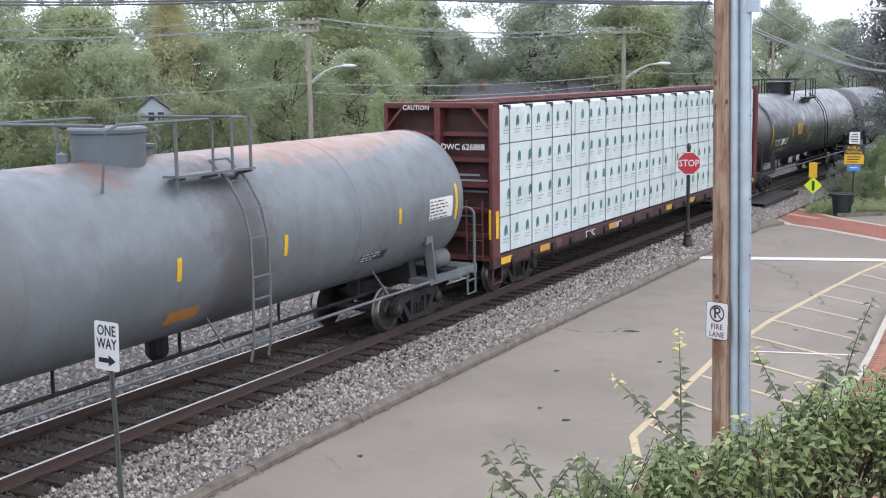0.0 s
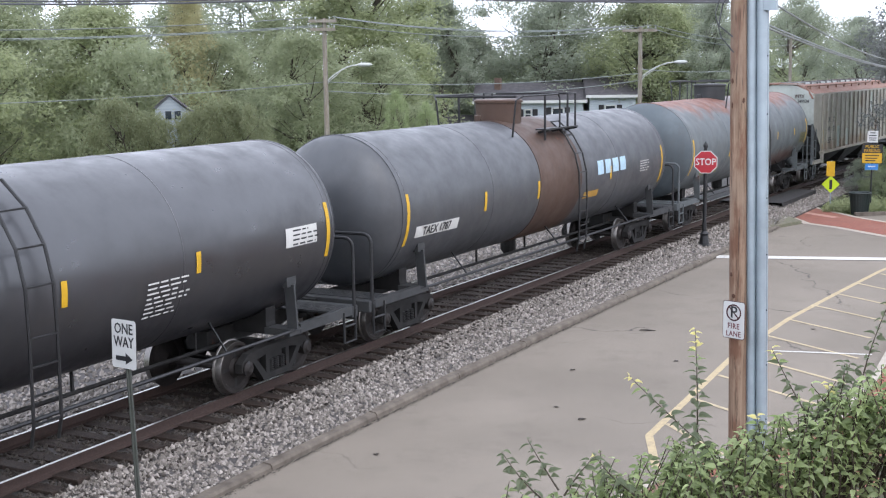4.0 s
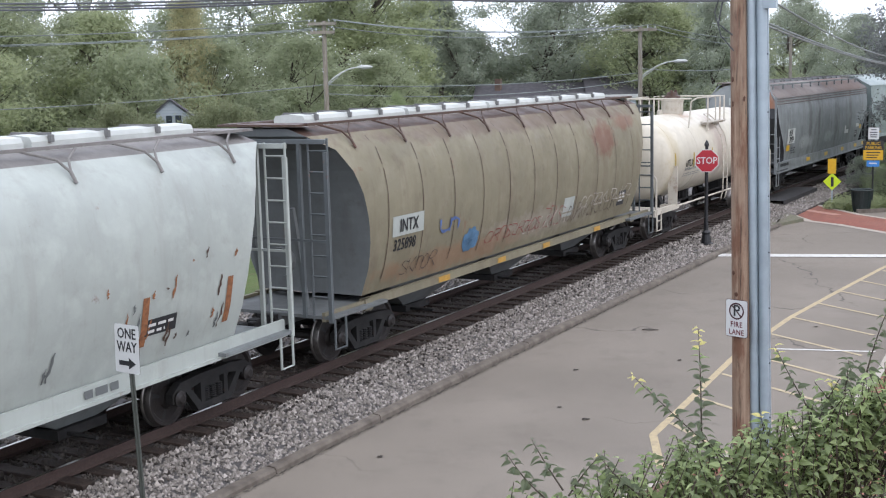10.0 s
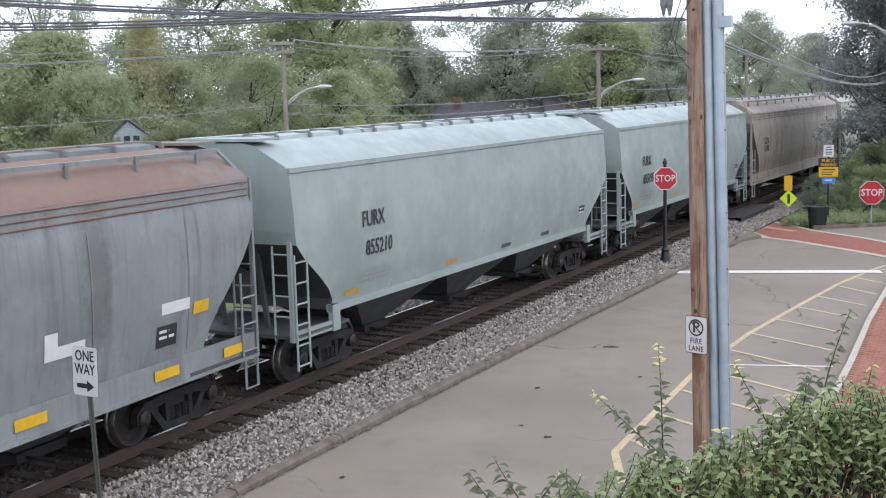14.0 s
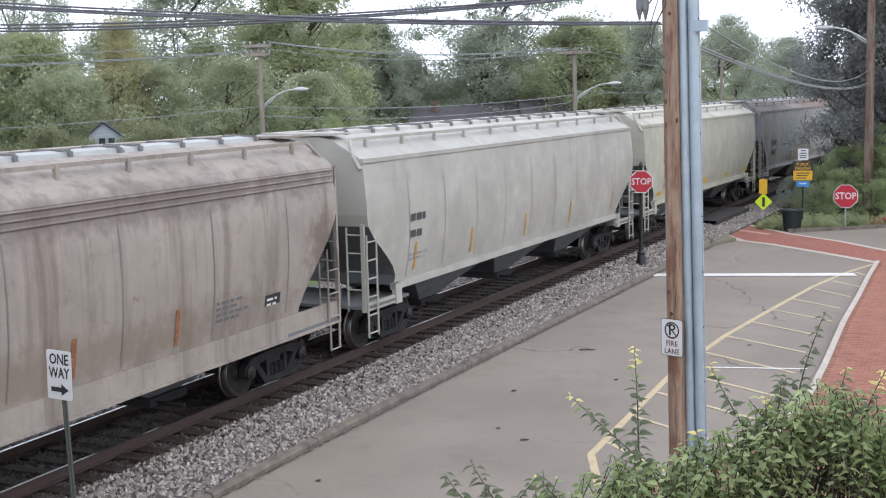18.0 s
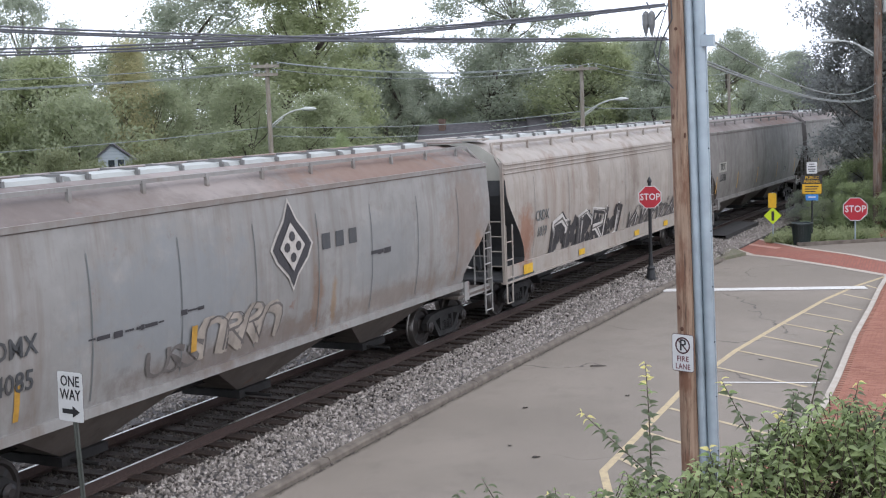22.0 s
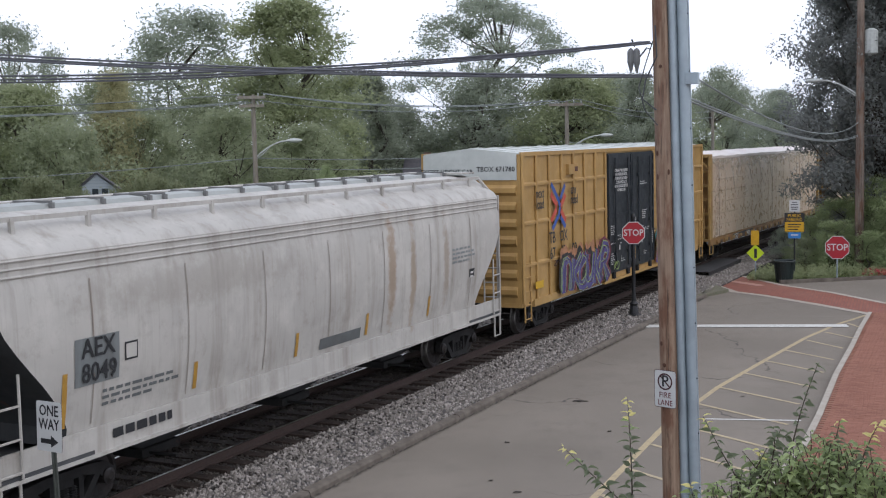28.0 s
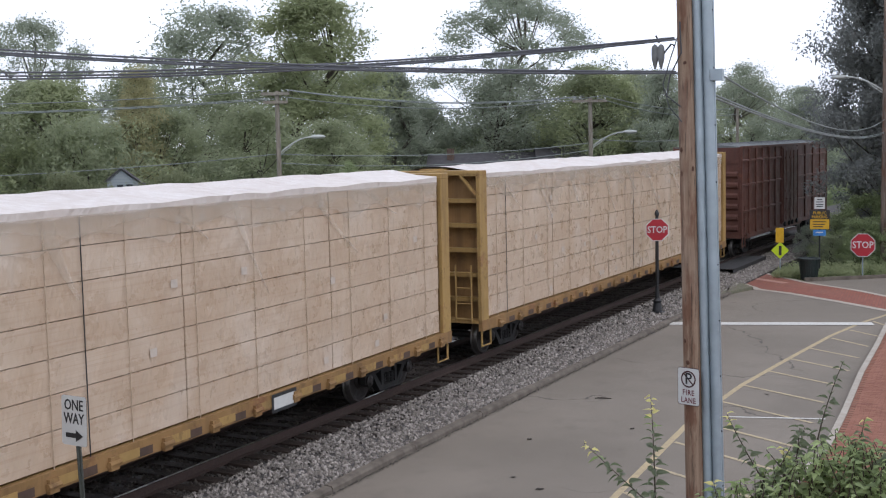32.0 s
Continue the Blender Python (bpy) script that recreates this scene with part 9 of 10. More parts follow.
riser = thing("steel_riser", "tall galvanised steel cable riser in two sections", "cable riser")
R0, R1 = Vector((16.31, 2.62, -0.45)), Vector((16.27, 2.82, 9.6))
Q = lambda z: R0.lerp(R1, (z + 0.45) / 10.05)
for dy, joints in ((0.062, (-0.45, 2.80, 6.05, 9.6)), (-0.068, (-0.45, 4.4, 7.2, 9.6))):
    for k, (z0, z1) in enumerate(zip(joints, joints[1:])):
        w = 0.066 + 0.003 * (k % 2)
        prof = [(0.05, -w - 0.012), (-0.012, -w - 0.012), (-0.014, -w)] + [(-0.014 - 0.088 * math.sin(a), -w * math.cos(a)) for a in np.linspace(0.25, math.pi - 0.25, 9)] + [(-0.014, w), (-0.012, w + 0.012), (0.05, w + 0.012)]
        bm = bm_new()
        rings = [[bm.verts.new((Q(z).x + px, Q(z).y + dy + py, z)) for px, py in prof] for z in (z0 - 0.01, z1 + 0.015)]
        n = len(prof)
        for q in range(n):
            bm.faces.new((rings[0][q], rings[0][(q + 1) % n], rings[1][(q + 1) % n], rings[1][q]))
        bm.faces.new(rings[1])
        bm.faces.new(rings[0][::-1])
        sec = part("riser_section", fix(bm), M_GALV, riser, smooth=True)
        for z in np.arange(z0 + 0.4, z1, 0.75):
            bm = bm_new()
            rod(bm, (Q(z).x - 0.01, Q(z).y + dy + (w + 0.002) * (1 if dy > 0 else -1), z), (Q(z).x - 0.03, Q(z).y + dy + (w + 0.002) * (1 if dy > 0 else -1), z), 0.012, 6)
            part("bolt", bm, M_BLACK, sec)
bm = bm_new()
c = Q(6.15)
box(bm, c.x - 0.10, c.x + 0.06, c.y - 0.26, c.y - 0.10, 6.13, 6.28)
part("cable_bracket", bm, M_GALV, riser)


def sign_board(name, label, at, w, h, yaw, face, rim=None, round_=0.03, post=None, tilt=0.0, sides=4):
    """A sheet-metal sign facing yaw degrees; its own frame has x right, y up, z out."""
    root = thing(name, label, "sign")
    fr = Matrix.Translation(at) @ Matrix.Rotation(radians(yaw), 4, "Z") @ Matrix.Rotation(radians(tilt), 4, "Y") @ Matrix(((0, 0, -1, 0), (-1, 0, 0, 0), (0, 1, 0, 0), (0, 0, 0, 1)))

    def outline(w, h, r):
        if sides == 8:
            return [(w / 2 / math.cos(math.pi / 8) * math.cos(math.pi / 8 + k * math.pi / 4), h / 2 / math.cos(math.pi / 8) * math.sin(math.pi / 8 + k * math.pi / 4)) for k in range(8)]
        if sides == 1:
            return [(0, -h / 2), (w / 2, 0), (0, h / 2), (-w / 2, 0)]
        pts = []
        for cx, cy, a0 in ((w / 2 - r, h / 2 - r, 0), (-w / 2 + r, h / 2 - r, 90), (-w / 2 + r, -h / 2 + r, 180), (w / 2 - r, -h / 2 + r, 270)):
            pts += [(cx + r * math.cos(radians(a0 + q)), cy + r * math.sin(radians(a0 + q))) for q in (0, 45, 90)]
        return pts

    def sheet(name, w, h, r, z0, z1, mt):
        bm = bm_new()
        pts = outline(w, h, r)
        lo, hi = [bm.verts.new(fr @ Vector((x, y, z0))) for x, y in pts], [bm.verts.new(fr @ Vector((x, y, z1))) for x, y in pts]
        bm.faces.new(hi)
        bm.faces.new(lo[::-1])
        for k in range(len(pts)):
            bm.faces.new((lo[k], lo[(k + 1) % len(pts)], hi[(k + 1) % len(pts)], hi[k]))
        return part(name, bm, mt, root)

    if rim is not None:
        sheet("border", w, h, round_, -0.003, 0.003, rim[0])
        sheet("sign_face", w - 2 * rim[1], h - 2 * rim[1], max(0.005, round_ - rim[1]), 0.003, 0.006, face)
    else:
        sheet("sign_face", w, h, round_, -0.003, 0.006, face)
    return root, fr


def flat_bar(root, fr, x0, x1, y0, y1, mt, name="bar", z=0.008):
    bm = bm_new()
    bm.faces.new([bm.verts.new(fr @ Vector(p)) for p in ((x0, y0, z), (x1, y0, z), (x1, y1, z), (x0, y1, z))])
    part(name, bm, mt, root)


# one-way sign on its post
OW = Vector((12.04, 9.77, 2.07))
ow, fr = sign_board("one_way_sign", "white one way sign with a black arrow on a steel post", OW, 0.44, 0.62, -10, M_SIGN_WHITE, (M_INK, 0.0), 0.03, tilt=2)
sign_text("ONE", 0.19, M_INK, ow, fr @ Matrix.Translation((0, 0.19, 0.009)), squeeze=0.85)
sign_text("WAY", 0.19, M_INK, ow, fr @ Matrix.Translation((0, 0.02, 0.009)), squeeze=0.82)
bm = bm_new()
bm.faces.new([bm.verts.new(fr @ Vector((x, y, 0.009))) for x, y in ((-0.15, -0.215), (0.03, -0.215), (0.03, -0.26), (0.16, -0.185), (0.03, -0.11), (0.03, -0.155), (-0.15, -0.155))])
part("arrow", bm, M_INK, ow)
bm = bm_new()
foot = Vector((11.95, 9.58, -0.5))
top = fr @ Vector((0, 0.28, -0.02))
for o in (-0.022, 0.022):
    rod(bm, foot + Vector((0, o, 0)), top + Vector((0, o, 0)), 0.016, 6)
beam(bm, foot, top, 0.05, 0.012)
part("post", bm, plain("dark_green_steel_post", lin(84, 88, 82), 0.6, 0.3), ow)

# fire-lane sign on the wooden pole
FL = Vector((16.11, 2.93, 2.07))
fl, fr = sign_board("no_parking_sign", "white no parking fire lane sign on the wooden pole", FL, 0.34, 0.51, -22, M_SIGN_WHITE, (plain("sign_border_red", lin(84, 44, 48), 0.5), 0.008), 0.035)
bm = bm_new()
for r0, r1 in ((0.115, 0.094),):
    n = 24
    A = [bm.verts.new(fr @ Vector((r0 * math.cos(k * math.tau / n), 0.10 + r0 * math.sin(k * math.tau / n), 0.009))) for k in range(n)]
    B = [bm.verts.new(fr @ Vector((r1 * math.cos(k * math.tau / n), 0.10 + r1 * math.sin(k * math.tau / n), 0.009))) for k in range(n)]
    for k in range(n):
        bm.faces.new((A[k], A[(k + 1) % n], B[(k + 1) % n], B[k]))
bm.faces.new([bm.verts.new(fr @ Vector((x, 0.10 + y, 0.0095))) for x, y in ((-0.075, 0.062), (0.062, -0.075), (0.076, -0.061), (-0.061, 0.076))])
part("prohibition_ring", bm, plain("sign_dark_red", lin(70, 24, 30), 0.5), fl)
sign_text("P", 0.22, M_INK, fl, fr @ Matrix.Translation((0, 0.10, 0.0085)))
sign_text("FIRE", 0.105, plain("sign_red_text", lin(120, 60, 66), 0.5), fl, fr @ Matrix.Translation((0, -0.085, 0.009)), squeeze=0.85, space=1.15)
sign_text("LANE", 0.105, bpy.data.materials["sign_red_text"], fl, fr @ Matrix.Translation((0, -0.19, 0.009)), squeeze=0.85, space=1.1)

# two stop signs
for at, base, yaw, ornate in (((38.66, 8.02, 2.40), (38.76, 8.05, -0.32), 12, True), ((50.9, 2.33, 0.89), (51.0, 2.34, -0.4), 3, False)):
    st, fr = sign_board("stop_sign", "red octagonal stop sign on a black post" if ornate else "red octagonal stop sign at the street corner", Vector(at), 0.72 if ornate else 0.92, 0.72 if ornate else 0.92, yaw, M_RED, (M_SIGN_WHITE, 0.025), sides=8)
    sign_text("STOP", 0.30 if ornate else 0.38, M_SIGN_WHITE, st, fr @ Matrix.Translation((0, 0, 0.010)), squeeze=0.88)
    bm = bm_new()
    if ornate:
        lathe_z(bm, [(base[2], 0.24), (base[2] + 0.06, 0.24), (base[2] + 0.09, 0.16), (base[2] + 0.35, 0.12), (base[2] + 0.42, 0.14), (base[2] + 0.5, 0.075), (base[2] + 0.9, 0.06), (at[2] + 0.45, 0.052), (at[2] + 0.47, 0.075), (at[2] + 0.53, 0.075), (at[2] + 0.62, 0.03), (at[2] + 0.66, 0.0)], 14, base[0], base[1])
        bm2 = fix(bm)
    else:
        rod(bm, base, (base[0], base[1], at[2] + 0.4), 0.03)
    part("post", bm, M_BLACK if ornate else M_GALV, st)

# crossing warning sign, parking sign
sg, fr = sign_board("crossing_warning_sign", "yellow diamond crossing sign under a small yellow plate", Vector((50.66, 5.5, 0.66)), 0.70, 0.70, 4, M_LIME, (M_LIME, 0.0), sides=1)
flat_bar(sg, fr, -0.05, 0.06, -0.20, 0.18, M_INK)
bm = bm_new()
rod(bm, (50.72, 5.5, -0.45), (50.72, 5.5, 1.6), 0.03)
part("post", bm, M_GALV, sg)
bm = bm_new()
box(bm, 50.62, 50.64, 5.35, 5.67, 0.98, 1.58)
part("upper_plate", bm, M_YELLOW, sg)
flat_bar(sg, fr, -0.12, 0.12, 0.66, 0.70, M_INK)
flat_bar(sg, fr, -0.12, 0.10, 0.52, 0.56, M_INK)
pk, fr = sign_board("parking_sign", "black and yellow public parking sign over a blue plate", Vector((50.80, 3.98, 1.90)), 0.78, 0.78, 2, M_YELLOW, (M_INK, 0.02))
flat_bar(pk, fr, -0.37, 0.37, 0.02, 0.37, M_INK, "dark_header", 0.008)
sign_text("PUBLIC", 0.17, M_YELLOW, pk, fr @ Matrix.Translation((0, 0.27, 0.012)), squeeze=0.95)
sign_text("PARKING", 0.17, M_YELLOW, pk, fr @ Matrix.Translation((0, 0.11, 0.012)), squeeze=0.85)
for k in range(3):
    flat_bar(pk, fr, -0.26, 0.26 - 0.06 * k, -0.10 - 0.1 * k, -0.06 - 0.1 * k, M_INK)
for nm, z0, z1, hw, mt in (("white_plate", 2.34, 2.80, 0.20, M_SIGN_WHITE), ("blue_plate", 1.26, 1.50, 0.24, M_SIGN_BLUE)):
    bm = bm_new()
    box(bm, 50.80, 50.82, 3.98 - hw, 3.98 + hw, z0, z1)
    part(nm, bm, mt, pk)
flat_bar(pk, fr, -0.14, 0.14, -0.53, -0.48, M_SIGN_WHITE)
for y0, w in ((0.80, 0.10), (0.70, 0.14), (0.60, 0.14), (0.52, 0.12)):
    flat_bar(pk, fr, -w, w, y0, y0 + 0.035, M_INK)
bm = bm_new()
rod(bm, (50.86, 3.98, -0.45), (50.86, 3.98, 2.8), 0.035)
part("post", bm, M_BLACK, pk)

# litter bin
bin_ = thing("litter_bin", "dark green ribbed litter bin with a rolled rim", "litter bin")
bm = bm_new()
lathe_z(bm, [(-0.40, 0.30), (0.42, 0.38)], 20, 49.7, 4.28)
part("body", bm, plain("bin_green", lin(30, 44, 42), 0.5), bin_)
for k in range(20):
    a = k * math.tau / 20
    bm = bm_new()
    beam(bm, (49.7 + 0.31 * math.cos(a), 4.28 + 0.31 * math.sin(a), -0.36), (49.7 + 0.40 * math.cos(a), 4.28 + 0.40 * math.sin(a), 0.40), 0.05, 0.015)
    part("slat", bm, bpy.data.materials["bin_green"], bin_)
bm = bm_new()
for k in range(24):
    a, b = k * math.tau / 24, (k + 1) * math.tau / 24
    rod(bm, (49.7 + 0.41 * math.cos(a), 4.28 + 0.41 * math.sin(a), 0.44), (49.7 + 0.41 * math.cos(b), 4.28 + 0.41 * math.sin(b), 0.44), 0.035, 8)
part("rim", bm, bpy.data.materials["bin_green"], bin_)


def far_pole(x, y, base, top, r, lamp=None, arms=(), label="", paint=None, reach=None, box_at=None):
    """A street pole with cross-arms, insulators and a curved lamp arm."""
    root = thing("street_pole", label, "utility pole", "poles along the street")
    bm = bm_new()
    rod(bm, (x, y, base), (x, y, top), r, 10, r * 0.7)
    part("shaft", bm, paint or M_POLE_GREY, root)
    for z, w, yaw in arms:
        d = Vector((math.sin(yaw), -math.cos(yaw), 0))
        bm = bm_new()
        beam(bm, Vector((x - 0.15, y, z)) - d * w, Vector((x - 0.15, y, z)) + d * w, 0.11, 0.13)
        arm = part("cross_arm", bm, M_POLE_GREY, root)
        for f in (-0.92, -0.5, 0.5, 0.92):
            p = Vector((x - 0.15, y, z)) + d * w * f
            bm = bm_new()
            lathe_z(bm, [(z + 0.06, 0.02), (z + 0.10, 0.045), (z + 0.17, 0.03), (z + 0.20, 0.0)], 8, p.x, p.y)
            part("insulator", bm, M_CAST, arm)
    if lamp:
        lx, ly, lz = lamp
        s = Vector((x, y, lz - 0.75))
        e = Vector((lx, ly, lz))
        pts = [Vector((s.x + (e.x - s.x) * k / 6, s.y + (e.y - s.y) * k / 6, s.z + (e.z - s.z) * (1 - (1 - k / 6) ** 1.8))) for k in range(7)]
        bm = bm_new()
        tube(bm, pts, 0.035)
        tube(bm, [s + Vector((0, 0, -0.32)), (s + pts[1]) / 2 + Vector((0, 0, -0.10)), pts[2] + Vector((0, 0, -0.10)), pts[3]], 0.022)
        arm = part("lamp_arm", bm, M_CAST, root)
        d = (e - s)
        d.z = 0
        d.normalize()
        bm = bm_new()
        m = Matrix.Translation(e + d * 0.32) @ Matrix.Rotation(math.atan2(d.y, d.x), 4, "Z") @ Matrix.Diagonal((0.36, 0.14, 0.10, 1))
        bmesh.ops.create_uvsphere(bm, u_segments=12, v_segments=8, radius=1.0, matrix=m)
        part("lamp_head", bm, M_CAST, arm, "pale cobra-head lamp", True)
    if box_at:
        bm = bm_new()
        lathe_z(bm, [(box_at - 0.55, 0.2), (box_at - 0.5, 0.28), (box_at + 0.45, 0.28), (box_at + 0.5, 0.2), (box_at + 0.56, 0.0)], 12, x + 0.1, y - 0.42)
        part("transformer", fix(bm), M_CAST, root)
    return root


far_pole(47.95, 26.95, -1.9, 7.75, 0.14, (48.65, 25.7, 5.68), ((7.62, 0.62, 0.55), (7.25, 0.55, 0.55)), "silvered wooden street pole with cross-arms and a lamp")
far_pole(60.0, 15.8, -1.5, 7.4, 0.14, (60.4, 14.2, 5.62), ((7.2, 0.85, 0.35),), "silvered wooden street pole with a cross-arm and a lamp")
far_pole(76.0, 10.8, -1.5, 7.1, 0.12, None, (), "slim grey street pole without any arms")
far_pole(55.0, 1.62, -0.5, 12.0, 0.21, (54.9, 3.2, 7.72), (), "brown wooden pole with a lamp and a transformer can", make_wood("brown_pole_wood", lin(106, 94, 86), lin(140, 127, 117)), None, 9.3)


# ---- wires ----
def wire(name, a, b, sag, r, material, label, n=24, parent=None):
    a, b = Vector(a), Vector(b)
    cu = bm_new()
    pts = [a.lerp(b, k / n) - Vector((0, 0, sag * 4 * (k / n) * (1 - k / n))) for k in range(n + 1)]
    tube(cu, pts, r, 6)
    ob = part(name, cu, material, parent)
    return tagged(ob, label, "cable") if parent is None else ob


M_BUNDLE = plain("weathered_cable_sheath", lin(104, 106, 112), 0.55, 0, 0.15, 5)


def lashed(name, a, b, sag, r, label, turns=46):
    """A heavy bundle of cables with a lashing wire wound round it."""
    root = thing(name, label, "cable")
    a, b = Vector(a), Vector(b)
    for k, (dy, dz) in enumerate(((0, 0), (r * 1.5, -r * 1.1), (-r * 1.2, -r * 1.5))):
        wire("cable", a + Vector((0, dy, dz)), b + Vector((0, dy, dz)), sag * (1 + 0.04 * k), r, M_BUNDLE, "", 30, root)
    bm = bm_new()
    n = turns * 6
    pts = []
    for k in range(n + 1):
        f = k / n
        c = a.lerp(b, f) - Vector((0, 0, sag * 4 * f * (1 - f) + r * 0.8))
        w = f * turns * math.tau
        pts.append(c + Vector((0, math.cos(w), math.sin(w))) * r * 2.4)
    tube(bm, pts, r * 0.18, 4)
    part("lashing_wire", bm, M_CAST, root)
    return root


# bundles from the wooden pole across the track
lashed("cable_bundle", (16.12, 3.10, 6.70), (9.6, 30.5, 8.81), 0.99, 0.014, "heavy grey lashed cable bundle over the track")
lashed("cable_bundle", (16.12, 3.08, 6.26), (7.2, 30.5, 9.89), 0.717, 0.014, "heavy grey lashed cable bundle over the track")
cbx = thing("splice_case", "small grey splice case hung beside the wooden pole", "cable closure")
bm = bm_new()
for dy in (-0.035, 0.045):
    lathe_z(bm, [(6.30, 0.012), (6.40, 0.036), (6.44, 0.046), (6.58, 0.046), (6.61, 0.03), (6.63, 0.0)], 10, 16.10, 3.31 + dy)
box(bm, 16.07, 16.13, 3.25, 3.38, 6.46, 6.56)
part("case", fix(bm), plain("grey_plastic_case", lin(126, 128, 128), 0.5), cbx)
bm = bm_new()
tube(bm, [(16.1, 3.3, 6.64), (16.1, 3.34, 6.74)], 0.012)
tube(bm, [(16.1, 3.24, 6.5), (16.1, 3.14, 6.62), (16.11, 3.1, 6.6)], 0.012)
part("hanger", bm, M_WIRE, cbx)
# service wires to the brown pole
for a, b, sag in (((16.28, 2.62, 6.27), (55.0, 1.7, 5.88), 0.62), ((16.28, 2.64, 5.96), (55.0, 1.7, 5.36), 0.38), ((16.28, 2.64, 5.92), (55.0, 1.7, 5.30), 0.36)):
    wire("service_wire", a, b, sag, 0.014, M_WIRE_PALE, "sagging pale service wire over the lane")
for a, b, sag in (((55.0, 1.5, 5.88), (62, -30, 7.0), 0.8), ((55.0, 1.5, 5.33), (62, -30, 6.3), 0.8)):
    wire("service_wire", a, b, sag, 0.02, M_WIRE, "dark service wire beyond the pole")
# street wires along the far poles
for a, b, sag in (((47.9, 27.5, 7.8), (33.0, 44.0, 7.5), 0.35), ((47.9, 27.2, 7.45), (33.0, 44.0, 7.05), 0.3), ((47.9, 26.9, 7.4), (33.0, 44.3, 7.0), 0.3), ((47.9, 26.5, 7.8), (59.9, 16.5, 7.45), 0.42), ((47.9, 26.3, 7.75), (59.9, 16.1, 7.45), 0.46), ((47.9, 26.7, 7.5), (59.9, 15.2, 7.45), 0.58), ((59.9, 15.1, 7.45), (76.0, 10.8, 7.0), 0.4), ((59.9, 15.4, 7.35), (76.0, 10.8, 6.6), 0.45),
                  ((47.9, 27.0, 4.95), (31.0, 42.0, 4.4), 0.3), ((47.9, 26.9, 4.95), (60.0, 15.8, 5.1), 0.3), ((47.9, 26.9, 4.55), (60.0, 15.8, 4.75), 0.4), ((60.0, 15.8, 5.3), (76.0, 10.8, 5.5), 0.3)):
    wire("street_wire", a, b, sag, 0.02, M_WIRE_PALE, "pale overhead street wire beyond the track")

# ---- houses beyond the track ----
def house(ax, ay, bx, by, base, eave, ridge, depth, wall, roof, label, windows, name="house"):
    """A house whose front runs from a to b, towards the track."""
    root = thing(name, label, "house", "houses beyond the railway")
    a, b = Vector((ax, ay, 0)), Vector((bx, by, 0))
    L = (b - a).length
    u = (b - a).normalized()
    back = Vector((-u.y, u.x, 0))
    if back.x < 0:
        back = -back
    P = lambda s, d, z: a + u * s + back * d + Vector((0, 0, z))
    bm = bm_new()
    w = [bm.verts.new(P(s, d, z)) for z in (base, eave) for s, d in ((0, 0), (L, 0), (L, depth), (0, depth))]
    for q in ((0, 1, 5, 4), (1, 2, 6, 5), (2, 3, 7, 6), (3, 0, 4, 7)):
        bm.faces.new([w[k] for k in q])
    for s in (0, L):
        bm.faces.new([bm.verts.new(P(s, d, z)) for d, z in ((0, eave), (depth, eave), (depth / 2, ridge))])
    part("wall", fix(bm), wall, root)
    bm = bm_new()
    for d0, d1 in ((-0.35, depth / 2), (depth + 0.35, depth / 2)):
        z0 = eave - 0.12
        for dz in (0, 0.12):
            bm.faces.new([bm.verts.new(P(s, d, z + dz)) for s, d, z in ((-0.3, d0, z0), (L + 0.3, d0, z0), (L + 0.3, d1, ridge), (-0.3, d1, ridge))])
    part("roof", fix(bm), roof, root)
    bm = bm_new()
    beam(bm, P(-0.3, -0.36, eave - 0.1), P(L + 0.3, -0.36, eave - 0.1), 0.06, 0.22)
    part("fascia", bm, M_SIGN_WHITE, root)
    for s, z, ww, hh in windows:
        bm = bm_new()
        q = [P(s - ww / 2, -0.02, z - hh / 2), P(s + ww / 2, -0.02, z - hh / 2), P(s + ww / 2, -0.02, z + hh / 2), P(s - ww / 2, -0.02, z + hh / 2)]
        bm.faces.new([bm.verts.new(p) for p in q])
        win = part("window", bm, M_PANE, root)
        bm = bm_new()
        for k in range(4):
            beam(bm, q[k] - back * 0.04, q[(k + 1) % 4] - back * 0.04, 0.09, 0.09)
        beam(bm, (q[0] + q[3]) / 2 - back * 0.04, (q[1] + q[2]) / 2 - back * 0.04, 0.06, 0.06)
        part("window_frame", bm, M_SIGN_WHITE, win)
        for e in (-1, 1):
            bm = bm_new()
            c = s + e * (ww / 2 + 0.3)
            bm.faces.new([bm.verts.new(P(c + i * 0.2, -0.05, z + j * hh / 2 * 1.08)) for i, j in ((-1, -1), (1, -1), (1, 1), (-1, 1))])
            part("shutter", bm, M_BLACK, root)
    return root, P


def make_siding(name, a, b):
    n = Nodes(name)
    z = n.height(2)
    saw = n.math("FRACT", n.math("MULTIPLY", z, 7.0), 0)
    c = n.mix(n.ramp(saw, 0.0, 0.2), tuple(v * 0.75 for v in a[:3]) + (1,), n.mix(n.noise(0.8), a, b))
    n.bump(saw, 0.5, 0.02)
    return n.done(c, 0.7, 0, 0.3)


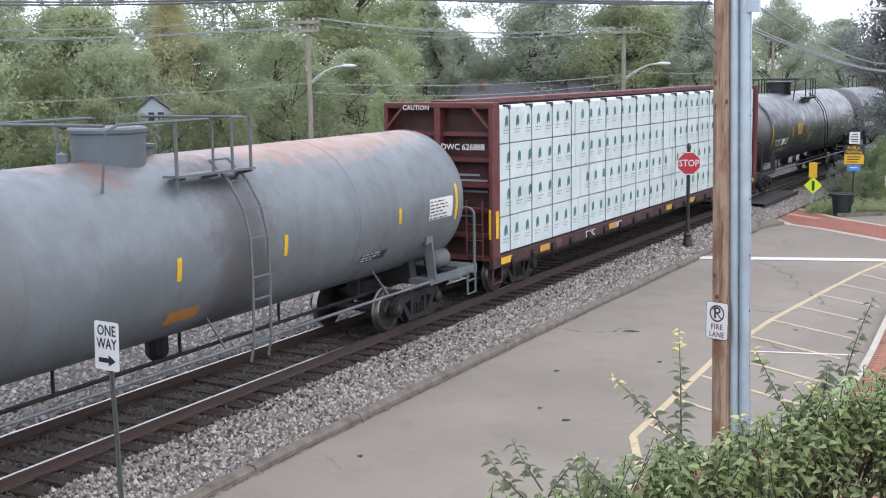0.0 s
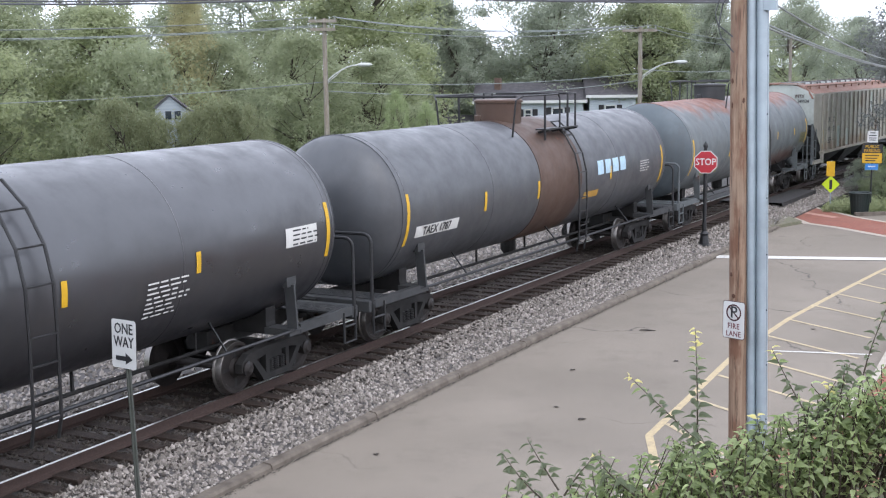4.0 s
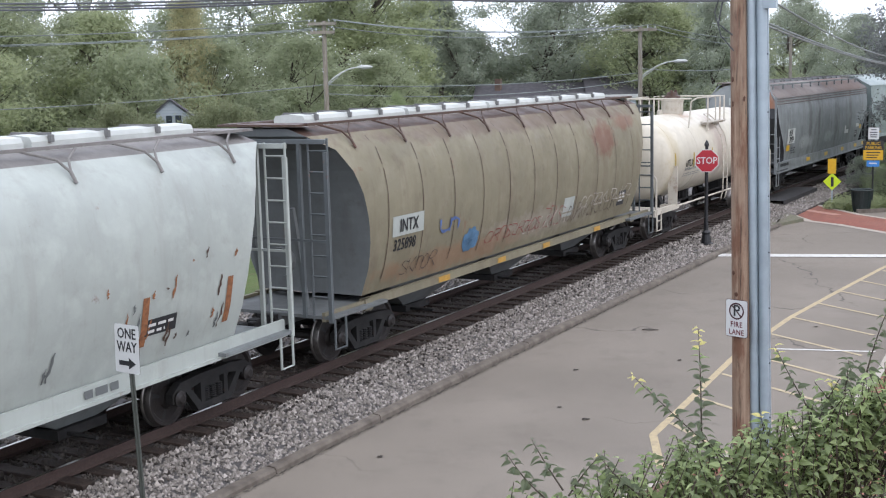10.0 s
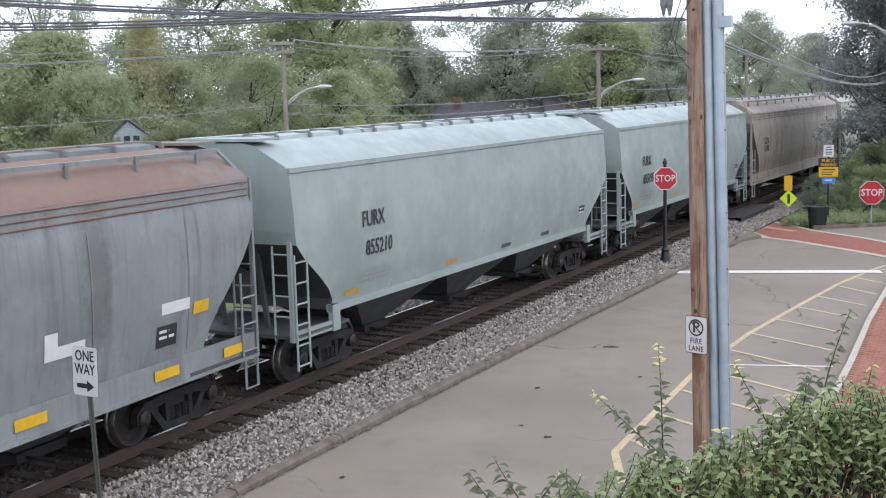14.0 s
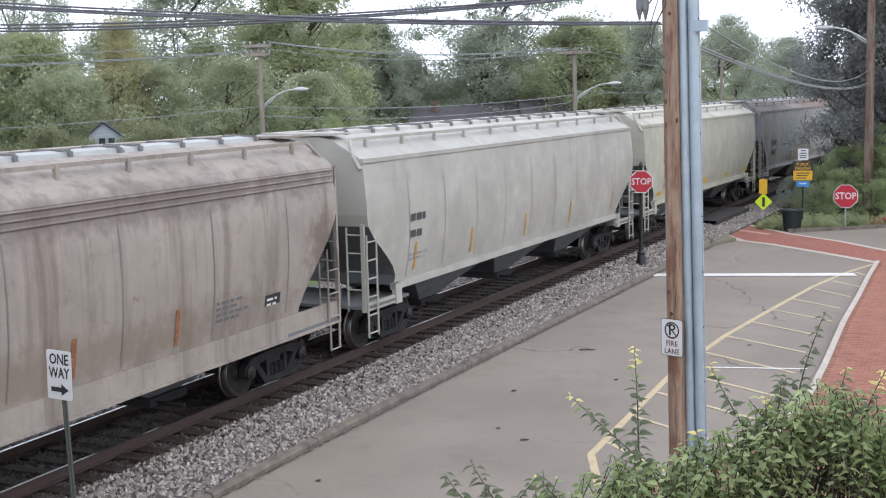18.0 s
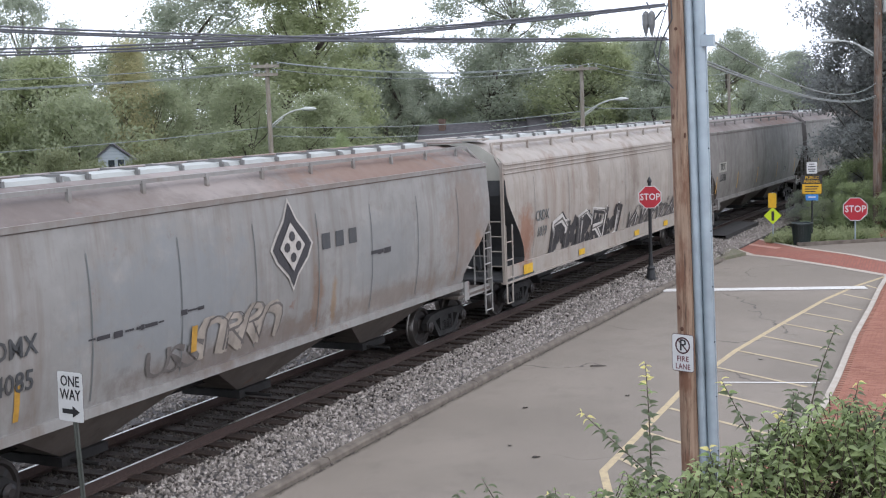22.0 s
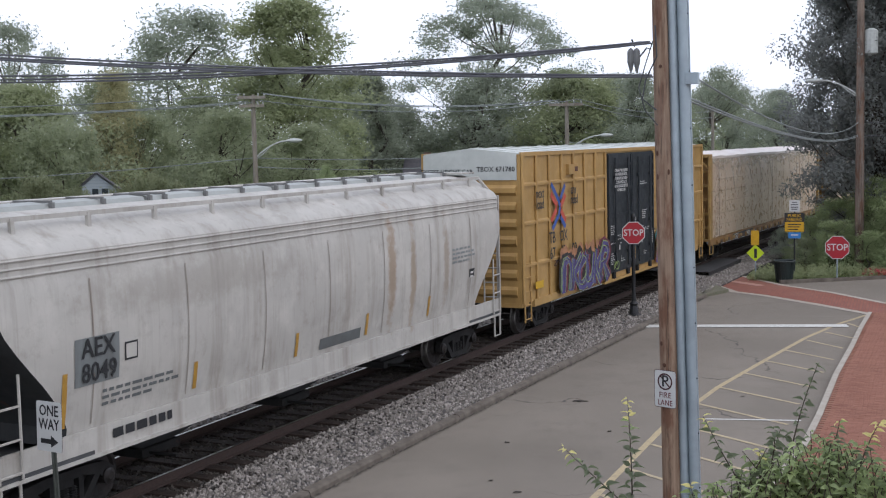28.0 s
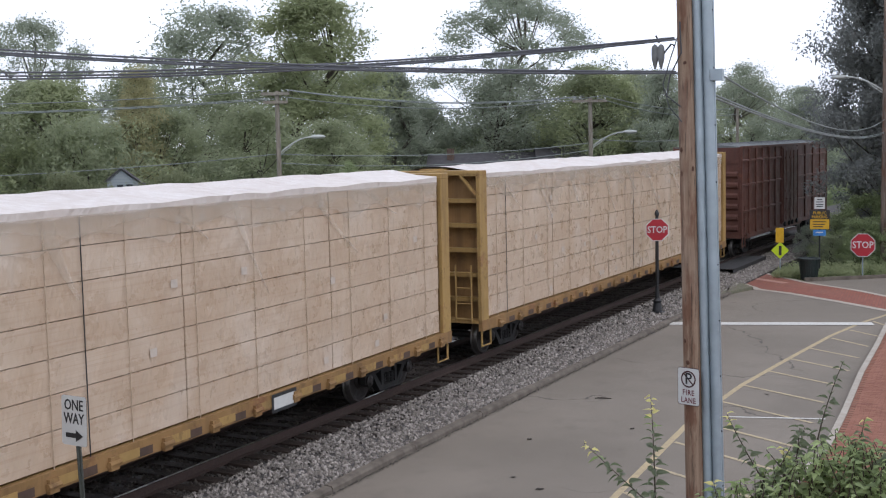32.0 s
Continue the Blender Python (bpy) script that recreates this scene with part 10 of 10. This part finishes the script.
M_PANE = plain("dark_window_glass", lin(58, 66, 72), 0.12, 0, 0.1, 2)
M_ROOF = make_stone("asphalt_shingle", lin(74, 72, 76), lin(98, 96, 98), 3.0, False)
SIDING = make_siding("blue_grey_siding", lin(204, 216, 226), lin(214, 224, 232))
house(87.9, 36.1, 90.6, 28.3, -3.0, 2.95, 4.15, 8.0, SIDING, M_ROOF, "blue-grey sided house with black shutters and a dark roof", ((1.7, 1.75, 0.85, 1.2), (4.0, 1.9, 0.5, 0.7), (6.3, 1.75, 0.85, 1.2), (1.9, -0.9, 0.85, 1.4), (6.3, -0.9, 0.85, 1.4)))
house(90.9, 27.9, 92.2, 24.6, -3.0, 3.3, 4.5, 7.0, SIDING, M_ROOF, "blue-grey sided house wing with white trim", ((1.6, 1.9, 0.8, 1.2),))
house(86.6, 38.6, 87.6, 36.3, -3.0, 0.7, 1.7, 6.0, SIDING, M_ROOF, "low house wing with a dark roof", ((1.2, -0.6, 0.7, 1.2),))
chim = thing("chimney", "brown brick chimney on the house roof", "chimney")
bm = bm_new()
box(bm, 90.6, 91.05, 35.2, 35.65, 2.5, 4.7)
part("chimney_shaft", bm, plain("sooty_chimney_brick", lin(118, 98, 88), 0.9, 0, 0.2, 3), chim)
WHITE_SIDING = make_siding("white_siding", lin(172, 182, 188), lin(182, 191, 196))
g = thing("house", "white gabled house half hidden by trees", "house", "houses beyond the railway")
ga, gb = Vector((43.84, 33.20, 0)), Vector((44.75, 31.95, 0))
gu = (gb - ga).normalized()
gback = Vector((-gu.y, gu.x, 0))
gback = gback if gback.x > 0 else -gback
GP_ = lambda s, d, z: ga + gu * s + gback * d + Vector((0, 0, z))
outline_ = [(0, -2.5), (1.5, -2.5), (1.5, 3.72), (0.62, 4.42), (0, 3.92)]
bm = bm_new()
fa, fb = [bm.verts.new(GP_(s, 0, z)) for s, z in outline_], [bm.verts.new(GP_(s, 4, z)) for s, z in outline_]
bm.faces.new(fa)
bm.faces.new(fb[::-1])
for k in range(5):
    bm.faces.new((fa[k], fa[(k + 1) % 5], fb[(k + 1) % 5], fb[k]))
part("wall", fix(bm), WHITE_SIDING, g)
for (s0, z0), (s1, z1) in (((-0.1, 3.86), (0.62, 4.46)), ((1.72, 3.60), (0.62, 4.46))):
    bm = bm_new()
    v = [bm.verts.new(GP_(s, d, z + dz)) for dz in (0, 0.05) for s, z, d in ((s0, z0, -0.12), (s1, z1, -0.12), (s1, z1, 4.1), (s0, z0, 4.1))]
    for q in ((0, 1, 2, 3), (7, 6, 5, 4), (0, 4, 5, 1), (1, 5, 6, 2), (2, 6, 7, 3), (3, 7, 4, 0)):
        bm.faces.new([v[k] for k in q])
    part("roof", fix(bm), M_ROOF, g)
for s0 in (0.42, 0.82):
    bm = bm_new()
    bm.faces.new([bm.verts.new(GP_(s, -0.02, z)) for s, z in ((s0, 3.42), (s0 + 0.26, 3.42), (s0 + 0.26, 3.78), (s0, 3.78))])
    part("window", bm, M_PANE, g)
# leaf green darkened to give these sky-lit bushes their shade
LEAF_SHADE = make_leaf("shaded_undergrowth_leaves", leaf_col(74, 84, 62), leaf_col(96, 104, 78), leaf_col(84, 94, 70))
for x, y, top, seed, spread in ((39.8, 32.0, 4.3, 18, 0.55), (40.6, 31.0, 3.75, 3, 0.5), (41.2, 30.3, 3.45, 25, 0.5), (41.9, 29.7, 3.85, 18, 0.45), (42.6, 29.0, 4.3, 3, 0.5), (43.3, 28.0, 4.0, 25, 0.55)):
    tree(x, y, top, "bush", seed, LEAF_SHADE, spread, "rounded green undergrowth shrub", "shrub", None, x, "undergrowth beyond the railway")
# soil bed that the near shrubs grow in
bm = bm_new()
plate(bm, [(-3.0, 4.2), (12.0, 4.1), (15.0, 3.8), (16.6, 3.2), (18.4, 2.2), (19.6, 1.5), (19.9, 0.8), (19.2, -1.5), (-3.0, -1.8)], -0.5, -0.262)
tagged(part("planting_bed", fix(bm), make_stone("dark_mulch", lin(58, 52, 42), lin(84, 84, 60), 14.0, False)), "dark mulched planting bed under the shrubs", "planting bed", kind="structure")

# ---- bricks of the pavement ----
bm = bm_new()
L, B, T = 0.0985, 0.0485, 0.020
top = [bm.verts.new((i * (L - 0.004), j * (B - 0.004), T)) for i, j in ((-1, -1), (1, -1), (1, 1), (-1, 1))]
mid = [bm.verts.new((i * L, j * B, T - 0.006)) for i, j in ((-1, -1), (1, -1), (1, 1), (-1, 1))]
low = [bm.verts.new((i * L, j * B, 0)) for i, j in ((-1, -1), (1, -1), (1, 1), (-1, 1))]
bm.faces.new(top)
for a, b in ((mid, top), (low, mid)):
    for k in range(4):
        bm.faces.new((a[k], a[(k + 1) % 4], b[(k + 1) % 4], b[k]))
proto_v = [tuple(v.co) for v in top + mid + low]
BRICK_ME = link_mesh("brick", bm, M_BRICK)
rng = random.Random(44)
near, V, Fc = 0, [], []
QUADS = [(0, 1, 2, 3)] + [(o + 4 + k, o + 4 + (k + 1) % 4, o + (k + 1) % 4, o + k) for o in (0, 4) for k in range(4)]
edge_x, edge_y = [p[0] for p in INNER][::-1], [p[1] for p in INNER][::-1]
for i in range(260):
    x = 16.4 + 0.102 * i
    if x > 40.7:
        break
    y = float(np.interp(x, edge_x, edge_y)) - 0.115 - (0.1 if i % 2 else 0)
    while y > -0.75:
        m = pose(x, y, -0.2825 + rng.uniform(-0.0015, 0.002), 0, 0, 90 + rng.uniform(-0.7, 0.7))
        if 20.0 < x < 23.0 and near < 300 and y > 0.2:
            shared("brick", BRICK_ME, pavement, m)
            near += 1
        else:
            o = len(V)
            V += [tuple(m @ Vector(p)) for p in proto_v]
            Fc += [[a + o for a in q] for q in QUADS]
        y -= 0.202
me = bpy.data.meshes.new("paving_bricks")
me.from_pydata(V, [], Fc)
me.materials.append(M_BRICK)
ob = new("paving_bricks", me)
ob.parent = pavement
tagged(ob, "red paving bricks in running bond", kind="stuff")



# ---- what moves ----
def car_pose(mid, reach, t):
    s = mid - SPEED * t - 0.0012 * t * t
    x0, y0, _ = on_track(s - reach)
    x1, y1, _ = on_track(s + reach)
    return pose((x0 + x1) / 2, (y0 + y1) / 2, 0, 0, 0, math.degrees(math.atan2(y1 - y0, x1 - x0)))


def motions():
    for car, mid, reach in TRAIN:
        walk(car, [(t, car_pose(mid, reach, t)) for t in np.arange(0, 32.01, 0.5)])
    turn = math.degrees(SPEED / WHEEL_R)
    for w, mid, x in WHEELSETS:
        a, b = max(0.0, (mid - 72) / SPEED), min(32.0, (mid + 10) / SPEED)
        times = [k / FPS for k in range(int(a * FPS), int(b * FPS) + 1)]
        rows = [(t, pose(x, 0, WHEEL_R, 0, -turn * (t - times[0]), 0)) for t in times]
        if rows[0][0] > 0:
            rows.insert(0, (0.0, rows[0][1]))
        if rows[-1][0] < 32.0:
            rows.append((32.0, rows[-1][1]))
        walk(w, rows)


motions()
